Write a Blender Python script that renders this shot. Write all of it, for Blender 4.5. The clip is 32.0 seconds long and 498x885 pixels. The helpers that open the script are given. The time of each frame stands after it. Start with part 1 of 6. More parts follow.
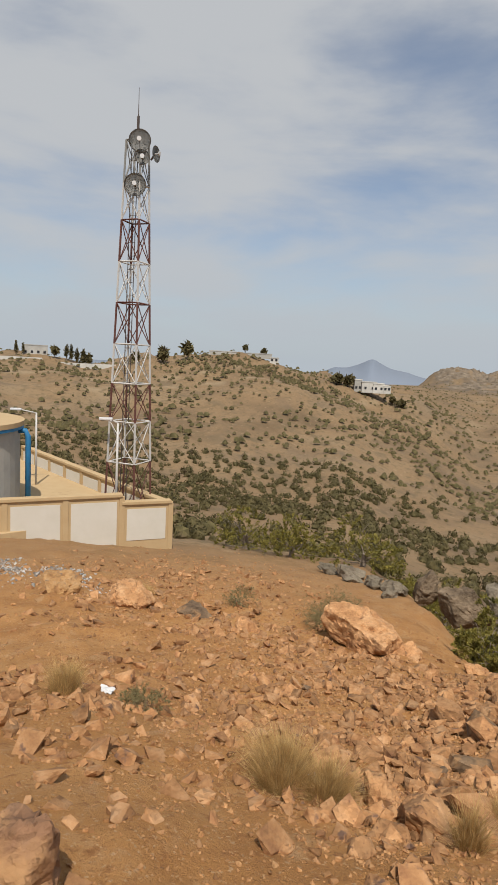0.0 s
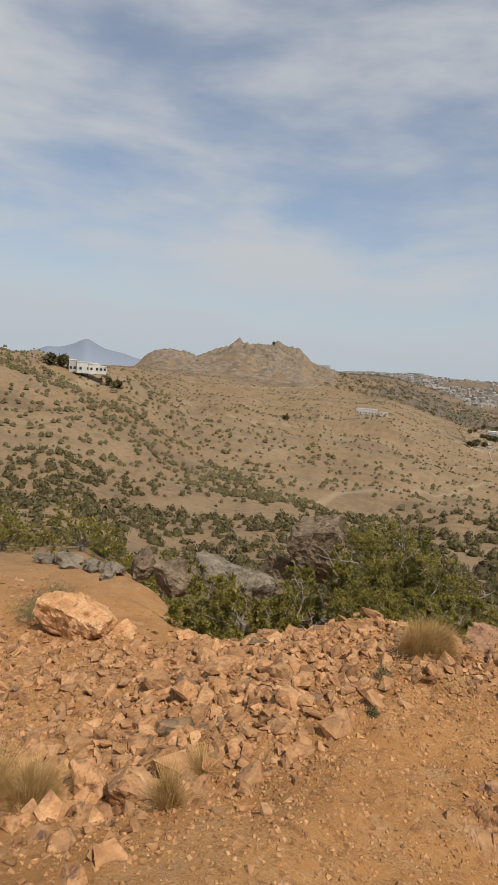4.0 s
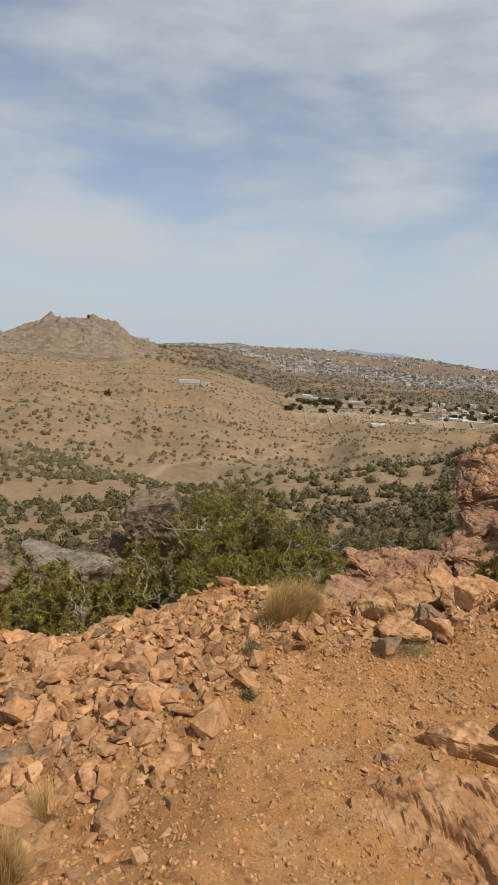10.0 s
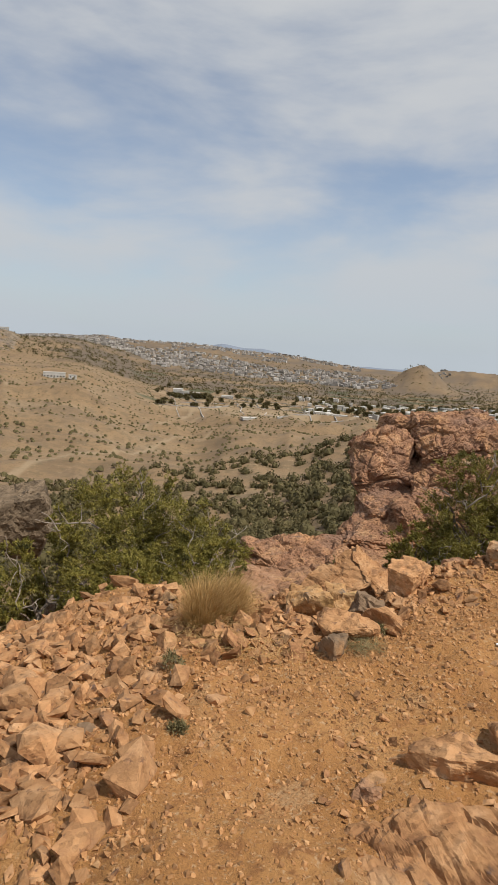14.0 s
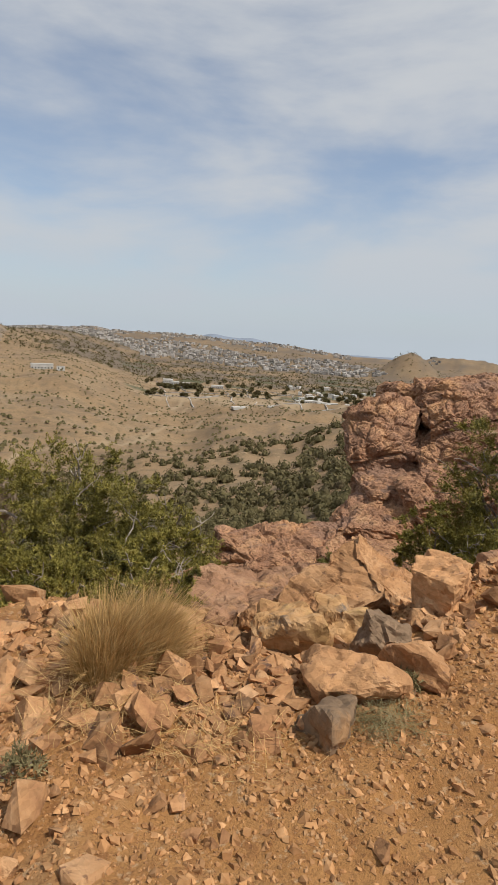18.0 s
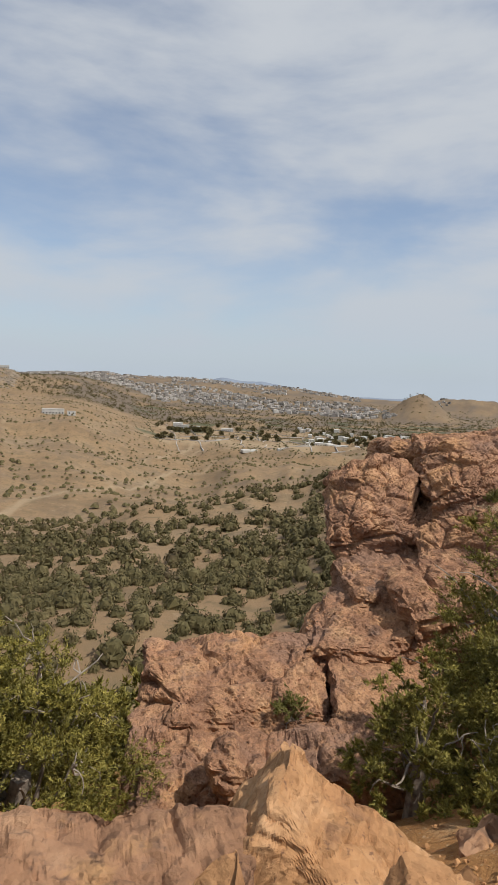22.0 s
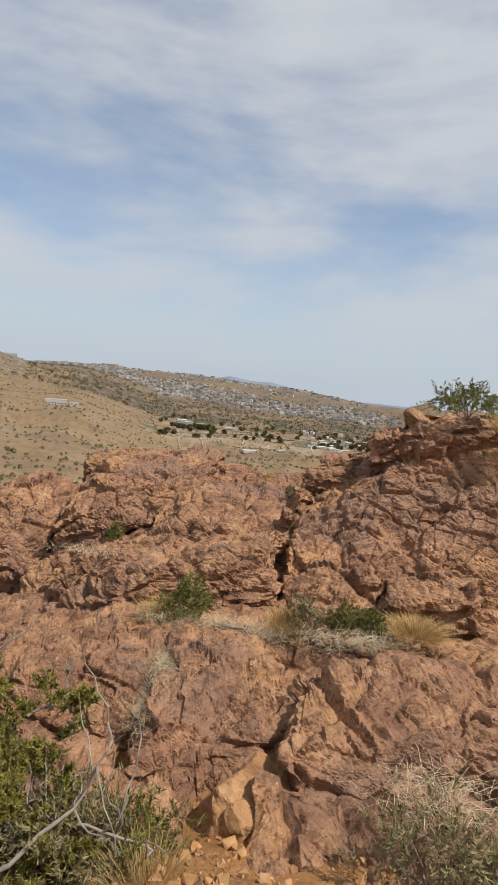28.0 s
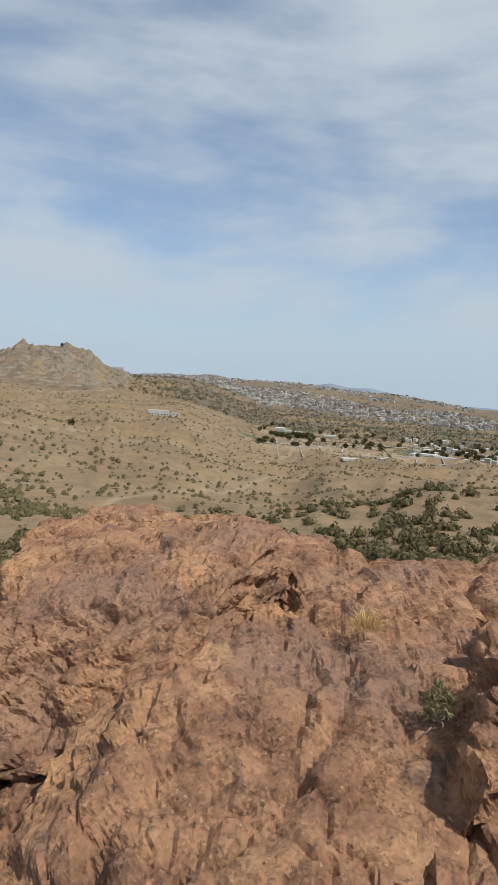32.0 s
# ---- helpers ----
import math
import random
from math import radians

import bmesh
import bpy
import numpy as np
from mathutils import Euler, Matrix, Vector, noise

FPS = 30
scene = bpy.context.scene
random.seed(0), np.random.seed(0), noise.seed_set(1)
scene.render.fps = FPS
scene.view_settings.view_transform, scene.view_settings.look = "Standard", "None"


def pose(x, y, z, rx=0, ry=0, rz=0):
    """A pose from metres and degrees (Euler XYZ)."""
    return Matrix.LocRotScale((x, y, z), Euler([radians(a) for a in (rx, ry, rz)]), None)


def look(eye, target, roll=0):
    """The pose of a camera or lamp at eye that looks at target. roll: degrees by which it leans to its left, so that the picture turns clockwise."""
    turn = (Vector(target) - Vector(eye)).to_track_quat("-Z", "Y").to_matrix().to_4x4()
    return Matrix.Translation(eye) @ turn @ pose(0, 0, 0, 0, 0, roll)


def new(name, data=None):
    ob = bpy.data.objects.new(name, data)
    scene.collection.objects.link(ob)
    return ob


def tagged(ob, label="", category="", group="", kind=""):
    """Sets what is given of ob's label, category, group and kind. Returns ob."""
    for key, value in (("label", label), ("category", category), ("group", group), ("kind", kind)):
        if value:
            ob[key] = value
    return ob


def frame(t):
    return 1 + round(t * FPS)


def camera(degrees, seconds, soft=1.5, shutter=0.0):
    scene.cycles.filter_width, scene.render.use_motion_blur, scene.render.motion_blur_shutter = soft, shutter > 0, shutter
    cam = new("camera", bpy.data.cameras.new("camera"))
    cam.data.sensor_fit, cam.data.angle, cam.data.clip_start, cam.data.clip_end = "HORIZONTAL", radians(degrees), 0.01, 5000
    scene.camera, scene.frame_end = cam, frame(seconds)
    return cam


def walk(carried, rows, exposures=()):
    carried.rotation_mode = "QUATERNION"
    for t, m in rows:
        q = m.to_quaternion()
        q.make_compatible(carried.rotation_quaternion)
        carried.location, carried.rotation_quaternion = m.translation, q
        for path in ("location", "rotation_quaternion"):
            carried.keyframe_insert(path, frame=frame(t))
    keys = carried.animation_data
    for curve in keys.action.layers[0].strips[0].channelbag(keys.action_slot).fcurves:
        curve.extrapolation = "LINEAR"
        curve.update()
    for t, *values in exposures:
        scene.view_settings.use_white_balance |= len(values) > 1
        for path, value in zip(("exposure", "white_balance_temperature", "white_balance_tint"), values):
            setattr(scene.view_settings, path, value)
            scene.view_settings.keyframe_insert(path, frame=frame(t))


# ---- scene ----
cam = camera(45.2, 32.0)
# seconds, eye, then the angles: turn to the left from +y, up, lean
PATH = [
    (0, 1.068, -2.851, 1.202, 58.26, -7.94, 3.17),
    (0.5, 1.044, -2.832, 1.262, 54.86, -7.46, 3.77),
    (1, 1.066, -2.824, 1.288, 52.09, -7.66, 3.88),
    (1.5, 1.119, -2.817, 1.309, 48.31, -7.89, 4.10),
    (2, 1.165, -2.824, 1.346, 44.64, -8.35, 4.46),
    (2.5, 1.207, -2.840, 1.381, 40.23, -7.95, 4.97),
    (3, 1.236, -2.827, 1.381, 36.95, -7.86, 4.95),
    (3.5, 1.244, -2.774, 1.340, 34.53, -7.85, 4.64),
    (5.5, 1.209, -2.282, 1.105, 21.06, -8.41, 4.05),
    (6, 1.233, -2.193, 1.064, 17.82, -7.83, 4.01),
    (6.5, 1.254, -2.215, 1.082, 14.12, -7.38, 3.86),
    (7, 1.186, -2.177, 1.047, 15.03, -7.63, 3.30),
    (7.5, 1.099, -2.140, 1.040, 15.02, -7.62, 2.95),
    (8, 1.000, -2.093, 1.005, 15.06, -7.95, 2.91),
    (8.5, 0.896, -2.038, 1.043, 15.05, -8.19, 2.86),
    (9, 0.824, -1.972, 1.006, 15.30, -8.91, 2.62),
    (9.5, 0.771, -1.875, 0.976, 15.09, -9.48, 2.55),
    (10, 0.675, -1.820, 0.908, 14.66, -9.63, 2.56),
    (10.5, 0.495, -1.742, 0.921, 11.54, -9.76, 3.02),
    (11, 0.419, -1.696, 0.970, 6.69, -9.41, 3.84),
    (11.5, 0.325, -1.636, 0.978, 4.59, -9.56, 4.05),
    (12, 0.188, -1.552, 0.883, 4.51, -9.86, 3.94),
    (12.5, 0.152, -1.463, 0.762, 4.30, -10.12, 3.93),
    (13, 0.092, -1.201, 0.536, 4.15, -10.05, 3.59),
    (13.5, 0.090, -1.014, 0.474, 3.02, -9.93, 3.76),
    (14, 0.055, -0.795, 0.431, 2.22, -9.51, 3.87),
    (14.5, 0.041, -0.647, 0.448, 1.95, -9.32, 3.74),
    (16.5, 0.000, 0.000, -0.000, 0.00, -11.69, 2.77),
    (17, 0.185, 0.499, -0.202, -0.24, -11.49, 3.07),
    (17.5, 0.382, 0.971, -0.220, 0.27, -11.29, 3.24),
    (18, 0.306, 1.432, -0.300, 1.30, -10.42, 3.25),
    (18.5, 0.288, 1.799, -0.374, 3.40, -9.80, 2.99),
    (19, 0.313, 2.268, -0.475, 3.48, -9.27, 2.81),
    (19.5, 0.264, 2.809, -0.483, 3.50, -8.52, 2.17),
    (20, 0.383, 3.227, -0.369, 3.31, -7.16, 1.33),
    (20.5, 0.486, 3.471, -0.298, 3.07, -6.16, 1.63),
    (21, 0.544, 3.705, -0.232, 3.07, -6.42, 2.21),
    (21.5, 0.812, 3.780, -0.230, 2.94, -6.58, 2.23),
    (22, 1.152, 4.016, -0.159, 2.55, -6.40, 2.59),
    (22.5, 1.523, 4.248, -0.091, 0.83, -6.42, 2.90),
    (23, 1.950, 4.372, -0.053, -0.12, -6.37, 3.10),
    (23.5, 2.295, 4.482, 0.031, 0.01, -6.07, 2.94),
    (24, 2.701, 4.759, 0.138, -0.02, -6.12, 2.53),
    (24.5, 3.185, 4.885, 0.187, -0.06, -6.31, 2.62),
    (25, 3.654, 5.145, 0.188, -1.16, -6.07, 2.42),
    (25.5, 4.103, 5.406, 0.246, -1.97, -5.93, 2.68),
    (26, 4.657, 5.567, 0.278, -4.55, -6.07, 3.47),
    (26.5, 5.164, 5.619, 0.384, -5.43, -6.10, 4.44),
    (28.5, 6.480, 6.238, 0.220, 6.71, -6.67, 5.57),
    (29, 6.488, 6.744, 0.190, 9.06, -8.54, 5.28),
    (29.5, 6.507, 7.252, 0.128, 10.33, -8.88, 5.16),
    (30, 6.374, 8.019, 0.004, 10.81, -9.26, 4.94),
    (30.5, 6.425, 8.621, 0.043, 11.45, -9.67, 4.32),
    (31, 6.365, 9.436, 0.089, 12.09, -7.55, 3.68),
    (31.5, 6.307, 10.211, 0.122, 12.82, -6.48, 3.74),
    (32, 6.201, 10.765, 0.180, 12.68, -6.45, 3.78),
]


def view(x, y, z, turn, up, lean):
    a, b = radians(turn), radians(up)
    return look((x, y, z), (x - math.sin(a) * math.cos(b), y + math.cos(a) * math.cos(b), z + math.sin(b)), lean)


# slow drift of exposure and white balance
DRIFT = [(0, -0.14, 6600, 10), (3, -0.12, 6600, 10), (6, -0.03, 6600, 10), (13, -0.02, 6600, 10), (19, 0.0, 6500, 10), (21, 0.0, 6450, 10), (23, 0.0, 6250, 10),
         (26.5, 0.05, 6150, 10), (28.5, 0.05, 6480, 10), (30, 0.04, 6600, 10), (31, 0.03, 6350, 10), (31.5, 0.0, 6250, 9), (32, 0.0, 5980, 6)]
walk(cam, [(t, view(*row)) for t, *row in PATH], DRIFT)


# ---- sky, sun, exposure ----
SUN_FROM = Vector((0.80, -0.42, 1.35)).normalized()
world = bpy.data.worlds.new("sky")
scene.world = world
world.use_nodes = True
wn, wl = world.node_tree.nodes, world.node_tree.links
wn.clear()
w_out, w_back, w_sky = wn.new("ShaderNodeOutputWorld"), wn.new("ShaderNodeBackground"), wn.new("ShaderNodeTexSky")
w_sky.sky_type, w_sky.sun_disc = "NISHITA", False
w_sky.sun_elevation = math.asin(SUN_FROM.z)
w_sky.sun_rotation = math.atan2(SUN_FROM.x, SUN_FROM.y)
w_sky.air_density, w_sky.dust_density, w_sky.altitude = 1.0, 1.6, 900
w_geo = wn.new("ShaderNodeTexCoord")
w_map = wn.new("ShaderNodeMapping")
w_map.inputs["Scale"].default_value = (1.0, 1.0, 3.4)
w_map.inputs["Rotation"].default_value = (0.10, 0.0, 0.55)
w_n1, w_n2 = wn.new("ShaderNodeTexNoise"), wn.new("ShaderNodeTexNoise")
w_n1.inputs["Scale"].default_value, w_n1.inputs["Detail"].default_value, w_n1.inputs["Roughness"].default_value = 2.1, 7.0, 0.52
w_n1.inputs["Distortion"].default_value = 0.25
w_n2.inputs["Scale"].default_value, w_n2.inputs["Detail"].default_value = 6.5, 6.0
w_add = wn.new("ShaderNodeMath")
w_add.operation, w_add.inputs[1].default_value = "MULTIPLY_ADD", 0.22
w_ramp = wn.new("ShaderNodeValToRGB")
w_ramp.color_ramp.interpolation = "EASE"
w_ramp.color_ramp.elements[0].position, w_ramp.color_ramp.elements[0].color = 0.42, (0.26, 0.26, 0.26, 1)
w_ramp.color_ramp.elements[1].position, w_ramp.color_ramp.elements[1].color = 0.76, (0.97, 0.97, 0.97, 1)
w_cloud = wn.new("ShaderNodeMix")
w_cloud.data_type = "RGBA"
w_haze = wn.new("ShaderNodeMix")
w_haze.data_type = "RGBA"
w_sep = wn.new("ShaderNodeSeparateXYZ")
w_hr = wn.new("ShaderNodeMapRange")
w_hr.inputs["From Min"].default_value, w_hr.inputs["From Max"].default_value = 0.0, 0.20
w_hr.inputs["To Min"].default_value, w_hr.inputs["To Max"].default_value = 0.85, 0.0
CLOUD, HAZE = (6.7, 7.0, 7.35, 1), (5.75, 6.5, 7.25, 1)
w_cloud.inputs[7].default_value, w_haze.inputs[7].default_value = CLOUD, HAZE
wl.new(w_geo.outputs["Generated"], w_map.inputs["Vector"])
wl.new(w_map.outputs["Vector"], w_n1.inputs["Vector"])
wl.new(w_map.outputs["Vector"], w_n2.inputs["Vector"])
wl.new(w_n2.outputs["Fac"], w_add.inputs[0])
wl.new(w_n1.outputs["Fac"], w_add.inputs[2])
wl.new(w_add.outputs[0], w_ramp.inputs["Fac"])
wl.new(w_ramp.outputs["Color"], w_cloud.inputs["Factor"])
w_veil = wn.new("ShaderNodeVectorMath")
w_veil.operation, w_veil.inputs[1].default_value = "MULTIPLY", (1.25, 1.36, 1.42)
wl.new(w_sky.outputs["Color"], w_veil.inputs[0])
wl.new(w_veil.outputs[0], w_cloud.inputs[6])
wl.new(w_geo.outputs["Generated"], w_sep.inputs[0])
wl.new(w_sep.outputs["Z"], w_hr.inputs["Value"])
wl.new(w_hr.outputs["Result"], w_haze.inputs["Factor"])
wl.new(w_cloud.outputs[2], w_haze.inputs[6])
wl.new(w_haze.outputs[2], w_back.inputs["Color"])
w_back.inputs["Strength"].default_value = 0.085
wl.new(w_back.outputs["Background"], w_out.inputs["Surface"])

sun = new("sun", bpy.data.lights.new("sun", "SUN"))
sun.data.energy, sun.data.angle, sun.data.color = 4.5, radians(0.6), (1.0, 0.94, 0.85)
sun.matrix_world = look(SUN_FROM * 60, (0, 0, 0))


# ---- materials ----
TONE = 0.81  # keeps base colours at their true depth under the full sun


def shader(name, colors, scale, rough=0.9, bump=0.5, bump_scale=8.0, metal=0.0, second=None, second_scale=1.0, vary=0.0, depth=0.02, spots=None, beds=0.0, island=0.0, chips=(), glow=0.0):
    """Colours run through a fractal noise at `scale`; `second` mixes in a stain colour in large patches."""
    m = bpy.data.materials.new(name)
    m.use_nodes = True
    n, l = m.node_tree.nodes, m.node_tree.links
    b = n["Principled BSDF"]
    b.inputs["Roughness"].default_value, b.inputs["Metallic"].default_value = rough, metal
    b.inputs["Specular IOR Level"].default_value = 0.25
    geo = n.new("ShaderNodeNewGeometry")
    tex = n.new("ShaderNodeTexNoise")
    tex.inputs["Scale"].default_value, tex.inputs["Detail"].default_value, tex.inputs["Roughness"].default_value = scale, 8.0, 0.62
    l.new(geo.outputs["Position"], tex.inputs["Vector"])
    ramp = n.new("ShaderNodeValToRGB")
    while len(ramp.color_ramp.elements) < len(colors):
        ramp.color_ramp.elements.new(0.5)
    for k, c in enumerate(colors):
        ramp.color_ramp.elements[k].position = 0.30 + 0.40 * k / max(1, len(colors) - 1)
        ramp.color_ramp.elements[k].color = (*[TONE * v for v in c], 1)
    l.new(tex.outputs["Fac"], ramp.inputs["Fac"])
    out = ramp.outputs["Color"]
    for colour, size, low, high in ([(second, second_scale, 0.50, 0.62)] if second else []) + (spots or []):
        t2 = n.new("ShaderNodeTexNoise")
        t2.inputs["Scale"].default_value, t2.inputs["Detail"].default_value, t2.inputs["Roughness"].default_value = size, 7.0, 0.6
        l.new(geo.outputs["Position"], t2.inputs["Vector"])
        r2 = n.new("ShaderNodeMapRange")
        r2.inputs["From Min"].default_value, r2.inputs["From Max"].default_value = low, high
        l.new(t2.outputs["Fac"], r2.inputs["Value"])
        mx = n.new("ShaderNodeMix")
        mx.data_type = "RGBA"
        l.new(r2.outputs["Result"], mx.inputs["Factor"])
        l.new(out, mx.inputs[6])
        mx.inputs[7].default_value = (*[TONE * v for v in colour], 1)
        out = mx.outputs[2]
    facet = None
    if chips:
        # broken faces: each cell of the pattern leans its own way and has its own tint
        warp, mad = n.new("ShaderNodeTexNoise"), n.new("ShaderNodeVectorMath")
        warp.inputs["Scale"].default_value, warp.inputs["Detail"].default_value = chips[0][0] * 0.8, 4.0
        l.new(geo.outputs["Position"], warp.inputs["Vector"])
        mad.operation = "MULTIPLY_ADD"
        mad.inputs[1].default_value = (0.30 / chips[0][0],) * 3
        l.new(warp.outputs["Color"], mad.inputs[0])
        l.new(geo.outputs["Position"], mad.inputs[2])
        turned, lie = n.new("ShaderNodeMapping"), n.new("ShaderNodeMapping")
        turned.inputs["Rotation"].default_value, lie.inputs["Scale"].default_value = (-0.06, 0.24, 0.0), (0.85, 0.85, 1.5)
        l.new(mad.outputs[0], turned.inputs["Vector"])
        l.new(turned.outputs["Vector"], lie.inputs["Vector"])
        facet = geo.outputs["Normal"]
        for size, lean, tint in chips:
            cells, centre, add = n.new("ShaderNodeTexVoronoi"), n.new("ShaderNodeVectorMath"), n.new("ShaderNodeVectorMath")
            cells.inputs["Scale"].default_value = size
            l.new(lie.outputs["Vector"], cells.inputs["Vector"])
            centre.operation, centre.inputs[1].default_value, centre.inputs[2].default_value = "MULTIPLY_ADD", (lean * 2,) * 3, (-lean,) * 3
            l.new(cells.outputs["Color"], centre.inputs[0])
            l.new(facet, add.inputs[0])
            l.new(centre.outputs[0], add.inputs[1])
            facet = add.outputs[0]
            if tint:
                rgb, mr, hsv = n.new("ShaderNodeSeparateColor"), n.new("ShaderNodeMapRange"), n.new("ShaderNodeHueSaturation")
                l.new(cells.outputs["Color"], rgb.inputs["Color"])
                mr.inputs["To Min"].default_value, mr.inputs["To Max"].default_value = 1 - tint, 1 + tint
                l.new(rgb.outputs["Green"], mr.inputs["Value"])
                l.new(mr.outputs["Result"], hsv.inputs["Value"])
                l.new(out, hsv.inputs["Color"])
                out = hsv.outputs["Color"]
        unit = n.new("ShaderNodeVectorMath")
        unit.operation = "NORMALIZE"
        l.new(facet, unit.inputs[0])
        facet = unit.outputs[0]
    if vary:
        info, hsv, mr = n.new("ShaderNodeObjectInfo"), n.new("ShaderNodeHueSaturation"), n.new("ShaderNodeMapRange")
        mr.inputs["To Min"].default_value, mr.inputs["To Max"].default_value = 1 - vary, 1 + vary
        l.new(info.outputs["Random"], mr.inputs["Value"])
        l.new(mr.outputs["Result"], hsv.inputs["Value"])
        l.new(out, hsv.inputs["Color"])
        out = hsv.outputs["Color"]
    if island:
        gi, hsv, mr = n.new("ShaderNodeNewGeometry"), n.new("ShaderNodeHueSaturation"), n.new("ShaderNodeMapRange")
        mr.inputs["To Min"].default_value, mr.inputs["To Max"].default_value = 1 - island, 1 + island
        l.new(gi.outputs["Random Per Island"], mr.inputs["Value"])
        l.new(mr.outputs["Result"], hsv.inputs["Value"])
        l.new(out, hsv.inputs["Color"])
        out = hsv.outputs["Color"]
    l.new(out, b.inputs["Base Color"])
    if bump:
        t3, bp = n.new("ShaderNodeTexNoise"), n.new("ShaderNodeBump")
        t3.inputs["Scale"].default_value, t3.inputs["Detail"].default_value, t3.inputs["Roughness"].default_value = bump_scale, 10.0, 0.68
        l.new(geo.outputs["Position"], t3.inputs["Vector"])
        bp.inputs["Strength"].default_value, bp.inputs["Distance"].default_value = bump, depth
        l.new(t3.outputs["Fac"], bp.inputs["Height"])
        if facet:
            l.new(facet, bp.inputs["Normal"])
        last = bp
        if beds:
            # thin parallel beds and hairline cracks
            mp, t4, b4 = n.new("ShaderNodeMapping"), n.new("ShaderNodeTexNoise"), n.new("ShaderNodeBump")
            dip = n.new("ShaderNodeMapping")
            dip.inputs["Rotation"].default_value, mp.inputs["Scale"].default_value = (-0.06, 0.24, 0.0), (1.4, 1.4, 6.0)
            l.new(geo.outputs["Position"], dip.inputs["Vector"])
            l.new(dip.outputs["Vector"], mp.inputs["Vector"])
            l.new(mp.outputs["Vector"], t4.inputs["Vector"])
            t4.inputs["Scale"].default_value, t4.inputs["Detail"].default_value, t4.inputs["Distortion"].default_value = 1.6, 5.0, 0.6
            b4.inputs["Strength"].default_value, b4.inputs["Distance"].default_value = beds * 0.6, 0.04
            l.new(t4.outputs["Fac"], b4.inputs["Height"])
            l.new(bp.outputs["Normal"], b4.inputs["Normal"])
            vo, r5, b5 = n.new("ShaderNodeTexVoronoi"), n.new("ShaderNodeMapRange"), n.new("ShaderNodeBump")
            vo.feature = "DISTANCE_TO_EDGE"
            vo.inputs["Scale"].default_value = 1.1
            ad = n.new("ShaderNodeVectorMath")
            ad.operation = "MULTIPLY_ADD"
            ad.inputs[1].default_value = (0.35, 0.35, 0.35)
            l.new(t3.outputs["Color"], ad.inputs[0])
            l.new(mp.outputs["Vector"], ad.inputs[2])
            l.new(ad.outputs[0], vo.inputs["Vector"])
            r5.inputs["From Max"].default_value = 0.05
            l.new(vo.outputs["Distance"], r5.inputs["Value"])
            b5.inputs["Strength"].default_value, b5.inputs["Distance"].default_value = beds * 0.8, 0.03
            l.new(r5.outputs["Result"], b5.inputs["Height"])
            l.new(b4.outputs["Normal"], b5.inputs["Normal"])
            last = b5
        l.new(last.outputs["Normal"], b.inputs["Normal"])
    if glow:
        # thin leaves let some light through
        thin, both = n.new("ShaderNodeBsdfTranslucent"), n.new("ShaderNodeMixShader")
        l.new(out, thin.inputs["Color"])
        both.inputs["Fac"].default_value = glow
        l.new(b.outputs["BSDF"], both.inputs[1])
        l.new(thin.outputs["BSDF"], both.inputs[2])
        l.new(both.outputs["Shader"], n["Material Output"].inputs["Surface"])
    return m


M_ROCK = shader("red_rock", [(0.19, 0.097, 0.060), (0.36, 0.188, 0.104), (0.52, 0.298, 0.156)], 3.2, bump=0.9, bump_scale=30.0, depth=0.02, beds=0.22, chips=((9.0, 0.22, 0.08), (26.0, 0.30, 0.11), (70.0, 0.30, 0.11)),
                second=(0.30, 0.172, 0.112), second_scale=0.9, spots=[((0.50, 0.27, 0.13), 1.3, 0.55, 0.67), ((0.19, 0.118, 0.086), 2.8, 0.60, 0.72), ((0.16, 0.094, 0.064), 30.0, 0.59, 0.67), ((0.56, 0.36, 0.215), 42.0, 0.62, 0.70)])
M_STONE = shader("broken_stone", [(0.36, 0.178, 0.080), (0.50, 0.268, 0.122), (0.62, 0.372, 0.195)], 3.0, bump=0.9, bump_scale=16.0, depth=0.02, vary=0.22, chips=((9.0, 0.26, 0.10), (30.0, 0.22, 0.10)),
                 spots=[((0.33, 0.175, 0.092), 4.0, 0.58, 0.72), ((0.24, 0.125, 0.07), 22.0, 0.60, 0.68)])
M_GREYSTONE = shader("grey_stone", [(0.14, 0.09, 0.055), (0.25, 0.165, 0.10), (0.40, 0.26, 0.15)], 3.0, bump=0.7, bump_scale=16.0, depth=0.02, vary=0.2, chips=((8.0, 0.3, 0.10), (26.0, 0.26, 0.10)), spots=[((0.45, 0.26, 0.125), 2.6, 0.52, 0.62)])
M_GREYROCK = shader("lichen_grey_rock", [(0.135, 0.108, 0.075), (0.22, 0.18, 0.128), (0.30, 0.25, 0.182)], 1.6, bump=0.9, bump_scale=8.0, depth=0.05, vary=0.15, chips=((4.0, 0.3, 0.1), (13.0, 0.3, 0.12)), spots=[((0.15, 0.11, 0.08), 2.0, 0.56, 0.68)])
M_PALE = shader("plaster_cream", [(0.56, 0.40, 0.22), (0.60, 0.44, 0.25)], 2.0, bump=0.15, bump_scale=30, spots=[((0.45, 0.30, 0.17), 1.4, 0.6, 0.8)])
M_WHITE = shader("plaster_white", [(0.70, 0.66, 0.57), (0.76, 0.72, 0.64)], 1.2, bump=0.1, bump_scale=30)
M_HOUSE = shader("house_white", [(0.50, 0.475, 0.43), (0.66, 0.64, 0.59)], 0.2, bump=0, vary=0.25)
M_WINDOW = shader("dark_opening", [(0.03, 0.03, 0.035), (0.05, 0.05, 0.055)], 3.0, rough=0.3, bump=0)
M_BLUE = shader("blue_paint", [(0.03, 0.20, 0.42), (0.05, 0.25, 0.5)], 3.0, rough=0.5, bump=0)
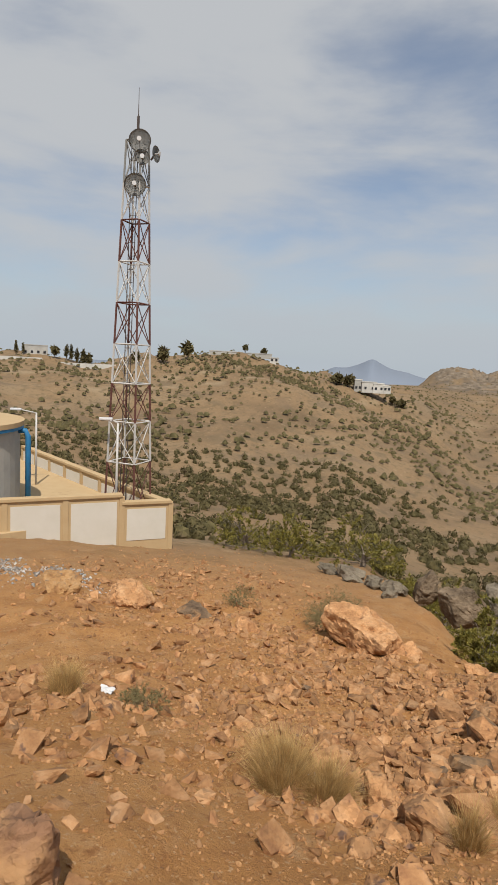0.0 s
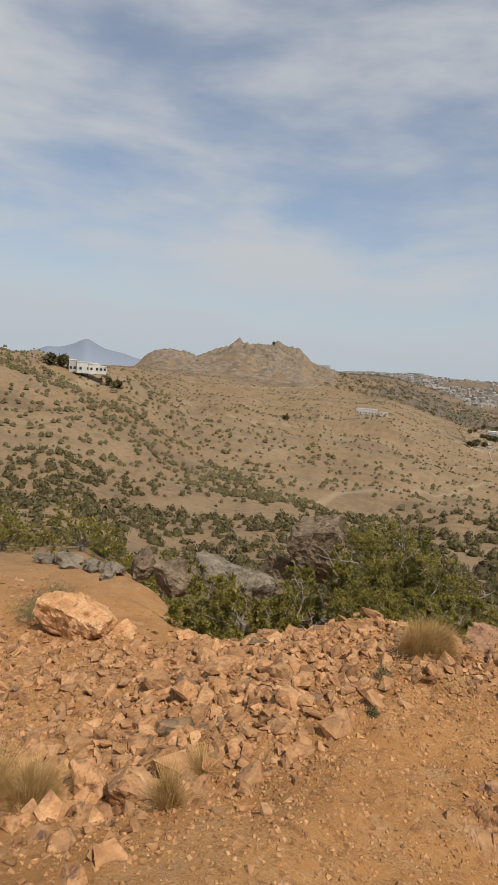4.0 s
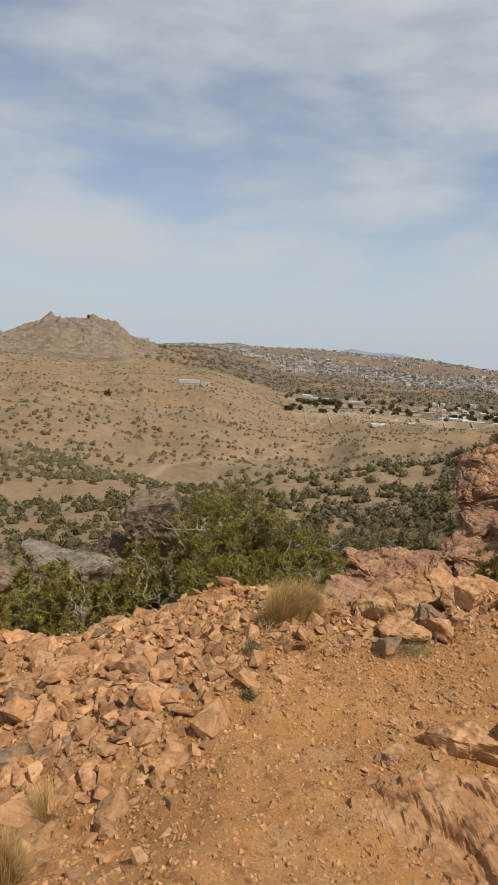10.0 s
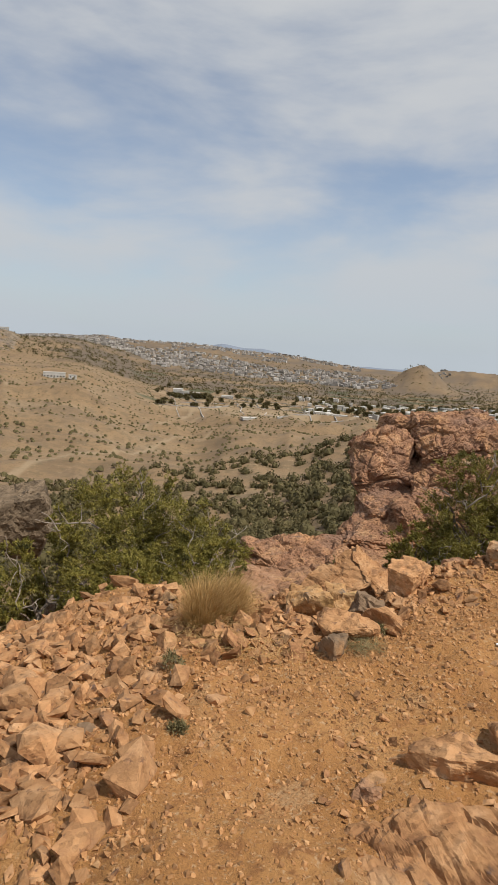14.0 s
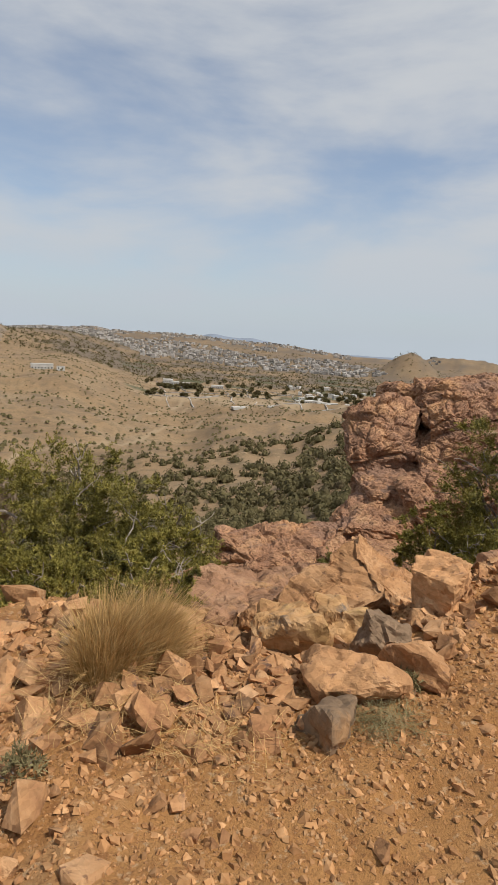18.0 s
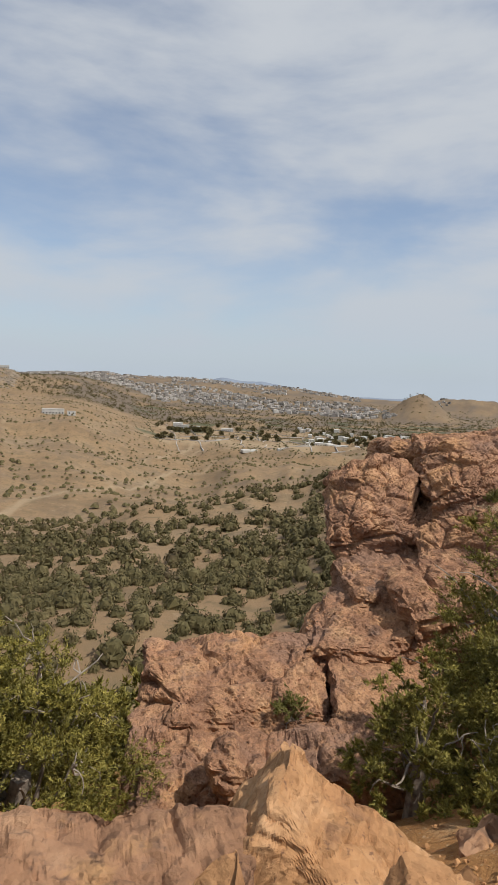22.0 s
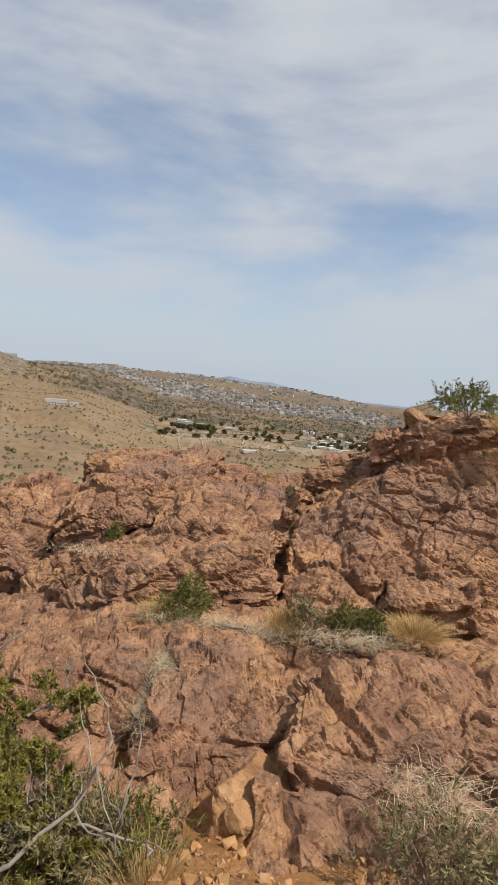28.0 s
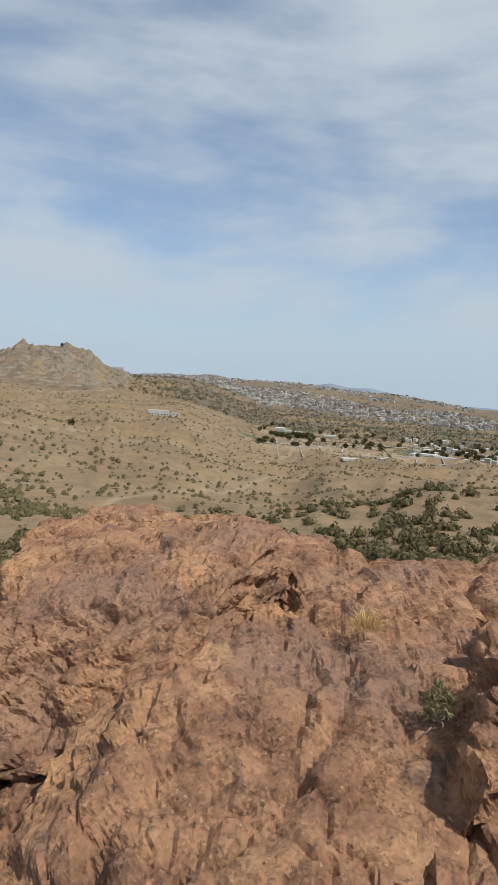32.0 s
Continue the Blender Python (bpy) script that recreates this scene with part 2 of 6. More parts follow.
M_GREY = shader("grey_render", [(0.42, 0.41, 0.38), (0.52, 0.50, 0.45)], 1.5, bump=0.1, bump_scale=30)
M_STEELW = shader("white_painted_steel", [(0.60, 0.58, 0.55), (0.72, 0.70, 0.67)], 5.0, rough=0.55, bump=0, spots=[((0.35, 0.2, 0.12), 6.0, 0.66, 0.74)])
M_STEELR = shader("red_painted_steel", [(0.135, 0.056, 0.045), (0.19, 0.085, 0.066)], 5.0, rough=0.6, bump=0)
M_STEELD = shader("dark_steel", [(0.075, 0.058, 0.05), (0.13, 0.10, 0.088)], 5.0, rough=0.5, bump=0)
M_DISH = shader("dish_grey", [(0.30, 0.30, 0.29), (0.38, 0.38, 0.36)], 3.0, rough=0.5, bump=0)
M_LEAF = shader("juniper_leaf", [(0.115, 0.104, 0.020), (0.245, 0.210, 0.042), (0.43, 0.355, 0.088)], 5.0, rough=0.6, bump=0, spots=[((0.090, 0.085, 0.022), 3.0, 0.55, 0.65), ((0.26, 0.17, 0.08), 1.3, 0.65, 0.72)], island=0.35, glow=0.12)
M_SCRUB = shader("scrub_leaf", [(0.086, 0.074, 0.030), (0.142, 0.118, 0.050), (0.215, 0.172, 0.080)], 0.6, rough=0.8, bump=0, spots=[((0.13, 0.094, 0.052), 0.15, 0.58, 0.7)], island=0.18, glow=0.18)
M_BARK = shader("grey_bark", [(0.12, 0.09, 0.068), (0.25, 0.2, 0.155), (0.36, 0.3, 0.24)], 20.0, bump=0.6, bump_scale=40, depth=0.01)
M_STRAW = shader("dry_grass", [(0.42, 0.26, 0.095), (0.64, 0.425, 0.175), (0.78, 0.57, 0.28)], 9.0, rough=0.8, bump=0, island=0.25, glow=0.3)
# far range: distance haze is mixed into this blue-grey base colour
M_FAR_HAZE = shader("far_mountain_haze", [(0.24, 0.285, 0.355), (0.26, 0.30, 0.37)], 0.004, bump=0)
M_LITTER = shader("litter_white", [(0.7, 0.7, 0.7), (0.8, 0.8, 0.8)], 9.0, rough=0.5, bump=0)
M_REDSTONE = shader("brown_stone", [(0.22, 0.115, 0.066), (0.36, 0.195, 0.108), (0.46, 0.27, 0.155)], 2.6, bump=0.9, bump_scale=14.0, depth=0.025, chips=((7.0, 0.32, 0.08), (24.0, 0.3, 0.09)), spots=[((0.50, 0.28, 0.13), 1.8, 0.54, 0.66), ((0.22, 0.13, 0.085), 5.4, 0.60, 0.72)])
M_YELLOW = shader("yellow_stone", [(0.30, 0.15, 0.065), (0.46, 0.26, 0.11), (0.54, 0.35, 0.19)], 4.0, bump=0.8, bump_scale=14.0, depth=0.02, chips=((9.0, 0.3, 0.1), (30.0, 0.24, 0.1)), spots=[((0.50, 0.30, 0.09), 2.0, 0.56, 0.66), ((0.15, 0.12, 0.10), 4.6, 0.58, 0.68)])
M_PEBBLE = shader("pebble", [(0.32, 0.155, 0.062), (0.45, 0.235, 0.10), (0.56, 0.335, 0.165)], 14.0, bump=0, island=0.3)
M_DEAD = shader("dead_wood", [(0.20, 0.16, 0.125), (0.34, 0.285, 0.23), (0.45, 0.39, 0.32)], 14.0, bump=0.5, bump_scale=50, depth=0.006)
M_SAGE = shader("sage_stem", [(0.16, 0.135, 0.06), (0.27, 0.225, 0.105), (0.37, 0.30, 0.16)], 8.0, bump=0, island=0.25, glow=0.15)
M_GREEN = shader("fresh_leaf", [(0.12, 0.115, 0.03), (0.205, 0.193, 0.05), (0.30, 0.265, 0.088)], 6.0, rough=0.55, bump=0, island=0.3, glow=0.2)
M_DARKROCK = shader("dark_rock", [(0.12, 0.083, 0.052), (0.205, 0.148, 0.095), (0.30, 0.22, 0.145)], 1.6, bump=0.9, bump_scale=8.0, depth=0.05, vary=0.15, chips=((4.0, 0.3, 0.1), (13.0, 0.3, 0.12)))
M_TOWN = shader("town_plaster", [(0.25, 0.22, 0.185), (0.37, 0.34, 0.305), (0.54, 0.515, 0.48)], 0.05, bump=0, island=0.5)
M_RUBBLE = shader("rubble", [(0.27, 0.125, 0.058), (0.43, 0.225, 0.10), (0.55, 0.325, 0.17)], 5.0, bump=0.7, bump_scale=30.0, depth=0.01, island=0.28, chips=((14.0, 0.22, 0.07), (42.0, 0.22, 0.09)), spots=[((0.19, 0.11, 0.075), 7.0, 0.60, 0.68)])
M_CRAG = shader("hill_rock", [(0.145, 0.112, 0.08), (0.23, 0.18, 0.13), (0.31, 0.245, 0.175)], 0.09, bump=0, spots=[((0.13, 0.105, 0.075), 0.16, 0.55, 0.66), ((0.29, 0.205, 0.125), 0.03, 0.54, 0.66)])
M_HAY = shader("bleached_straw", [(0.40, 0.30, 0.17), (0.55, 0.43, 0.27), (0.66, 0.54, 0.36)], 9.0, rough=0.8, bump=0, island=0.25)


# ---- noise and mesh helpers ----
def lattice(ix, iy, iz, seed):
    h = (ix.astype(np.int64) * 374761393 + iy.astype(np.int64) * 668265263 + iz.astype(np.int64) * 1440662683 + seed * 1274126177) & 0xFFFFFFFF
    h = ((h ^ (h >> 13)) * 1103515245) & 0xFFFFFFFF
    h = ((h ^ (h >> 16)) * 2246822519) & 0xFFFFFFFF
    return ((h ^ (h >> 15)) & 0xFFFFFF) / float(0x1000000)


def value_noise(p, seed=0):
    """Smooth noise from -1 to 1 at rows of points."""
    i = np.floor(p).astype(np.int64)
    f = p - i
    f = f * f * f * (f * (f * 6 - 15) + 10)
    total = np.zeros(len(p))
    for dx in (0, 1):
        for dy in (0, 1):
            for dz in (0, 1):
                w = (f[:, 0] if dx else 1 - f[:, 0]) * (f[:, 1] if dy else 1 - f[:, 1]) * (f[:, 2] if dz else 1 - f[:, 2])
                total += w * lattice(i[:, 0] + dx, i[:, 1] + dy, i[:, 2] + dz, seed)
    return total * 2 - 1


def fractal(p, octaves=4, gain=0.5, seed=0):
    total, amp = np.zeros(len(p)), 1.0
    for k in range(octaves):
        total += amp * value_noise(p * 2.03 ** k + 17.3 * k, seed + k)
        amp *= gain
    return total


def facets(p, seed=0, tilt=0.7, crack=0.0, soften=0.16):
    """Broken rock: every cell of a Voronoi pattern is one tilted flat face at a height of its own, with open joints between."""
    i = np.floor(p).astype(np.int64)
    best, second, near, other = np.full(len(p), 1e9), np.full(len(p), 1e9), np.zeros(len(p)), np.zeros(len(p))
    for dx in (-1, 0, 1):
        for dy in (-1, 0, 1):
            for dz in (-1, 0, 1):
                c = i + (dx, dy, dz)
                q = np.stack([c[:, k] + lattice(c[:, 0], c[:, 1], c[:, 2], seed + 5 * k) for k in range(3)], 1)
                d = ((p - q) ** 2).sum(1)
                lean = np.stack([lattice(c[:, 0], c[:, 1], c[:, 2], seed + 31 + 7 * k) - 0.5 for k in range(3)], 1)
                h = (lattice(c[:, 0], c[:, 1], c[:, 2], seed + 77) - 0.5) + tilt * 2 * ((p - q) * lean).sum(1)
                closer = d < best
                other = np.where(closer, near, np.where(d < second, h, other))
                second = np.where(closer, best, np.minimum(second, d))
                best = np.where(closer, d, best)
                near = np.where(closer, h, near)
    gap = np.sqrt(second) - np.sqrt(best)
    near = near + (other - near) * 0.5 * (1 - smoothstep(0.0, soften, gap))
    if crack:
        near = near - crack * (1 - smoothstep(0.0, 0.13, gap))
    return near


def mesh_from(name, verts, faces, material, smooth=False):
    me = bpy.data.meshes.new(name)
    me.from_pydata(np.asarray(verts).tolist() if not isinstance(verts, list) else verts, [], np.asarray(faces).tolist() if not isinstance(faces, list) else faces)
    me.materials.append(material)
    if smooth:
        me.polygons.foreach_set("use_smooth", np.ones(len(me.polygons), dtype=bool))
    me.update()
    return me


def part(name, mesh, parent, label="", m=None):
    ob = new(name, mesh)
    ob.parent = parent
    if m is not None:
        ob.matrix_basis = m
    return tagged(ob, label)


def empty(name, m, label, category, group=""):
    ob = new(name)
    ob.matrix_basis = m
    return tagged(ob, label, category, group)


def from_bm(name, bm, material, smooth=False):
    me = bpy.data.meshes.new(name)
    bm.to_mesh(me)
    bm.free()
    me.materials.append(material)
    if smooth:
        me.polygons.foreach_set("use_smooth", np.ones(len(me.polygons), dtype=bool))
    return me


def box(name, size, at, material, bevel=0.0, turn=0.0):
    """A box with its base centre at `at`."""
    bm = bmesh.new()
    bmesh.ops.create_cube(bm, size=1)
    bmesh.ops.scale(bm, vec=size, verts=bm.verts)
    if bevel:
        bmesh.ops.bevel(bm, geom=bm.edges[:], offset=bevel, segments=2, affect="EDGES", profile=0.6)
    bmesh.ops.transform(bm, matrix=Matrix.Translation((at[0], at[1], at[2] + size[2] / 2)) @ Matrix.Rotation(turn, 4, "Z"), verts=bm.verts)
    return from_bm(name, bm, material)


def tube(points, radii, sides=6, wobble=0.0, seed=0):
    """Verts and faces of a tapering tube through points."""
    rng = random.Random(seed)
    verts, faces = [], []
    pts = [Vector(p) for p in points]
    up = Vector((0.31, 0.17, 0.93))
    for k, p in enumerate(pts):
        d = (pts[min(k + 1, len(pts) - 1)] - pts[max(k - 1, 0)]).normalized()
        a = d.cross(up if abs(d.dot(up)) < 0.95 else Vector((1, 0, 0))).normalized()
        b = d.cross(a)
        for s in range(sides):
            r = radii[k] * (1 + wobble * rng.uniform(-1, 1))
            w = 2 * math.pi * s / sides
            verts.append(tuple(p + a * (math.cos(w) * r) + b * (math.sin(w) * r)))
    for k in range(len(pts) - 1):
        for s in range(sides):
            t = (s + 1) % sides
            faces.append((k * sides + s, k * sides + t, (k + 1) * sides + t, (k + 1) * sides + s))
    faces.append(tuple(range(sides - 1, -1, -1)))
    faces.append(tuple(range((len(pts) - 1) * sides, len(pts) * sides)))
    return verts, faces


def fast_mesh(name, verts, faces, material, smooth=False):
    """A mesh from arrays, all faces with the same number of corners."""
    me = bpy.data.meshes.new(name)
    verts, faces = np.asarray(verts, np.float32), np.asarray(faces, np.int32)
    me.vertices.add(len(verts))
    me.vertices.foreach_set("co", verts.ravel())
    me.loops.add(faces.size)
    me.loops.foreach_set("vertex_index", faces.ravel())
    me.polygons.add(len(faces))
    me.polygons.foreach_set("loop_start", np.arange(len(faces), dtype=np.int32) * faces.shape[1])
    me.update(calc_edges=True)
    me.polygons.foreach_set("use_smooth", np.full(len(faces), smooth, dtype=bool))
    me.materials.append(material)
    return me


class Heap:
    """Gathers pieces into one mesh."""

    def __init__(self):
        self.verts, self.faces, self.count = [], [], 0

    def add(self, verts, faces):
        self.faces.append([tuple(i + self.count for i in f) for f in faces])
        self.verts.append(np.asarray(verts, float))
        self.count += len(verts)

    def mesh(self, name, material, smooth=False):
        return mesh_from(name, np.concatenate(self.verts).tolist(), [f for some in self.faces for f in some], material, smooth)


def smoothstep(a, b, x):
    t = np.clip((x - a) / (b - a), 0, 1)
    return t * t * (3 - 2 * t)


# ---- the lie of the land ----
# Heights above or below the eye level, in degrees of slope seen from the hilltop, for each bearing (left of +y) and distance.
REACH = np.log([40, 70, 120, 200, 350, 650, 1000, 1600, 2600])
SLOPES = {
    -60: (-22, -15, -10, -8.2, -7.2, -6, -4.5, -3.4, -2.7),
    -20: (-21, -13.5, -7.6, -8.4, -7.3, -6.4, -5.0, -3.5, -2.6),
    -9: (-22, -14, -8.35, -9.4, -7.9, -6.9, -5.6, -3.5, -1.75),
    0: (-24, -17, -10.8, -12.2, -8.8, -7.2, -5.6, -3.3, -0.95),
    10: (-23, -18, -12.7, -13.6, -9.9, -7.6, -5.3, -2.7, -0.5),
    20: (-23, -18.5, -15.0, -13.2, -8.4, -3.9, -3.1, -0.8, -0.5),
    29: (-23, -18.5, -15, -12, -7.6, -4.2, -2.4, -0.9, -1.2),
    37: (-23, -19, -15.5, -11.0, -6.6, -3.6, -1.9, -0.8, -1.2),
    44: (-22, -18, -14.5, -9.2, -2.7, -1.75, -1.7, -1.6, -1.6),
    51: (-20.5, -17, -13.0, -7.2, -0.9, -1.9, -2, -2, -2),
    58.5: (-19, -16.4, -12.4, -6.4, 0.85, -1.5, -2, -2, -2),
    66: (-18, -15.5, -11.8, -6.0, 0.15, -1.5, -2, -2, -2),
    80: (-17, -14, -10.5, -5.2, -0.5, -1.5, -2, -2, -2),
    110: (-12, -9, -6, -4, -1.5, -1.5, -2, -2, -2),
    180: (-4, -5, -6, -6, -4, -3, -2, -2, -2),
    300: (-22, -15, -10, -8.2, -7.2, -6, -4.5, -3.2, -1.6),
}
BEARINGS = np.array(sorted(SLOPES), float)
TABLE = np.array([SLOPES[b] for b in sorted(SLOPES)], float)


def far_height(x, y):
    r = np.maximum(np.hypot(x, y), 1.0)
    a = np.degrees(np.arctan2(-x, y))
    a = np.where(a < -60, a + 360, a)
    k = np.clip(np.searchsorted(BEARINGS, a) - 1, 0, len(BEARINGS) - 2)
    f = np.clip((a - BEARINGS[k]) / (BEARINGS[k + 1] - BEARINGS[k]), 0, 1)
    f = f * f * (3 - 2 * f)
    j = np.clip(np.searchsorted(REACH, np.log(r)) - 1, 0, len(REACH) - 2)
    g = np.clip((np.log(r) - REACH[j]) / (REACH[j + 1] - REACH[j]), 0, 1.0)
    low = TABLE[k, j] * (1 - f) + TABLE[k + 1, j] * f
    high = TABLE[k, j + 1] * (1 - f) + TABLE[k + 1, j + 1] * f
    z = r * np.tan(np.radians(low * (1 - g) + high * g))
    p = np.stack([x, y, 0 * x], 1)
    z = z + fractal(p / 55, 5, 0.55, 3) * np.clip(r * 0.011, 0, 6) * smoothstep(40, 120, r) * (1 - 0.75 * smoothstep(650, 1000, r))
    # gullies running down the opposite slopes
    z = z - np.abs(value_noise(np.stack([a * 0.30, np.log(r) * 0.8, 0 * a], 1), 9)) * np.clip(r * 0.012, 0, 4) * smoothstep(70, 150, r) * (1 - 0.8 * smoothstep(650, 1000, r))
    # rocky hills on the skyline
    for bearing, dist, wide, deep, high in ((-12.9, 1700, 66, 110, 62), (-14.2, 1650, 60, 90, 16), (-17.6, 2500, 190, 220, 38), (-21.5, 2500, 260, 220, 26), (16.4, 2500, 60, 150, 10)):
        b = radians(bearing)
        cx, cy = -math.sin(b) * dist, math.cos(b) * dist
        u, v = (x - cx) * math.cos(b) + (y - cy) * math.sin(b), -(x - cx) * math.sin(b) + (y - cy) * math.cos(b)
        bump_up = np.exp(-((np.abs(u) / wide) ** 2.0) - (v / deep) ** 2)
        z = z + high * bump_up * (1 + 0.10 * fractal(p / 40, 2, 0.6, 21) + 0.10 * np.abs(fractal(p / 14, 3, 0.6, 23)))
    # the craggy hill: its crest line by bearing
    crest = np.interp(a, [19.0, 21.5, 24.2, 25.5, 26.6, 27.6, 28.4, 29.3, 30.6, 32.2, 33.4, 34.1, 35.1, 37.1, 38.8, 40.4, 41.7, 43.2, 45], [-12, -1.4, -0.52, -0.35, 0.35, 1.15, 1.35, 1.55, 1.45, 1.3, 1.5, 1.0, 0.55, -0.15, 0.28, 0.15, -0.3, -1.9, -12])
    rise = np.maximum(1250 * np.tan(np.radians(crest)) - z, 0) * np.exp(-((r - 1250) / 120) ** 2)
    ragged = 0.10 * facets(p / 22, 24, 0.8) + 0.05 * facets(p / 9, 25, 0.8) - 0.06 * np.abs(fractal(p / 30, 3, 0.6, 26))
    return z + rise * (1 + np.where(rise > 0.5, ragged, 0))


def near_height(x, y):
    z = -2.1 + 0.30 * np.clip(x + 0.3, -2.8, 0) + 0.17 * np.minimum(x + 3.1, 0)
    z = z - 0.17 * np.clip(y, 0, 20) * smoothstep(-1.5, -6, x)
    z = z + 0.33 * np.clip(1.2 - y, 0, 4.2) * smoothstep(-10, -2, x)
    z = z + 0.17 * np.clip(x - 1, 0, 4) * smoothstep(1.5, 3.5, y) - 0.25 * np.clip(y - 6.3, 0, 3) * smoothstep(3.5, 4.8, x)
    rim = 6.1 + 0.75 * np.clip(-x - 4.5, 0, 60) - 1.25 * np.exp(-(((x - 0.4) / 1.6) ** 2)) + 0.5 * value_noise(np.stack([x * 0.45, y * 0.45, 0 * x], 1), 15) * smoothstep(-3, -6, x)
    over = np.logaddexp(0, (y - rim) * 5) / 5 * (1 - smoothstep(3.6, 5.0, x))
    z = z - 0.62 * over
    # a hollow between the tree and the ledges
    z = z - 0.45 * np.exp(-(((x - 5.0) / 0.9) ** 2) - ((y - 8.8) / 0.9) ** 2)
    # behind the crag the hill drops away
    return z - 0.7 * np.clip(y - 13.0, 0, 40) * smoothstep(3.6, 5.0, x)


def land(x, y):
    x, y = np.atleast_1d(np.asarray(x, float)), np.atleast_1d(np.asarray(y, float))
    r = np.hypot(x, y)
    p = np.stack([x, y, 0 * x], 1)
    w = smoothstep(24, 46, np.hypot(x + 4, y))
    z = near_height(x, y) * (1 - w) + far_height(x, y) * w
    rough = 1 - smoothstep(30, 60, r)
    return z + rough * (0.10 * fractal(p * 0.8, 3, 0.5, 5) + 0.025 * fractal(p * 4, 3, 0.55, 6))


def land_z(x, y):
    return float(land(x, y)[0])


# ---- ground: one sheet to the horizon ----
def soil():
    m = shader("soil", [(0.375, 0.172, 0.056), (0.48, 0.238, 0.083), (0.555, 0.30, 0.117)], 0.9, bump=1.0, bump_scale=34.0, depth=0.03, spots=[((0.52, 0.31, 0.15), 2.3, 0.55, 0.72), ((0.34, 0.155, 0.057), 9.0, 0.55, 0.66), ((0.57, 0.36, 0.19), 24.0, 0.58, 0.66), ((0.32, 0.15, 0.058), 45.0, 0.58, 0.66)])
    n, l = m.node_tree.nodes, m.node_tree.links
    b = n["Principled BSDF"]
    near = b.inputs["Base Color"].links[0].from_socket
    geo, far, ramp = n.new("ShaderNodeNewGeometry"), n.new("ShaderNodeTexNoise"), n.new("ShaderNodeValToRGB")
    far.inputs["Scale"].default_value, far.inputs["Detail"].default_value, far.inputs["Roughness"].default_value = 0.02, 9.0, 0.66
    l.new(geo.outputs["Position"], far.inputs["Vector"])
    for k, c in enumerate([(0.180, 0.120, 0.066), (0.265, 0.174, 0.094), (0.310, 0.203, 0.106), (0.315, 0.225, 0.132)]):
        if k > 1:
            ramp.color_ramp.elements.new(0.5)
        ramp.color_ramp.elements[k].position, ramp.color_ramp.elements[k].color = 0.32 + 0.12 * k, (*[TONE * v for v in c], 1)
    l.new(far.outputs["Fac"], ramp.inputs["Fac"])
    speck = ramp.outputs["Color"]
    for size, low, high, colour in ((0.10, 0.54, 0.66, (0.195, 0.140, 0.080, 1)), (0.34, 0.55, 0.63, (0.175, 0.128, 0.068, 1)), (0.9, 0.58, 0.66, (0.150, 0.112, 0.058, 1)), (0.55, 0.62, 0.68, (0.37, 0.262, 0.155, 1))):
        t6, r6, m6 = n.new("ShaderNodeTexNoise"), n.new("ShaderNodeMapRange"), n.new("ShaderNodeMix")
        t6.inputs["Scale"].default_value, t6.inputs["Detail"].default_value, t6.inputs["Roughness"].default_value = size, 4.0, 0.6
        l.new(geo.outputs["Position"], t6.inputs["Vector"])
        r6.inputs["From Min"].default_value, r6.inputs["From Max"].default_value, r6.inputs["To Max"].default_value = low, high, 0.75
        l.new(t6.outputs["Fac"], r6.inputs["Value"])
        m6.data_type = "RGBA"
        l.new(r6.outputs["Result"], m6.inputs["Factor"])
        l.new(speck, m6.inputs[6])
        m6.inputs[7].default_value = [TONE * v for v in colour]
        speck = m6.outputs[2]
    length, mr, mx = n.new("ShaderNodeVectorMath"), n.new("ShaderNodeMapRange"), n.new("ShaderNodeMix")
    length.operation = "LENGTH"
    l.new(geo.outputs["Position"], length.inputs[0])
    mr.inputs["From Min"].default_value, mr.inputs["From Max"].default_value = 13, 34
    l.new(length.outputs["Value"], mr.inputs["Value"])
    mx.data_type = "RGBA"
    l.new(mr.outputs["Result"], mx.inputs["Factor"])
    l.new(near, mx.inputs[6])
    l.new(speck, mx.inputs[7])
    # land cover: dark rock, heath and painted plateau haze (red), pale tracks and fields (green), green crops (blue)
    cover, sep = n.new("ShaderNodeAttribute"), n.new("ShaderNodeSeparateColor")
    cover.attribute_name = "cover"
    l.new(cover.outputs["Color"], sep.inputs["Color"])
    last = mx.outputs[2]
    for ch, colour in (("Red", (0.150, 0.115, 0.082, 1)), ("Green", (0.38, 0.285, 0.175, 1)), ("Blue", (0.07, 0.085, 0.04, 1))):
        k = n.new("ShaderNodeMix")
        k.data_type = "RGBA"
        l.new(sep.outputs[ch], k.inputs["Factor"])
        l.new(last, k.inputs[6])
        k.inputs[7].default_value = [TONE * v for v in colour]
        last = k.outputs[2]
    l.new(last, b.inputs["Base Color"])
    return m


M_SOIL = soil()


def track_line(a, r, line, width):
    """How near ground at bearing a, distance r lies to a track given by (bearing, distance) corners."""
    x, y = -np.sin(np.radians(a)) * r, np.cos(np.radians(a)) * r
    best = np.full(len(x), 1e9)
    pts = [(-math.sin(radians(b)) * d, math.cos(radians(b)) * d) for b, d in line]
    for (ax, ay), (bx, by) in zip(pts, pts[1:]):
        t = np.clip(((x - ax) * (bx - ax) + (y - ay) * (by - ay)) / ((bx - ax) ** 2 + (by - ay) ** 2), 0, 1)
        best = np.minimum(best, np.hypot(x - ax - t * (bx - ax), y - ay - t * (by - ay)))
    return 1 - smoothstep(width * 0.5, width, best)


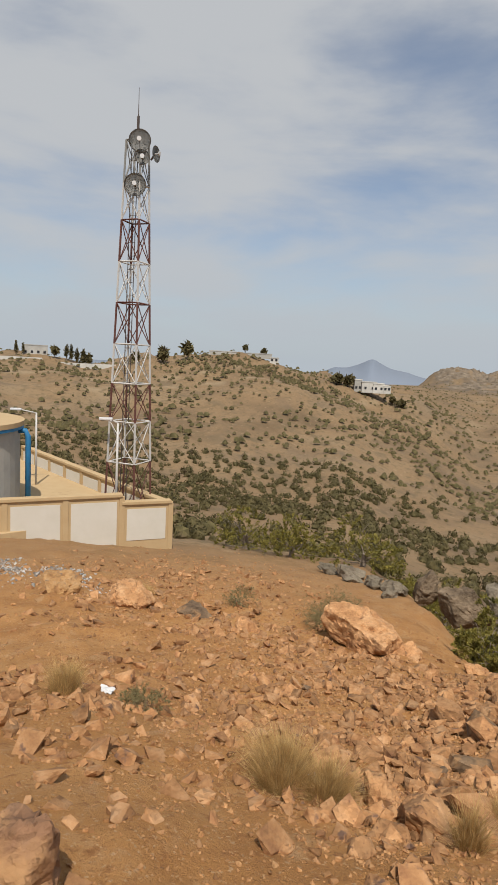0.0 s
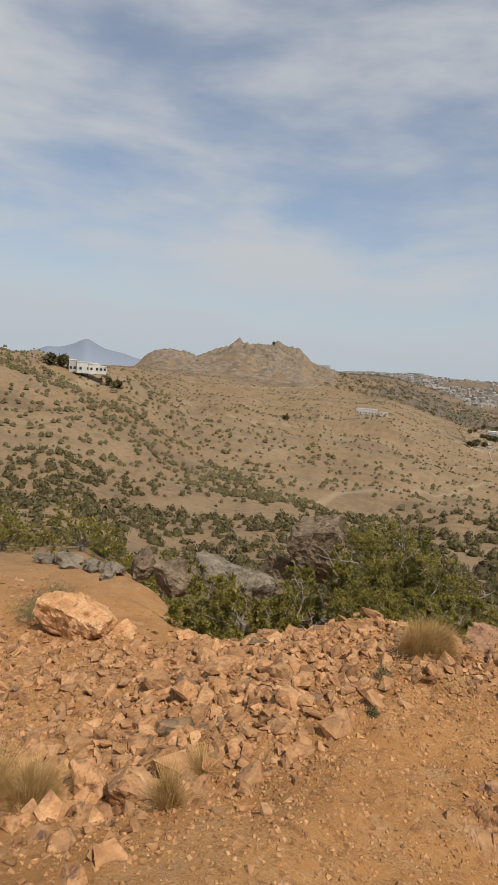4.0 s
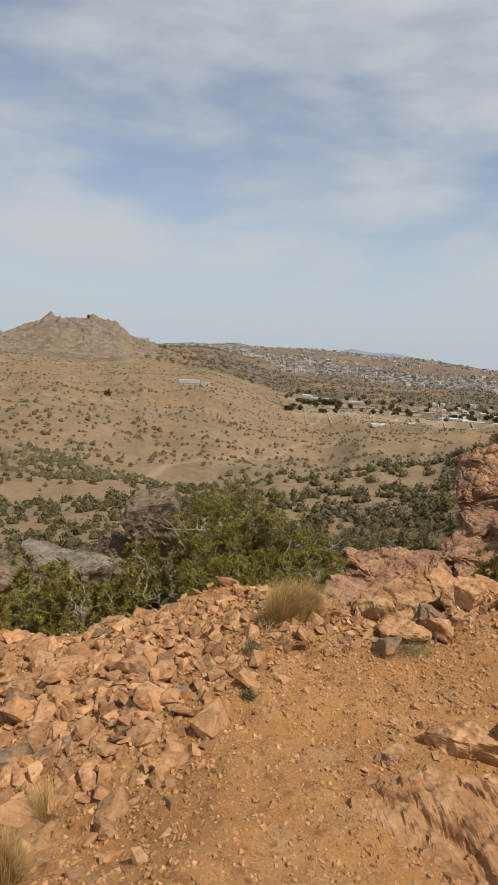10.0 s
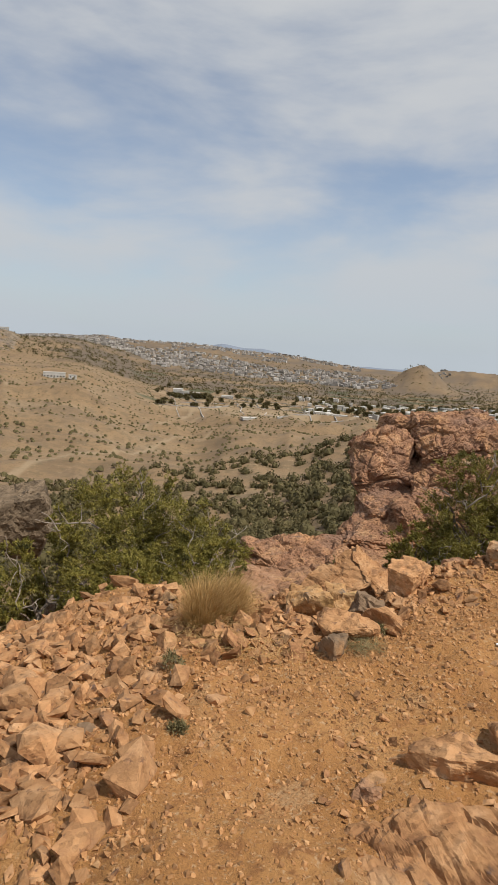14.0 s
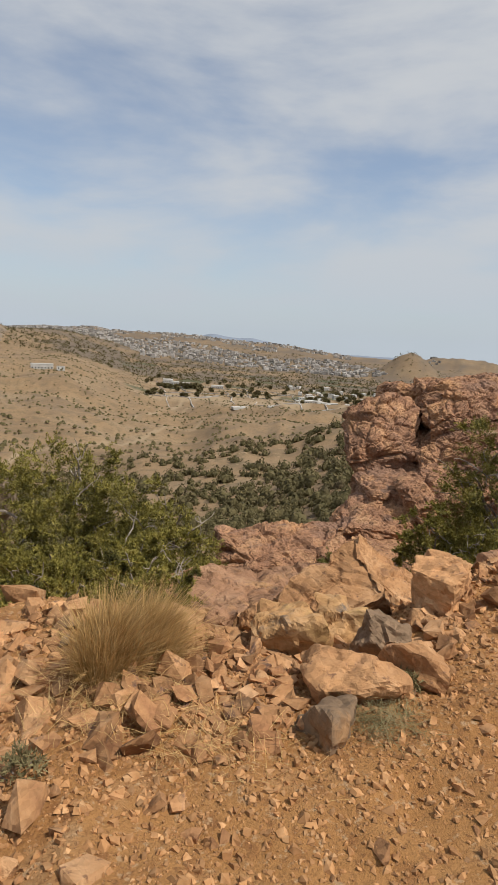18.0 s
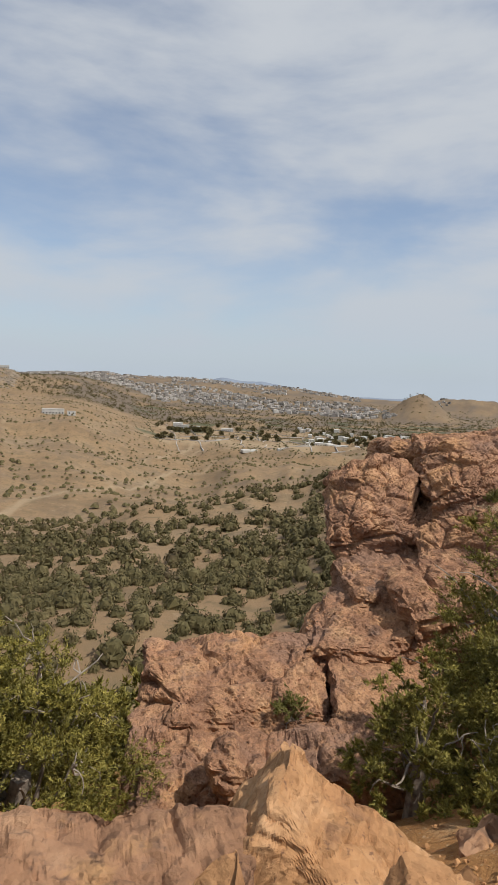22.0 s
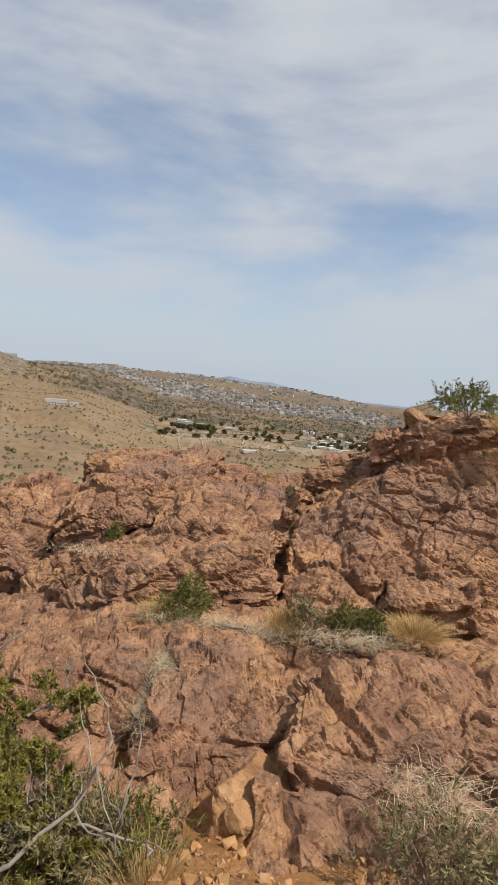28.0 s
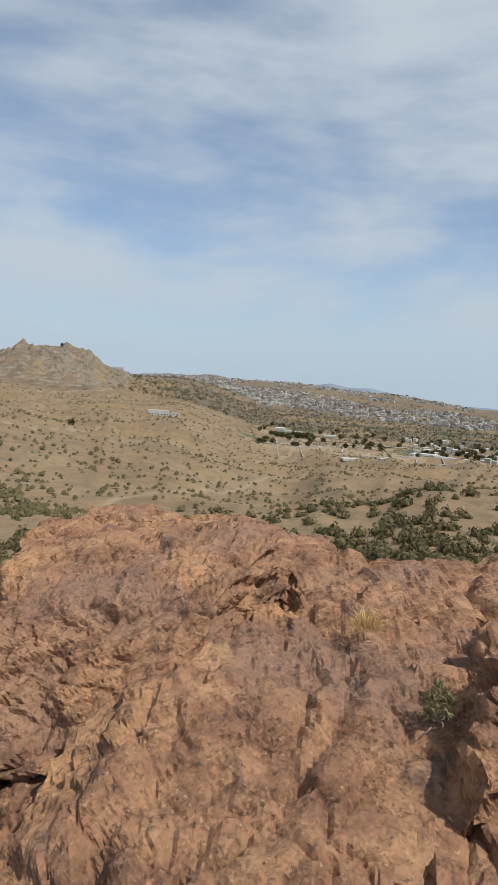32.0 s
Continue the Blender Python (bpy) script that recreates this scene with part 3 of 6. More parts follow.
def make_ground():
    seen = np.arange(-42, 96.01, 0.34)
    rest = np.arange(96 + 3.5, 360 - 42, 3.5)
    az = np.concatenate([seen, rest])
    rings = [0.0]
    r = 0.25
    while r < 4700:
        rings.append(r)
        r *= 1.05 if r < 1.2 else 1.017 if r < 22 else 1.013 if 950 < r < 1420 else 1.026
    rings = np.array(rings[1:])
    A, R = np.meshgrid(az, rings)
    a, r = A.ravel(), R.ravel()
    x, y = -np.sin(np.radians(a)) * r, np.cos(np.radians(a)) * r
    z = land(x, y)
    n, k = len(az), len(rings)
    i = np.arange(k - 1)[:, None] * n + np.arange(n)[None]
    j = np.arange(k - 1)[:, None] * n + (np.arange(n)[None] + 1) % n
    faces = np.stack([i, j, j + n, i + n], -1).reshape(-1, 4)[:, ::-1]
    me = bpy.data.meshes.new("ground")
    me.vertices.add(len(x) + 1)
    me.vertices.foreach_set("co", np.append(np.stack([x, y, z], 1).ravel(), (0, 0, land_z(0, 0))))
    fan = np.stack([np.full(n, len(x)), (np.arange(n) + 1) % n, np.arange(n)], 1)[:, ::-1]
    loops = np.concatenate([faces.ravel(), fan.ravel()])
    me.loops.add(len(loops))
    me.loops.foreach_set("vertex_index", loops.astype(np.int32))
    me.polygons.add(len(faces) + n)
    me.polygons.foreach_set("loop_start", np.concatenate([np.arange(len(faces)) * 4, len(faces) * 4 + np.arange(n) * 3]).astype(np.int32))
    me.update(calc_edges=True)
    me.polygons.foreach_set("use_smooth", np.ones(len(me.polygons), dtype=bool))
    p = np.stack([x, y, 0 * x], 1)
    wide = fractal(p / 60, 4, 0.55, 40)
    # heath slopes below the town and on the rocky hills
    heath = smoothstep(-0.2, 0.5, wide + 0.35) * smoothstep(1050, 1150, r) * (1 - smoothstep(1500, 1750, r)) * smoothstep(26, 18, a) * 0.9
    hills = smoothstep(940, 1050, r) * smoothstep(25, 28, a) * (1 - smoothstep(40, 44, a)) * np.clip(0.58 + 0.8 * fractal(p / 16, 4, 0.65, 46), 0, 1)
    # far plateau: heath, and distance haze put into its colour as a greyer tone
    upland_haze = (0.50 + 0.35 * wide) * smoothstep(1450, 1600, r) * smoothstep(27, 22, a)
    red = np.clip(np.maximum(np.maximum(heath, hills), upland_haze) + 0.30 * smoothstep(0.1, 0.8, fractal(p / 14, 4, 0.6, 44)) * smoothstep(50, 90, r), 0, 1)
    green = np.zeros(len(x))
    for line, width in (
        (((28, 170), (22, 235), (14, 300), (8, 420), (2, 640)), 2.2),
        (((75, 260), (66, 285), (58, 300), (52, 290), (47, 330)), 2.6),
        (((84, 300), (70, 300), (60, 322)), 2.2),
        (((40, 420), (30, 470), (22, 560), (14, 800)), 2.6),
        (((40, 800), (33, 900), (27, 1010), (24, 1150)), 5),
        (((16, 380), (10, 560), (6, 820)), 2.0),
        (((2, 640), (-1, 780), (2, 860)), 3),
        (((12, 760), (4, 790), (-4, 800)), 8),
        (((9, 680), (6.5, 880), (5, 1080)), 4),
        (((4, 700), (2.5, 880), (1.5, 1100)), 4),
        (((0, 700), (-1, 880), (-2.5, 1080)), 4),
        (((-7, 720), (-9, 900), (-12, 1100)), 4),
        (((13, 900), (6, 940), (0, 960)), 9),
    ):
        green = np.maximum(green, 0.65 * track_line(a, r, line, width))
    field = (fractal(np.round(p / 38) * 1.7, 1, 0.5, 51) > 0.15) * smoothstep(700, 760, r) * (1 - smoothstep(1000, 1060, r)) * smoothstep(14, 11, a) * 0.7
    green = np.clip(np.maximum(green, field), 0, 1)
    blue = ((fractal(np.round(p / 45) * 1.3, 1, 0.5, 61) > 0.55) * smoothstep(820, 860, r) * (1 - smoothstep(1400, 1450, r)) * smoothstep(15, 12, a)) * 0.8
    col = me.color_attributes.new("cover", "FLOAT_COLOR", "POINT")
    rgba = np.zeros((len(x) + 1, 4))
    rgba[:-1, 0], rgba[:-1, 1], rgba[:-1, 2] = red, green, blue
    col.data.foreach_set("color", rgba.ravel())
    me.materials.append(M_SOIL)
    return tagged(new("ground", me), "stony orange earth falling to tan shrub-dotted hillsides", "ground", kind="structure")


make_ground()


def craggy_hill():
    """Bare broken rock on the hill behind the valley."""
    az, rr = np.arange(18, 46, 0.15), np.arange(980, 1420, 4.0)
    a, r = [g.ravel() for g in np.meshgrid(az, rr)]
    x, y = -np.sin(np.radians(a)) * r, np.cos(np.radians(a)) * r
    p = np.stack([x, y, 0 * x], 1)
    bare = smoothstep(21.5, 26, a) * (1 - smoothstep(39.5, 43, a)) * np.exp(-((r - 1235) / np.where(r < 1235, 190, 105)) ** 2)
    z = land(x, y) + bare * (1.0 + 4.0 * facets(p / 30, 24, 0.7) + 3.4 * facets(p / 12, 25, 0.9) + 1.8 * facets(p / 5.5, 26, 0.9)) - 4.5 * (1 - smoothstep(0.12, 0.5, bare))
    n = len(az)
    i = (np.arange(len(rr) - 1)[:, None] * n + np.arange(n - 1)[None]).ravel()
    me = fast_mesh("craggy_hill", np.stack([x, y, z], 1), np.stack([i, i + n, i + n + 1, i + 1], 1), M_CRAG)
    tagged(new("craggy_hill", me), "bare brown rocky hill on the skyline", "hill", kind="structure")


craggy_hill()


# mountains far behind, their haze painted in as blue-grey
def far_mountains():
    az = np.arange(-60, 100, 0.25)
    el = 0.15 * fractal(np.stack([az / 4, 0 * az, 0 * az], 1), 4, 0.5, 70) - 0.9 - 0.65 * smoothstep(1.0, -7.0, az)
    for b, w, h in ((47.2, 2.0, 1.45), (50.5, 1.2, 0.45), (44, 1.5, 0.35), (5.5, 2.2, 0.55), (1.5, 2, 0.3), (-19, 4, 0.05)):
        el = el + h * np.exp(-np.abs((az - b) / w) ** 1.5)
    rad = 4650.0
    top = np.stack([-np.sin(np.radians(az)) * rad, np.cos(np.radians(az)) * rad, rad * np.tan(np.radians(el))], 1)
    low = top * (0.97, 0.97, 1) - (0, 0, 260)
    back = top * (1.03, 1.03, 1) - (0, 0, 260)
    n = len(az)
    faces = [(k, k + 1, n + k + 1, n + k) for k in range(n - 1)] + [(k + 1, k, 2 * n + k, 2 * n + k + 1) for k in range(n - 1)]
    me = mesh_from("backdrop", np.concatenate([top, low, back]), faces, M_FAR_HAZE, True)
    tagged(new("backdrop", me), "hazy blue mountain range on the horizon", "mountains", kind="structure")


far_mountains()


# ---- bedrock outcrops ----
def block_mesh(name, size, steps, seed, material, planes=13, jag=0.03, cell=0.3, grit=0.006):
    """An angular broken block: flat faces that meet in sharp edges, slightly chipped."""
    rng = np.random.default_rng(seed)
    g = np.linspace(-1, 1, steps + 1)
    verts, faces, base = [], [], 0
    for axis in range(3):
        u, v = [k for k in range(3) if k != axis]
        gu, gv = np.meshgrid(g, g, indexing="ij")
        for side in (-1, 1):
            q = np.zeros(((steps + 1) ** 2, 3))
            q[:, u], q[:, v], q[:, axis] = gu.ravel(), gv.ravel(), side
            verts.append(q)
            i = (np.arange(steps)[:, None] * (steps + 1) + np.arange(steps)[None]).ravel() + base
            f = np.stack([i, i + 1, i + steps + 2, i + steps + 1], 1)
            faces.append(f if (side > 0) == (axis == 1) else f[:, ::-1])
            base += len(q)
    d = np.concatenate(verts)
    d /= np.linalg.norm(d, axis=1)[:, None]
    n = rng.normal(size=(planes, 3))
    n /= np.linalg.norm(n, axis=1)[:, None]
    n = np.concatenate([n, np.eye(3), -np.eye(3)])
    far = np.concatenate([rng.uniform(0.62, 0.95, planes), rng.uniform(0.82, 1.0, 6)])
    reach = (far[None] / np.maximum(d @ n.T, 1e-3)).min(1)
    p = d * np.minimum(reach, 1.35)[:, None] * np.array(size) / 2
    shift = rng.uniform(0, 40, 3)
    move = jag * facets(p / cell + shift, seed, 0.6) + 0.5 * jag * facets(p / (cell * 0.35) + shift, seed + 2, 0.7) + grit * fractal(p / 0.08 + shift, 2, 0.5, seed)
    p = p + d * move[:, None]
    me = fast_mesh(name, p, np.concatenate(faces), material)
    bm = bmesh.new()
    bm.from_mesh(me)
    bmesh.ops.remove_doubles(bm, verts=bm.verts, dist=0.003)
    bm.to_mesh(me)
    bm.free()
    return me


def shard_mesh(name, seed, material, corners_more=8):
    """A small broken stone, one unit long: the hull of a few random corners."""
    rng = np.random.default_rng(seed)
    bm = bmesh.new()
    size = np.array([0.5, rng.uniform(0.28, 0.44), rng.uniform(0.16, 0.32)])
    corners = [np.array((a, b, c)) * rng.uniform(0.55, 1.05, 3) for a in (-1, 1) for b in (-1, 1) for c in (-1, 1)]
    rng.shuffle(corners)
    for q in corners[:5] + [w / np.linalg.norm(w) * rng.uniform(0.8, 1.15) for w in rng.normal(size=(corners_more, 3))]:
        bm.verts.new(tuple(q * size))
    hull = bmesh.ops.convex_hull(bm, input=bm.verts)
    bmesh.ops.delete(bm, geom=[v for v in bm.verts if not v.link_faces], context="VERTS")
    return from_bm(name, bm, material)


def crag_mesh(name, at, size, turn, res, seed, material, cuts=(), soft=28, relief=1.0, chamfers=6, lie=(0.02, 0.22)):
    """A joint-bounded block of bedrock: a box cut by planes, its edges worn, its faces broken along beds and joints that run on through all the blocks.
    cuts: planes (normal, a place on it) that take slices off."""
    rng = np.random.default_rng(seed)
    half, centre = np.array(size) / 2, np.array(at)
    res = res * (1.25 if res > 0.0165 else 1.1)
    R = np.array(pose(0, 0, 0, *turn).to_3x3())
    normals, reach = [], []
    for k in range(3):
        for side in (-1, 1):
            normals.append(R[:, k] * side)
            reach.append(half[k])
    for n, place in cuts:
        n = np.array(n, float) / np.linalg.norm(n)
        normals.append(n)
        reach.append(max(0.05, float(n @ (np.array(place) - centre))))
    for _ in range(chamfers):
        n = rng.normal(size=3) * (1, 1, 0.8)
        n[2] = abs(n[2])
        n /= np.linalg.norm(n)
        normals.append(R @ n)
        reach.append(float(np.abs(n * half).sum() * rng.uniform(0.70, 0.86)))
    normals, reach = np.array(normals), np.array(reach)
    # finer towards the front and the top, which the path passes
    grid = []
    for k in range(3):
        fine, coarse = np.arange(0, 1.2 * half[k], res), np.arange(1.2 * half[k], 2 * half[k], res * 2.4)
        g = np.concatenate([fine, coarse, [2 * half[k]]]) / half[k] - 1
        grid.append(np.linspace(-1, 1, max(5, int(2 * half[0] / res)) + 1) if k == 0 else (g if k == 1 else -g[::-1]))
    count = [len(g) for g in grid]
    spots, faces = [], []
    for axis in range(3):
        u, v = [k for k in range(3) if k != axis]
        for side in (0, 1):
            iu, iv = np.meshgrid(np.arange(count[u]), np.arange(count[v]), indexing="ij")
            q = np.zeros(iu.shape + (3,), np.int64)
            q[..., u], q[..., v], q[..., axis] = iu, iv, side * (count[axis] - 1)
            key = (q[..., 0] * count[1] + q[..., 1]) * count[2] + q[..., 2]
            spots.append(key.ravel())
            f = np.stack([key[:-1, :-1], key[:-1, 1:], key[1:, 1:], key[1:, :-1]], -1).reshape(-1, 4)
            faces.append(f if (side > 0) == (axis == 1) else f[:, ::-1])
    spots = np.unique(np.concatenate(spots))
    faces = np.searchsorted(spots, np.concatenate(faces))
    cube = np.stack([grid[0][spots // (count[1] * count[2])], grid[1][spots // count[2] % count[1]], grid[2][spots % count[2]]], 1)
    d = (cube * half) @ R.T
    near = np.maximum(d @ normals.T / reach, 0) ** soft
    total = near.sum(1)[:, None]
    p = d / total ** (1 / soft)
    out = near @ normals
    out /= np.linalg.norm(out, axis=1)[:, None]
    w = p + centre
    warp = np.stack([fractal(w / 0.8 + 9 * k, 2, 0.5, 60 + k) for k in range(3)], 1) * 0.10
    tilt = np.array([[math.cos(lie[1]), 0, math.sin(lie[1])], [0, math.cos(lie[0]), math.sin(lie[0])], [-math.sin(lie[1]), -math.sin(lie[0]), 1.0]])
    b = (w + warp) @ tilt.T
    move = 0.085 * facets(b * (0.85, 0.85, 1.5) / 1.05, 301, 0.45, 0.6, 0.04) + 0.06 * facets(b * (0.85, 0.85, 1.7) / 0.42 + 5, 302, 0.6, 0.6, 0.05)
    move = move + 0.034 * facets(b * (0.9, 0.9, 1.6) / 0.17 + 9, 303, 0.8, 0.45, 0.08)
    if res < 0.03:
        move = move + 0.014 * facets(b * (0.9, 0.9, 1.5) / 0.07 + 3, 304, 0.9, 0.25)
    move = move - 0.02 + 0.05 * fractal(w / 0.8, 3, 0.5, 305) + 0.005 * fractal(w / 0.05, 2, 0.6, 306)
    p = p + out * (relief * move)[:, None]
    return fast_mesh(name, p, faces, material)


def outcrop(label, masses):
    """Masses: middle, size, turn about x, y, z, how finely it is broken, and planes that cut it."""
    first = masses[0][0]
    top = empty("rock_outcrop", pose(*first), label, "rock")
    for k, (at, size, turn, res, *more) in enumerate(masses):
        me = crag_mesh("rock_mass", at, size, turn, res, int(abs(at[0] * 131 + at[1] * 57 + at[2] * 17)) + k, M_ROCK, more[0] if more else (), chamfers=more[1] if len(more) > 1 else 5)
        part("rock_mass", me, top, "", pose(at[0] - first[0], at[1] - first[1], at[2] - first[2]))
    return top


outcrop("low red-brown ledge of jointed bedrock below the boulders", [
    ((0.95, 11.05, -4.42), (2.6, 2.0, 1.9), (8, -4, 3), 0.028, [((-0.6, -0.5, 0.6), (0.1, 10.5, -3.5)), ((0.1, -0.75, 0.65), (1.0, 10.35, -3.5))]),
    ((0.85, 9.95, -4.6), (2.2, 1.15, 1.35), (14, -3, 6), 0.025),
    ((1.6, 9.02, -3.58), (1.75, 0.85, 0.42), (3, -11, -4), 0.022),
    ((0.35, 9.3, -4.55), (1.0, 0.8, 1.1), (10, 4, 12), 0.028),
    ((2.45, 12.0, -4.05), (1.7, 2.2, 1.7), (6, -8, -10), 0.03),
    ((3.0, 12.75, -3.55), (1.7, 1.7, 1.5), (8, -10, 4), 0.03),
    ((2.6, 10.6, -4.5), (1.5, 2.2, 1.9), (6, 4, 0), 0.04),
])
outcrop("large dark red crag of jointed rock with a sloping slab", [
    ((2.84, 13.95, -3.12), (1.5, 1.75, 3.6), (4, -3, -5), 0.025, [((-0.65, -0.3, 0.7), (2.45, 13.7, -1.95)), ((0.1, -0.65, 0.75), (3.0, 13.45, -2.0)), ((-0.78, 0.05, -0.6), (2.12, 13.5, -2.95))]),
    ((4.62, 14.25, -1.98), (1.92, 2.6, 1.86), (4, -5, -7), 0.02, [((0.05, -0.72, 0.69), (4.45, 13.34, -1.30)), ((0.36, -0.6, -0.72), (4.98, 12.96, -1.54)), ((-0.6, -0.3, 0.75), (3.75, 13.6, -1.5))], 2),
    ((6.05, 13.15, -1.98), (2.2, 2.3, 1.6), (3, -7, 4), 0.02, [((-0.60, -0.28, 0.74), (5.02, 12.82, -1.58)), ((-0.12, -0.30, 0.95), (5.75, 12.7, -1.14)), ((-0.1, -0.72, 0.69), (5.9, 12.22, -1.32))], 2),
    ((5.0, 13.2, -2.50), (3.3, 3.9, 1.6), (0, -15, 0), 0.017, [((-0.12, -0.72, 0.68), (6.1, 11.5, -1.42)), ((-0.62, -0.35, 0.68), (4.3, 12.3, -1.95)), ((-0.2, -0.95, 0.1), (5.5, 11.15, -1.9))]),
    ((6.9, 14.75, -2.2), (2.9, 3.0, 1.75), (2, -3, 6), 0.03),
    ((4.0, 11.85, -3.1), (2.3, 1.5, 1.25), (6, -12, 4), 0.025),
    ((4.4, 16.0, -2.6), (3.0, 2.0, 2.6), (0, 0, 8), 0.05),
])
outcrop("orange-brown bedrock ledges under the crag", [
    ((4.85, 10.25, -2.82), (1.8, 1.4, 1.75), (11, -5, 3), 0.016, [((0, -0.75, 0.66), (5.0, 9.78, -2.2)), ((-0.7, -0.3, 0.6), (4.2, 10.2, -2.15))]),
    ((6.2, 9.85, -2.62), (1.12, 1.6, 1.45), (14, -6, 0), 0.015, [((0, -0.8, 0.6), (6.2, 9.35, -2.08))]),
    ((6.1, 10.42, -2.02), (0.9, 0.42, 0.34), (6, -5, -4), 0.016),
    ((7.4, 9.55, -2.42), (1.75, 1.7, 1.55), (12, -4, 4), 0.015, [((0, -0.75, 0.66), (7.2, 9.0, -1.85))]),
    ((6.2, 10.85, -2.60), (4.0, 1.5, 1.5), (0, -4, 0), 0.03),
    ((8.4, 10.4, -2.3), (1.4, 1.8, 1.5), (6, -4, 8), 0.035),
    ((5.75, 9.0, -2.62), (0.75, 0.7, 1.15), (16, -6, 8), 0.02),
    ((5.15, 9.35, -2.85), (0.7, 0.7, 1.2), (12, 4, -6), 0.022),
    ((6.85, 8.8, -2.55), (1.3, 0.9, 1.2), (16, -3, 6), 0.02),
    ((7.7, 8.3, -2.45), (1.5, 1.4, 1.25), (8, -2, 0), 0.03),
])
outcrop("tall brown crag of stacked split blocks", [
    ((8.33, 12.5, -1.75), (3.6, 3.0, 3.3), (0, 0, -5), 0.02, [((-0.16, -0.68, 0.72), (7.2, 11.85, -1.16)), ((-0.55, -0.05, 0.83), (6.9, 12.1, -1.05)), ((-0.1, -0.94, 0.3), (7.4, 11.1, -1.4))]),
    ((7.02, 13.2, -1.0), (0.66, 0.5, 0.44), (8, -22, -6), 0.016),
    ((6.68, 12.85, -1.2), (0.24, 0.3, 0.36), (6, 14, 10), 0.016),
    ((6.50, 12.38, -1.27), (0.17, 0.2, 0.22), (10, 12, 8), 0.016),
    ((7.78, 12.95, -0.48), (0.85, 0.75, 0.6), (6, -12, -12), 0.02),
    ((7.15, 13.5, -0.78), (0.6, 0.5, 0.32), (4, -10, -10), 0.02),
    ((8.35, 12.95, -0.22), (1.3, 1.0, 0.5), (8, -6, 8), 0.025),
    ((7.55, 10.98, -1.62), (0.55, 0.45, 0.42), (8, 10, 14), 0.02),
    ((7.95, 10.9, -1.55), (0.45, 0.4, 0.4), (4, -12, -10), 0.02),
    ((10.4, 12.6, -1.3), (2.4, 3.2, 3.0), (0, 4, 4), 0.06),
])


# ---- walled water-tank yard and lattice tower ----
def beam(heap, a, b, r, sides=4):
    heap.add(*tube([a, b], [r, r], sides))


def lattice_tower(at, height, base, top, turn):
    ob = empty("lattice_tower", pose(*at, 0, 0, turn), "red and white steel lattice radio tower with dishes", "tower")
    levels = [0, 0.167, 0.278, 0.381, 0.485, 0.593, 0.698, 0.803, 0.894, 1.0]
    paints = [M_STEELR, M_STEELW, M_STEELR, M_STEELW, M_STEELR, M_STEELW, M_STEELR, M_STEELW, M_DISH]
    width = lambda f: (base + (top - base) * f) / 2  # noqa: E731
    for k, (lo, hi) in enumerate(zip(levels, levels[1:])):
        a, b, za, zb = width(lo), width(hi), lo * height, hi * height
        ca = [(a, a, za), (-a, a, za), (-a, -a, za), (a, -a, za)]
        cb = [(b, b, zb), (-b, b, zb), (-b, -b, zb), (b, -b, zb)]
        for s in range(4):
            t = (s + 1) % 4
            for name, p, q, r, paint in (("leg", ca[s], cb[s], 0.048, paints[k]), ("brace", ca[s], cb[t], 0.024, paints[k]), ("brace", ca[t], cb[s], 0.024, paints[k]), ("ring_bar", cb[s], cb[t], 0.035, M_STEELW if k in (0, 2) else paints[k])):
                h = Heap()
                beam(h, p, q, r)
                part(name, h.mesh(name, paint), ob)
    ladder = Heap()
    for x in (-0.16, 0.16):
        beam(ladder, (x, -width(0) * 0.6, 0), (x, -width(1) * 0.6, height), 0.02)
    for k in range(int(height / 0.6)):
        f = k * 0.6 / height
        beam(ladder, (-0.16, -width(f) * 0.6, k * 0.6), (0.16, -width(f) * 0.6, k * 0.6), 0.012)
    part("ladder", ladder.mesh("ladder", M_STEELD), ob)
    mast = Heap()
    mast.add(*tube([(0, 0, height - 0.6), (0, 0, height + 1.1)], [0.06, 0.06], 8))
    mast.add(*tube([(0, 0, height + 1.1), (0, 0, height + 2.3)], [0.022, 0.012], 6))
    part("mast", mast.mesh("mast", M_STEELD), ob)
    return ob


def dish(parent, at, radius, turn, up=0.0):
    """A round dish antenna that faces -y before its turn."""
    bm = bmesh.new()
    n = 28
    rows = []
    for k in range(7):
        f = k / 6
        rows.append([bm.verts.new((math.cos(2 * math.pi * s / n) * radius * f if f else 0, 0.24 * radius * (1 - f * f) * 1.0, math.sin(2 * math.pi * s / n) * radius * f)) for s in range(n if f else 1)])
    for k in range(6):
        for s in range(n):
            t = (s + 1) % n
            if k == 0:
                bm.faces.new((rows[0][0], rows[1][s], rows[1][t]))
            else:
                bm.faces.new((rows[k][s], rows[k + 1][s], rows[k + 1][t], rows[k][t]))
    bmesh.ops.solidify(bm, geom=bm.faces[:], thickness=0.03)
    d = part("dish_antenna", from_bm("dish_antenna", bm, M_DISH, True), parent, "grey round dish", parent.matrix_basis.inverted() @ pose(*at, up, 0, turn))
    feed = Heap()
    feed.add(*tube([(0, 0.2 * radius, 0), (0, -0.45 * radius, 0)], [0.03, 0.02], 6))
    feed.add(*tube([(0, -0.45 * radius, 0), (0, -0.55 * radius, 0)], [0.10, 0.10], 10))
    part("feed_horn", feed.mesh("feed_horn", M_LITTER), d, "white feed")
    arm = Heap()
    arm.add(*tube([(0, 0.2 * radius, 0), (0, 0.75 * radius, -0.25)], [0.05, 0.05], 6))
    part("mount", arm.mesh("mount", M_STEELD), d)


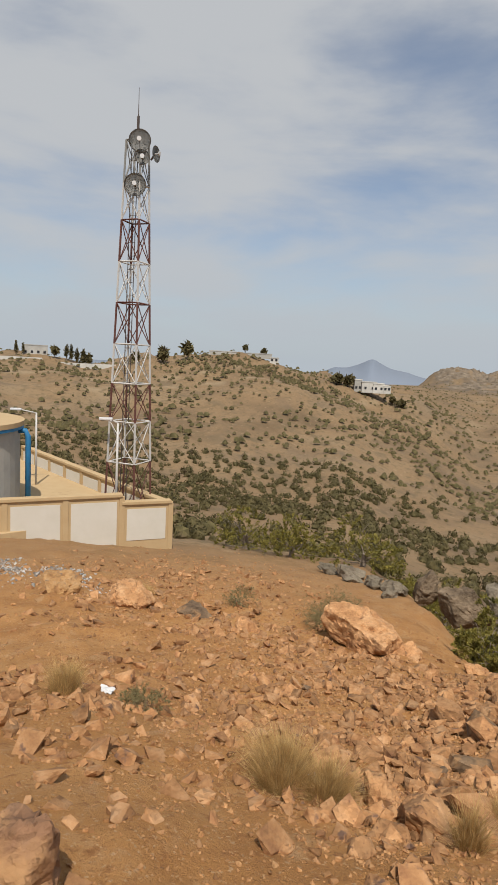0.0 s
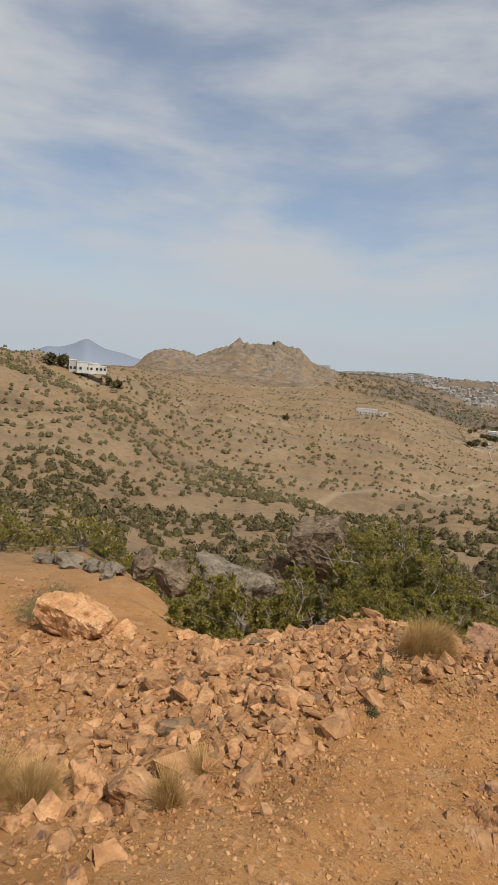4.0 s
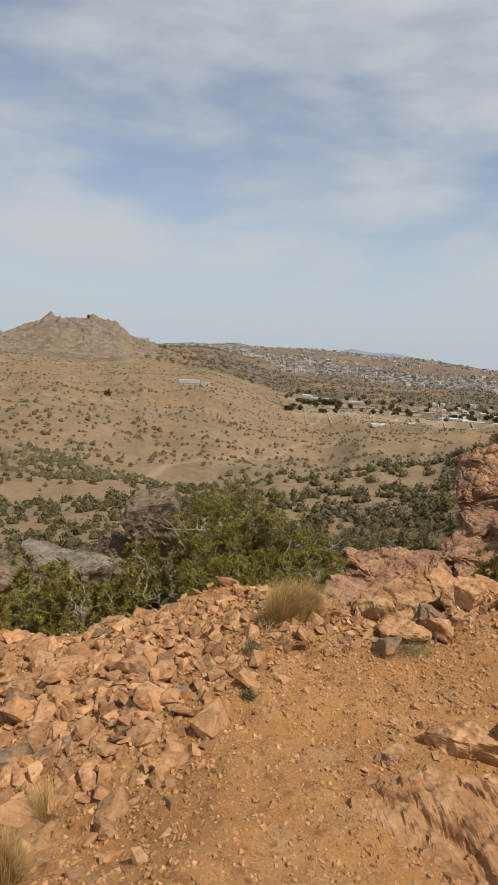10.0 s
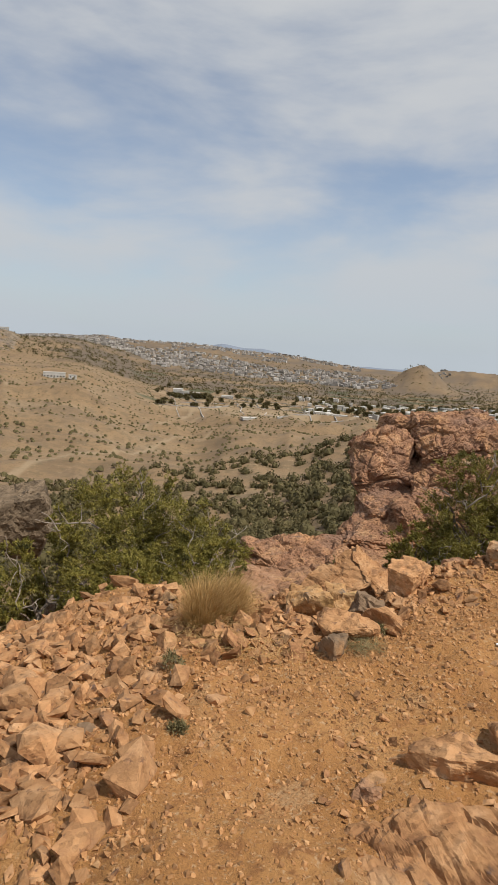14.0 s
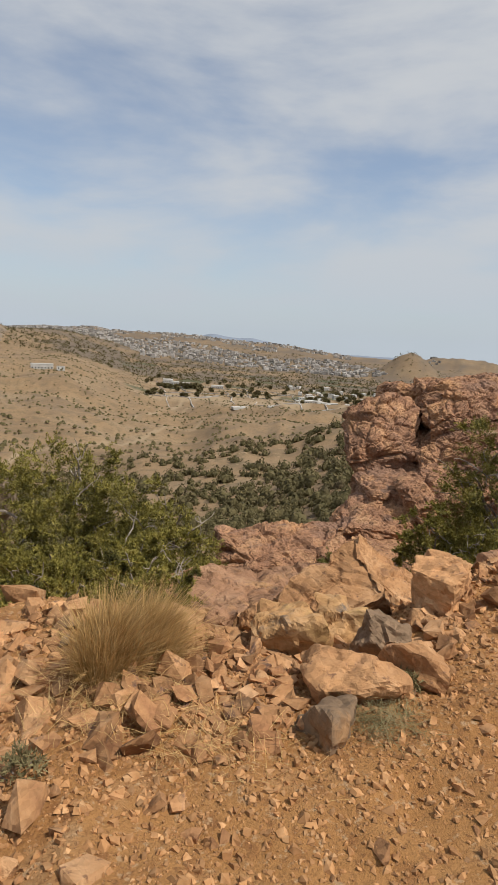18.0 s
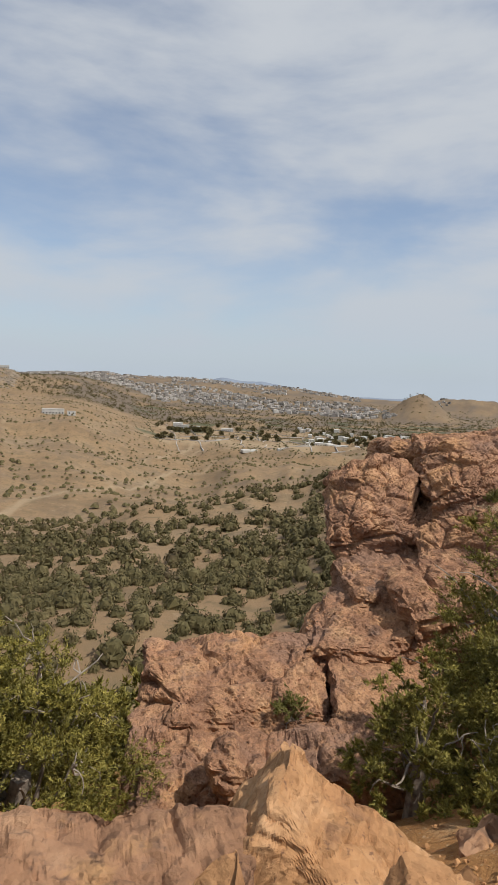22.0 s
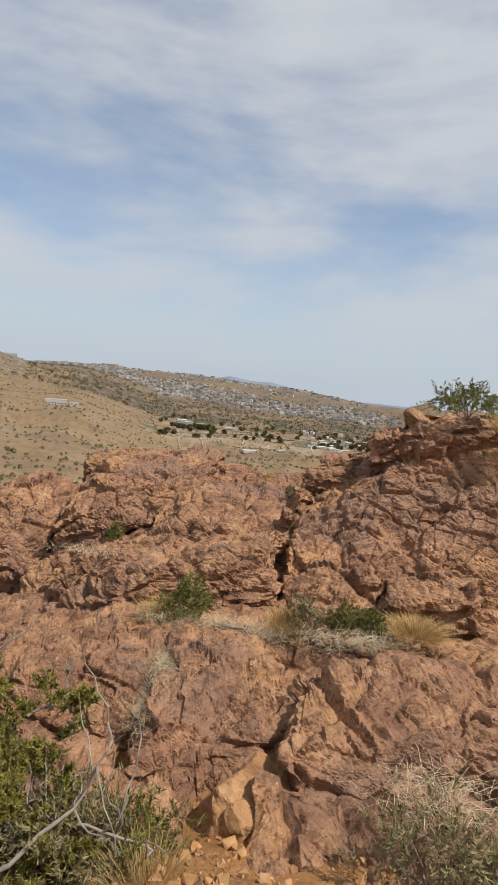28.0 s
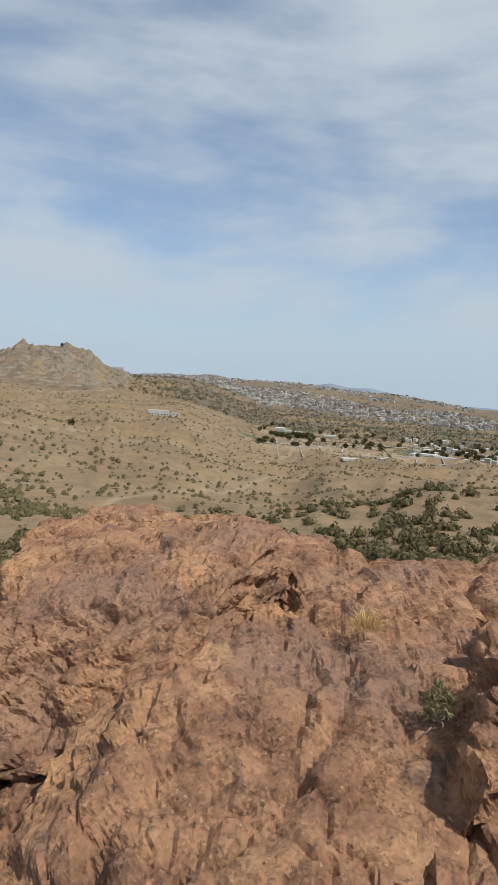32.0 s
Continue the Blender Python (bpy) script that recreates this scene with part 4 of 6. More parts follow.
TOWER = (-26.45, 7.35, -7.0)
tower = lattice_tower(TOWER, 17.68, 1.64, 0.74, 38)
dish(tower, (-25.85, 7.22, 10.56), 0.50, 62)
dish(tower, (-25.8, 7.34, 9.87), 0.33, 66)
dish(tower, (-25.85, 7.05, 8.65), 0.50, 62)
dish(tower, (-26.3, 8.2, 10.3), 0.36, 128)


def wall_run(a, b, top_a, low, bays, name, steps=0.0):
    """A rendered yard wall from a to b, in bays between piers, each bay with a framed white panel and a coping."""
    d = Vector((b[0] - a[0], b[1] - a[1], 0))
    length, turn = d.length, math.atan2(d.y, d.x)
    ob = empty("yard_wall", pose(a[0], a[1], low), "cream rendered yard wall with white panels and coping", "wall")
    m0 = pose(0, 0, 0, 0, 0, math.degrees(turn))
    bay = length / bays
    for k in range(bays):
        h = top_a - low + steps * k
        x = bay * (k + 0.5)
        part("wall_bay", box("wall_bay", (bay - 0.002, 0.22, h - 0.16), (x, 0, 0), M_PALE), ob, "", m0)
        part("coping", box("coping", (bay + 0.04, 0.40, 0.16), (x, 0, h - 0.16), M_PALE, 0.03), ob, "rounded cream coping", m0)
        for side in (-1, 1):
            part("panel", box("panel", (bay - 0.46, 0.02, h - 0.95), (x, side * 0.122, 0.58), M_WHITE), ob, "white painted panel", m0)
        part("pier", box("pier", (0.24, 0.30, h - 0.16), (bay * k, 0, 0), M_PALE, 0.01), ob, "", m0)
    part("pier", box("pier", (0.24, 0.30, h - 0.16), (length, 0, 0), M_PALE, 0.01), ob, "", m0)
    return ob


C = (-24.45, 8.72)
wall_run(C, (-24.80, 6.45), -5.60, -8.05, 1, "front")
wall_run((-24.80, 6.43), (-26.2, -6.0), -5.22, -8.3, 5, "front")
wall_run((-24.6, 8.75), (-42.2, 5.5), -5.75, -8.4, 8, "side", 0.02)
slab = empty("yard_slab", pose(-33.5, 0.8, -8.4), "pale concrete yard slab inside the walls", "slab")
part("slab", box("slab", (17.0, 12.6, 1.75), (0, 0, 0), M_PALE, 0.02, radians(9)), slab)

tank = empty("water_tank", pose(-30.0, -1.1, -6.7), "round grey rendered water tank with blue trim", "tank")


def drum(name, r0, r1, z0, z1, material, n=48, dome=0.0):
    bm = bmesh.new()
    rows = [[bm.verts.new((math.cos(2 * math.pi * s / n) * r, math.sin(2 * math.pi * s / n) * r, z)) for s in range(n)] for r, z in ((r0, z0), (r1, z1))]
    for s in range(n):
        t = (s + 1) % n
        bm.faces.new((rows[0][s], rows[0][t], rows[1][t], rows[1][s]))
    tip = bm.verts.new((0, 0, z1 + dome))
    for s in range(n):
        bm.faces.new((rows[1][s], rows[1][(s + 1) % n], tip))
    bm.faces.new(rows[0][::-1])
    return from_bm(name, bm, material)


part("drum", drum("drum", 4.0, 4.0, 0, 4.1, M_GREY), tank)
part("base_band", drum("base_band", 4.05, 4.05, 0, 0.35, M_BLUE), tank, "blue painted base band")
part("roof_edge", drum("roof_edge", 4.18, 4.18, 4.05, 4.2, M_BLUE), tank, "blue roof edge")
part("roof", drum("roof", 4.2, 4.2, 4.2, 4.42, M_PALE, dome=0.3), tank, "cream roof slab")
pipe = Heap()
pipe.add(*tube([(4.0 * math.cos(1.2), 4.0 * math.sin(1.2), 3.95), (4.3 * math.cos(1.2), 4.3 * math.sin(1.2), 3.95), (4.42 * math.cos(1.2), 4.42 * math.sin(1.2), 3.7), (4.42 * math.cos(1.2), 4.42 * math.sin(1.2), 0)], [0.13] * 4, 10))
part("pipe", pipe.mesh("pipe", M_BLUE, True), tank, "blue down pipe")


def street_lamp(at, height, turn, arm=0.9):
    ob = empty("street_lamp", pose(*at, 0, 0, turn), "grey steel street lamp in the yard", "street lamp")
    h = Heap()
    h.add(*tube([(0, 0, 0), (0, 0, height)], [0.07, 0.05], 8))
    part("pole", h.mesh("pole", M_STEELW, True), ob)
    h = Heap()
    h.add(*tube([(0, 0, height), (arm, 0, height + 0.18)], [0.04, 0.035], 8))
    part("arm", h.mesh("arm", M_STEELW, True), ob)
    part("lamp_head", box("lamp_head", (0.62, 0.26, 0.12), (arm + 0.2, 0, height + 0.13), M_LITTER, 0.04), ob, "white lamp head")


street_lamp((-34.1, 4.6, -6.7), 4.2, -110)
street_lamp((-25.75, 6.5, -6.7), 4.6, -112, 0.35)


# ---- plants ----
def leaf_cloud(centres, radius, per, length, width, rng, lift=0.35):
    """Sprays of narrow leaves set along short twigs that fan out from each centre: rows of quads."""
    centres = np.asarray(centres)
    twigs = max(3, per // 26)
    each = max(4, per // twigs)
    m = len(centres) * twigs
    c = np.repeat(centres, twigs, axis=0)
    r = np.repeat(np.broadcast_to(np.asarray(radius, float).reshape(-1, 1), (len(centres), 1)), twigs, axis=0)
    out = c / (np.linalg.norm(c, axis=1)[:, None] + 1e-6)
    d = rng.normal(size=(m, 3)) * 0.75 + out * 0.7 + np.array([0, 0, lift])
    d /= np.linalg.norm(d, axis=1)[:, None]
    foot = c + rng.normal(size=(m, 3)) * r * 0.30
    reach = r * rng.uniform(0.45, 1.05, (m, 1))
    n = m * each
    t = rng.random((n, 1)) ** 0.8
    d, foot, reach = np.repeat(d, each, axis=0), np.repeat(foot, each, axis=0), np.repeat(reach, each, axis=0)
    p = foot + d * reach * t + rng.normal(size=(n, 3)) * reach * 0.10 * (1.15 - t) - np.array([0, 0, 0.25]) * reach * t * t
    e = d * 0.9 + rng.normal(size=(n, 3)) * 0.55
    e /= np.linalg.norm(e, axis=1)[:, None]
    face = (p - np.repeat(c, each, axis=0)) / np.repeat(r, each, axis=0) + np.repeat(out, each, axis=0) * 0.5 + rng.normal(size=(n, 3)) * 0.45
    s = np.cross(e, face)
    s /= np.linalg.norm(s, axis=1)[:, None] + 1e-9
    ln, wd = length * rng.uniform(0.6, 1.4, (n, 1)), width * rng.uniform(0.6, 1.3, (n, 1))
    v = np.stack([p - s * wd * 0.75, p + s * wd * 0.75 + e * ln * 0.15, p + e * ln], 1)
    return v.reshape(-1, 3)


def bough(rng, start, aim, length, steps=7, sag=0.0, crook=0.22):
    pts, d, p = [np.array(start, float)], np.array(aim, float), np.array(start, float)
    for _ in range(steps):
        d = d / np.linalg.norm(d) + rng.normal(size=3) * crook
        d[2] -= sag
        d /= np.linalg.norm(d)
        p = p + d * length / steps
        pts.append(p.copy())
    return pts


def juniper(at, spread, height, seed, leaves=9000, label="dense dark green juniper bush", clumps=90, dead=10, leaf=0.075, lean=(0, 0), name="juniper_bush"):
    """at is the foot of the bush; spread is its radius in x and y."""
    rng = np.random.default_rng(seed)
    ob = empty(name, pose(*at), label, "bush")
    wood = Heap()
    wood.add(*tube([(0, 0, -0.3), (0.03, 0.02, height * 0.12), (0.08 + lean[0] * 0.2, lean[1] * 0.2, height * 0.3)], [0.14 * height / 2, 0.11 * height / 2, 0.08 * height / 2], 8, 0.15, seed))
    part("trunk", wood.mesh("trunk", M_BARK), ob, "grey twisted trunk")
    for k in range(12):
        w = 2 * math.pi * k / 12 + rng.uniform(-0.3, 0.3)
        up = rng.uniform(0.25, 1.3)
        aim = np.array([math.cos(w) * spread[0] + lean[0], math.sin(w) * spread[1] + lean[1], up * height * 0.6])
        pts = bough(rng, (0, 0, height * rng.uniform(0.05, 0.3)), aim, np.linalg.norm(aim) * rng.uniform(0.5, 0.75))
        limb = Heap()
        limb.add(*tube(pts, np.linspace(0.027, 0.008, len(pts)) * height / 2, 6, 0.2, seed + k))
        part("limb", limb.mesh("limb", M_BARK), ob)
    # clumps fill an uneven dome
    c = []
    while len(c) < clumps:
        q = rng.uniform(-1, 1, 3) * (1, 1, 1)
        q[2] = rng.uniform(0.02, 1)
        d = math.sqrt(q[0] ** 2 + q[1] ** 2 + q[2] ** 2 * 0.9)
        edge = 0.86 + 0.34 * float(value_noise(np.array([q * 2.3 + seed]), seed)[0])
        if 0.42 * edge < d < edge:
            c.append((q[0] * spread[0] + lean[0] * q[2], q[1] * spread[1] + lean[1] * q[2], q[2] * height))
    c = np.array(c)
    size = rng.uniform(0.085, 0.20, len(c)) * (spread[0] + spread[1]) / 2
    v = leaf_cloud(c, size, max(1, leaves // len(c)), leaf * 1.15, leaf * 0.27, rng)
    part("crown", fast_mesh("crown", v, np.arange(len(v)).reshape(-1, 3), M_LEAF), ob, "small scale leaves in uneven clumps")
    for k in range(dead):
        twigs = Heap()
        s = c[rng.integers(len(c))] * rng.uniform(0.85, 1.0)
        aim = s / np.linalg.norm(s) + rng.normal(size=3) * 0.5 + (0, 0, 0.3)
        pts = bough(rng, s, aim, rng.uniform(0.3, 0.8) * height * 0.5, 6, 0, 0.35)
        twigs.add(*tube(pts, np.linspace(0.013, 0.004, len(pts)) * max(0.7, height / 2.2), 5, 0.2, seed + 40 + k))
        for _ in range(2):
            b = pts[rng.integers(2, 5)]
            some = bough(rng, b, rng.normal(size=3) + (0, 0, 0.4), rng.uniform(0.15, 0.4) * height * 0.4, 4, 0, 0.4)
            twigs.add(*tube(some, np.linspace(0.008, 0.003, len(some)) * max(0.7, height / 2.2), 4, 0.2, seed + 90 + k))
        part("dead_twig", twigs.mesh("dead_twig", M_DEAD), ob, "bleached bare forking twig")
    return ob


# the bush below the rim, in several stems, and its neighbours
juniper((-2.3, 8.9, -4.6), (1.5, 1.3), 2.75, 31, 110000, "broad dark green juniper below the rim", 210, 16, 0.034)
juniper((-0.95, 8.7, -4.3), (1.35, 1.1), 2.15, 32, 110000, "green juniper with bare bleached branches", 210, 34, 0.032)
juniper((-3.5, 8.5, -4.8), (1.1, 1.0), 2.5, 33, 50000, "dark green juniper below the rim", 95, 8, 0.045)
juniper((-1.9, 7.6, -3.9), (1.2, 0.7), 1.35, 38, 46000, "low juniper spreading at the rim", 120, 10, 0.036)
juniper((-5.4, 8.4, -5.2), (1.25, 0.9), 1.75, 34, 20000, "thin grey-green bush with dead wood", 80, 24, 0.06)
juniper((-6.8, 8.8, -5.6), (1.1, 0.8), 1.35, 35, 14000, "low green bush by the grey boulders", 60, 8, 0.06)
juniper((-7.6, 10.4, -6.2), (1.5, 1.2), 1.7, 36, 14000, "green bush below the rim", 70, 5, 0.07)
juniper((-0.55, 6.05, -2.95), (0.55, 0.4), 0.85, 52, 24000, "low green juniper just below the rim", 60, 8, 0.03)
juniper((-1.45, 6.2, -3.1), (0.6, 0.4), 0.85, 53, 24000, "low green juniper just below the rim", 60, 8, 0.03)
juniper((-0.75, 6.75, -3.15), (0.65, 0.5), 1.0, 49, 30000, "low green juniper just below the rim", 80, 10, 0.03)
juniper((-1.7, 6.75, -3.3), (0.7, 0.5), 0.95, 50, 26000, "low green juniper just below the rim", 70, 8, 0.032)
# the tree in the gap of the rocks
juniper((5.29, 8.6, -2.28), (0.42, 0.4), 0.9, 55, 24000, "green juniper boughs at the ledge foot", 60, 6, 0.026)
juniper((2.35, 8.35, -3.35), (0.6, 0.5), 1.25, 54, 34000, "green juniper spreading beside the tree", 80, 8, 0.028)
juniper((4.7, 9.25, -3.0), (0.42, 0.42), 1.35, 48, 26000, "green juniper against the ledge", 60, 8, 0.028)
juniper((2.85, 7.25, -2.85), (0.5, 0.35), 0.7, 46, 24000, "drooping green juniper boughs over a boulder", 60, 8, 0.026)
juniper((3.45, 7.1, -2.75), (0.45, 0.3), 0.65, 47, 20000, "drooping green juniper boughs under the tree", 50, 6, 0.026)
juniper((3.9, 7.75, -2.95), (0.75, 0.45), 0.95, 44, 36000, "low green juniper boughs above the rocks", 80, 10, 0.027)
juniper((4.75, 8.55, -2.75), (0.5, 0.4), 0.85, 45, 22000, "green juniper boughs resting on the ledge", 60, 8, 0.027)
juniper((3.5, 8.8, -3.35), (1.3, 1.05), 2.25, 41, 165000, "dark green juniper growing between the ledges", 330, 44, 0.028)
juniper((4.35, 8.95, -2.95), (0.8, 0.65), 1.55, 42, 76000, "green juniper beside the ledge with dead branches", 140, 22, 0.026)
juniper((2.9, 7.9, -3.3), (0.6, 0.5), 1.15, 43, 30000, "drooping green juniper bough over rocks", 70, 8, 0.028)
for k, (x, y, sx, sy, h) in enumerate(((-27.0, 14.6, 2.4, 1.7, 2.6), (-23.6, 15.4, 2.2, 1.8, 2.4), (-20.5, 17.6, 2.6, 2.0, 2.4), (-17.4, 18.4, 2.4, 1.9, 2.2), (-14.6, 16.8, 2.2, 1.8, 2.0), (-12.6, 17.9, 2.4, 2.0, 2.2), (-9.0, 18.2, 2.6, 2.0, 2.3), (-6.0, 15.6, 2.2, 2.0, 2.4), (-3.2, 14.2, 2.0, 1.8, 2.6), (-1.2, 16.0, 2.0, 1.8, 2.4), (0.8, 17.0, 2.0, 1.8, 2.2), (-4.8, 12.2, 1.8, 1.5, 2.2), (-2.6, 11.2, 1.5, 1.2, 2.4), (-0.8, 12.4, 1.6, 1.2, 1.9))):
    juniper((x, y, land_z(x, y)), (sx, sy), h, 60 + k, 11000, "green bush on the slope below the rim", 110, 2, 0.10)


def small_bush(x, y, z, size, height, leaves, seed, material=None, label="green bush in a rock cleft"):
    rng = np.random.default_rng(seed)
    ob = empty("small_bush", pose(x, y, z), label, "bush")
    h = Heap()
    for k in range(9):
        pts = bough(rng, (0, 0, -0.04), rng.normal(size=3) * (1, 1, 0.3) + (0, 0, 1.0), height * rng.uniform(0.7, 1.0), 5, 0, 0.25)
        h.add(*tube(pts, np.linspace(0.006, 0.002, len(pts)), 4, 0.2, seed + k))
    part("stem", h.mesh("stem", M_BARK), ob)
    q = rng.normal(size=(40, 3))
    q /= np.linalg.norm(q, axis=1)[:, None]
    q = np.stack([q[:, 0] * size, q[:, 1] * size, (np.abs(q[:, 2]) * 0.8 + 0.15) * height], 1) * rng.uniform(0.5, 1.0, (40, 1))
    v = leaf_cloud(q, size * 0.45, leaves // 20, 0.034, 0.006, rng, 0.6)
    part("foliage", fast_mesh("foliage", v, np.arange(len(v)).reshape(-1, 3), material or M_GREEN), ob)


small_bush(5.66, 10.92, -1.88, 0.24, 0.34, 3200, 15)
small_bush(7.02, 10.58, -1.72, 0.13, 0.24, 1500, 17, None, "green bush between the ledges")
small_bush(7.2, 10.45, -1.66, 0.10, 0.20, 900, 19, None, "low green bush between the ledges")
small_bush(6.72, 10.66, -1.78, 0.18, 0.28, 1300, 18, M_SAGE, "grey dry bush between the ledges")
small_bush(8.35, 12.6, 0.05, 0.34, 0.34, 3600, 26, None, "green bush on top of the crag")
small_bush(4.42, 12.95, -1.9, 0.10, 0.22, 900, 25, None, "green sprig under the overhang")
small_bush(5.12, 9.72, -2.45, 0.10, 0.28, 900, 22, None, "green sprig in a crack of the ledge")
small_bush(1.45, 10.1, -3.8, 0.18, 0.26, 1500, 30, None, "green sprig on the low ledge")
small_bush(6.52, 13.23, -1.16, 0.055, 0.13, 260, 23, M_SAGE, "dry herb in a crack of the crag")
small_bush(-9.3, 6.2, land_z(-9.3, 6.2), 0.75, 0.75, 9000, 9, M_SAGE, "round grey-green thorny shrub on the terrace")
small_bush(-11.4, 4.9, land_z(-11.4, 4.9), 0.4, 0.4, 2500, 10, M_SAGE, "small grey-green shrub on the terrace")
small_bush(-0.62, 3.62, land_z(-0.62, 3.62), 0.08, 0.13, 200, 12, M_SAGE, "small green herb on the path")
small_bush(-0.42, 2.75, land_z(-0.42, 2.75), 0.05, 0.06, 90, 13, M_SAGE, "tiny green herb on the path")
small_bush(1.12, 4.30, land_z(1.12, 4.3), 0.10, 0.12, 700, 14, M_SAGE, "small herb under a stone")
small_bush(-5.0, -0.4, land_z(-5, -0.4), 0.3, 0.22, 1500, 8, M_SAGE, "low grey-green herb on bare ground")
small_bush(4.95, 8.35, -2.3, 0.40, 0.46, 4200, 28, M_SAGE, "tangled dry scrub under the tree")
small_bush(5.5, 8.45, -2.3, 0.42, 0.50, 5200, 29, M_SAGE, "tangled dry scrub under the ledge")
small_bush(5.8, 8.6, -2.3, 0.3, 0.42, 3200, 31, M_GREEN, "thin green scrub under the ledge")


def tuft(x, y, height, spread, blades, seed, material=None, label="dry yellow grass tuft", z=None, tilt=(0.0, 0.0)):
    rng = np.random.default_rng(seed)
    n = int(blades * 1.7)
    a, q = rng.uniform(0, 6.283, n), rng.random(n) ** 0.6
    base = np.stack([np.cos(a) * q * spread * 0.55, np.sin(a) * q * spread * 0.55, np.full(n, -0.03)], 1)
    out = np.stack([np.cos(a) * q * spread + rng.normal(0, 0.06, n) + tilt[0] * height, np.sin(a) * q * spread + rng.normal(0, 0.06, n) + tilt[1] * height, height * rng.uniform(0.35, 1.08, n) * (1.08 - 0.25 * q)], 1) * np.array([0.62, 0.62, 1.0])
    pick = rng.integers(0, 16, n)
    lean = rng.normal(0, 0.16, (16, 3))
    lean[:, 2] = rng.uniform(-0.38, 0.05, 16)
    out = out + lean[pick] * height
    tip = base + out
    mid = base + out * np.array([0.38, 0.38, 0.62])
    side = np.stack([-np.sin(a + rng.normal(0, 1, n)), np.cos(a + rng.normal(0, 1, n)), 0 * a], 1) * rng.uniform(0.0009, 0.0026, n)[:, None]
    v = np.stack([base - side, base + side, mid + side * 0.8, mid - side * 0.8, tip], 1).reshape(-1, 3)
    k = 5 * np.arange(n)[:, None]
    faces = np.concatenate([k + np.array([[0, 1, 2]]), k + np.array([[0, 2, 3]]), k + np.array([[3, 2, 4]])])
    ob = new("grass_tuft", fast_mesh("grass_tuft", v, faces, material or M_STRAW))
    ob.matrix_basis = pose(x, y, land_z(x, y) if z is None else z)
    return tagged(ob, label, "grass")


tuft(-0.46, 4.34, 0.56, 0.24, 2600, 1, None, "large dry golden grass tuft at the rim", tilt=(0.22, 0))
tuft(-0.28, 4.50, 0.52, 0.22, 2000, 2, None, "dry golden grass tuft at the rim", tilt=(0.28, 0))
tuft(-2.75, 0.05, 0.62, 0.30, 2800, 3, None, "tall dry golden grass tuft in rubble", tilt=(-0.1, 0))
tuft(-2.45, 0.30, 0.52, 0.28, 1800, 4, None, "dry golden grass tuft in rubble", tilt=(0.1, 0))
tuft(-1.35, 0.72, 0.46, 0.16, 700, 5, None, "thin dry grass among stones")
tuft(-1.55, 1.45, 0.32, 0.16, 500, 6, None, "thin dry grass among stones")
tuft(-5.6, -1.1, 0.5, 0.26, 1100, 7, None, "brown dry grass tuft on the terrace")
tuft(-13.4, 3.0, 0.4, 0.4, 900, 11, None, "dry grass on the terrace")
tuft(5.40, 10.95, 0.22, 0.20, 700, 16, None, "dry grass in a rock cleft", z=-1.92)
tuft(6.55, 10.7, 0.26, 0.20, 900, 18, None, "dry grass between the ledges", z=-1.82)
tuft(7.55, 10.5, 0.16, 0.3, 1200, 21, None, "flattened dry grass on the ledge", z=-1.62)
tuft(6.20, 13.82, 0.10, 0.13, 160, 24, None, "dry grass on top of the crag", z=-1.05)
tuft(8.75, 12.2, 0.28, 0.3, 900, 27, None, "dry grass on top of the crag", z=-0.05)
tuft(5.95, 8.3, 0.34, 0.25, 1000, 30, None, "tangled dry grass under the ledge", z=-2.15)


def dead_branch(points, radius, seed, twigs=5, label="bleached dead branch lying on the ground"):
    rng = np.random.default_rng(seed)
    pts = [np.array(p, float) for p in points]
    fine = []
    for a, b in zip(pts, pts[1:]):
        for k in range(4):
            fine.append(a + (b - a) * k / 4 + rng.normal(size=3) * radius * 0.7)
    fine.append(pts[-1])
    ob = empty("dead_branch", pose(*points[0]), label, "branch")
    h = Heap()
    h.add(*tube([p - pts[0] for p in fine], np.linspace(radius, radius * 0.3, len(fine)), 8, 0.12, seed))
    part("stem", h.mesh("stem", M_DEAD, True), ob)
    for k in range(twigs):
        s = fine[rng.integers(len(fine) // 4, len(fine))] - pts[0]
        some = bough(rng, s, rng.normal(size=3) * (1, 1, 0.5) + (0, 0, 0.4), rng.uniform(0.2, 0.55), 6, 0, 0.35)
        h = Heap()
        h.add(*tube(some, np.linspace(radius * 0.4, radius * 0.1, len(some)), 5, 0.15, seed + k))
        part("twig", h.mesh("twig", M_DEAD), ob)


dead_branch([(4.1, 8.35, -2.02), (4.7, 8.2, -1.98), (5.3, 8.15, -2.02), (6.0, 8.1, -2.1)], 0.015, 1, 5)
dead_branch([(4.3, 8.2, -1.98), (4.75, 8.25, -1.93), (5.1, 8.3, -2.02)], 0.018, 2, 3)
dead_branch([(4.9, 8.5, -2.25), (5.3, 8.5, -2.0), (5.65, 8.45, -1.9), (5.95, 8.4, -1.95)], 0.016, 11, 6)
dead_branch([(5.5, 8.6, -2.3), (5.75, 8.5, -2.0), (5.8, 8.45, -1.7)], 0.013, 12, 5)
dead_branch([(5.1, 8.1, -2.1), (5.4, 8.25, -1.9), (5.62, 8.4, -1.72), (5.7, 8.5, -1.5)], 0.014, 3, 5)
dead_branch([(4.75, 8.15, -2.1), (4.85, 8.3, -1.85), (4.98, 8.45, -1.6)], 0.016, 4, 3)
dead_branch([(3.0, 7.9, -1.75), (3.3, 7.85, -1.45), (3.45, 7.95, -1.2), (3.3, 8.1, -1.0)], 0.012, 5, 6, "bleached dead branch caught in the juniper")
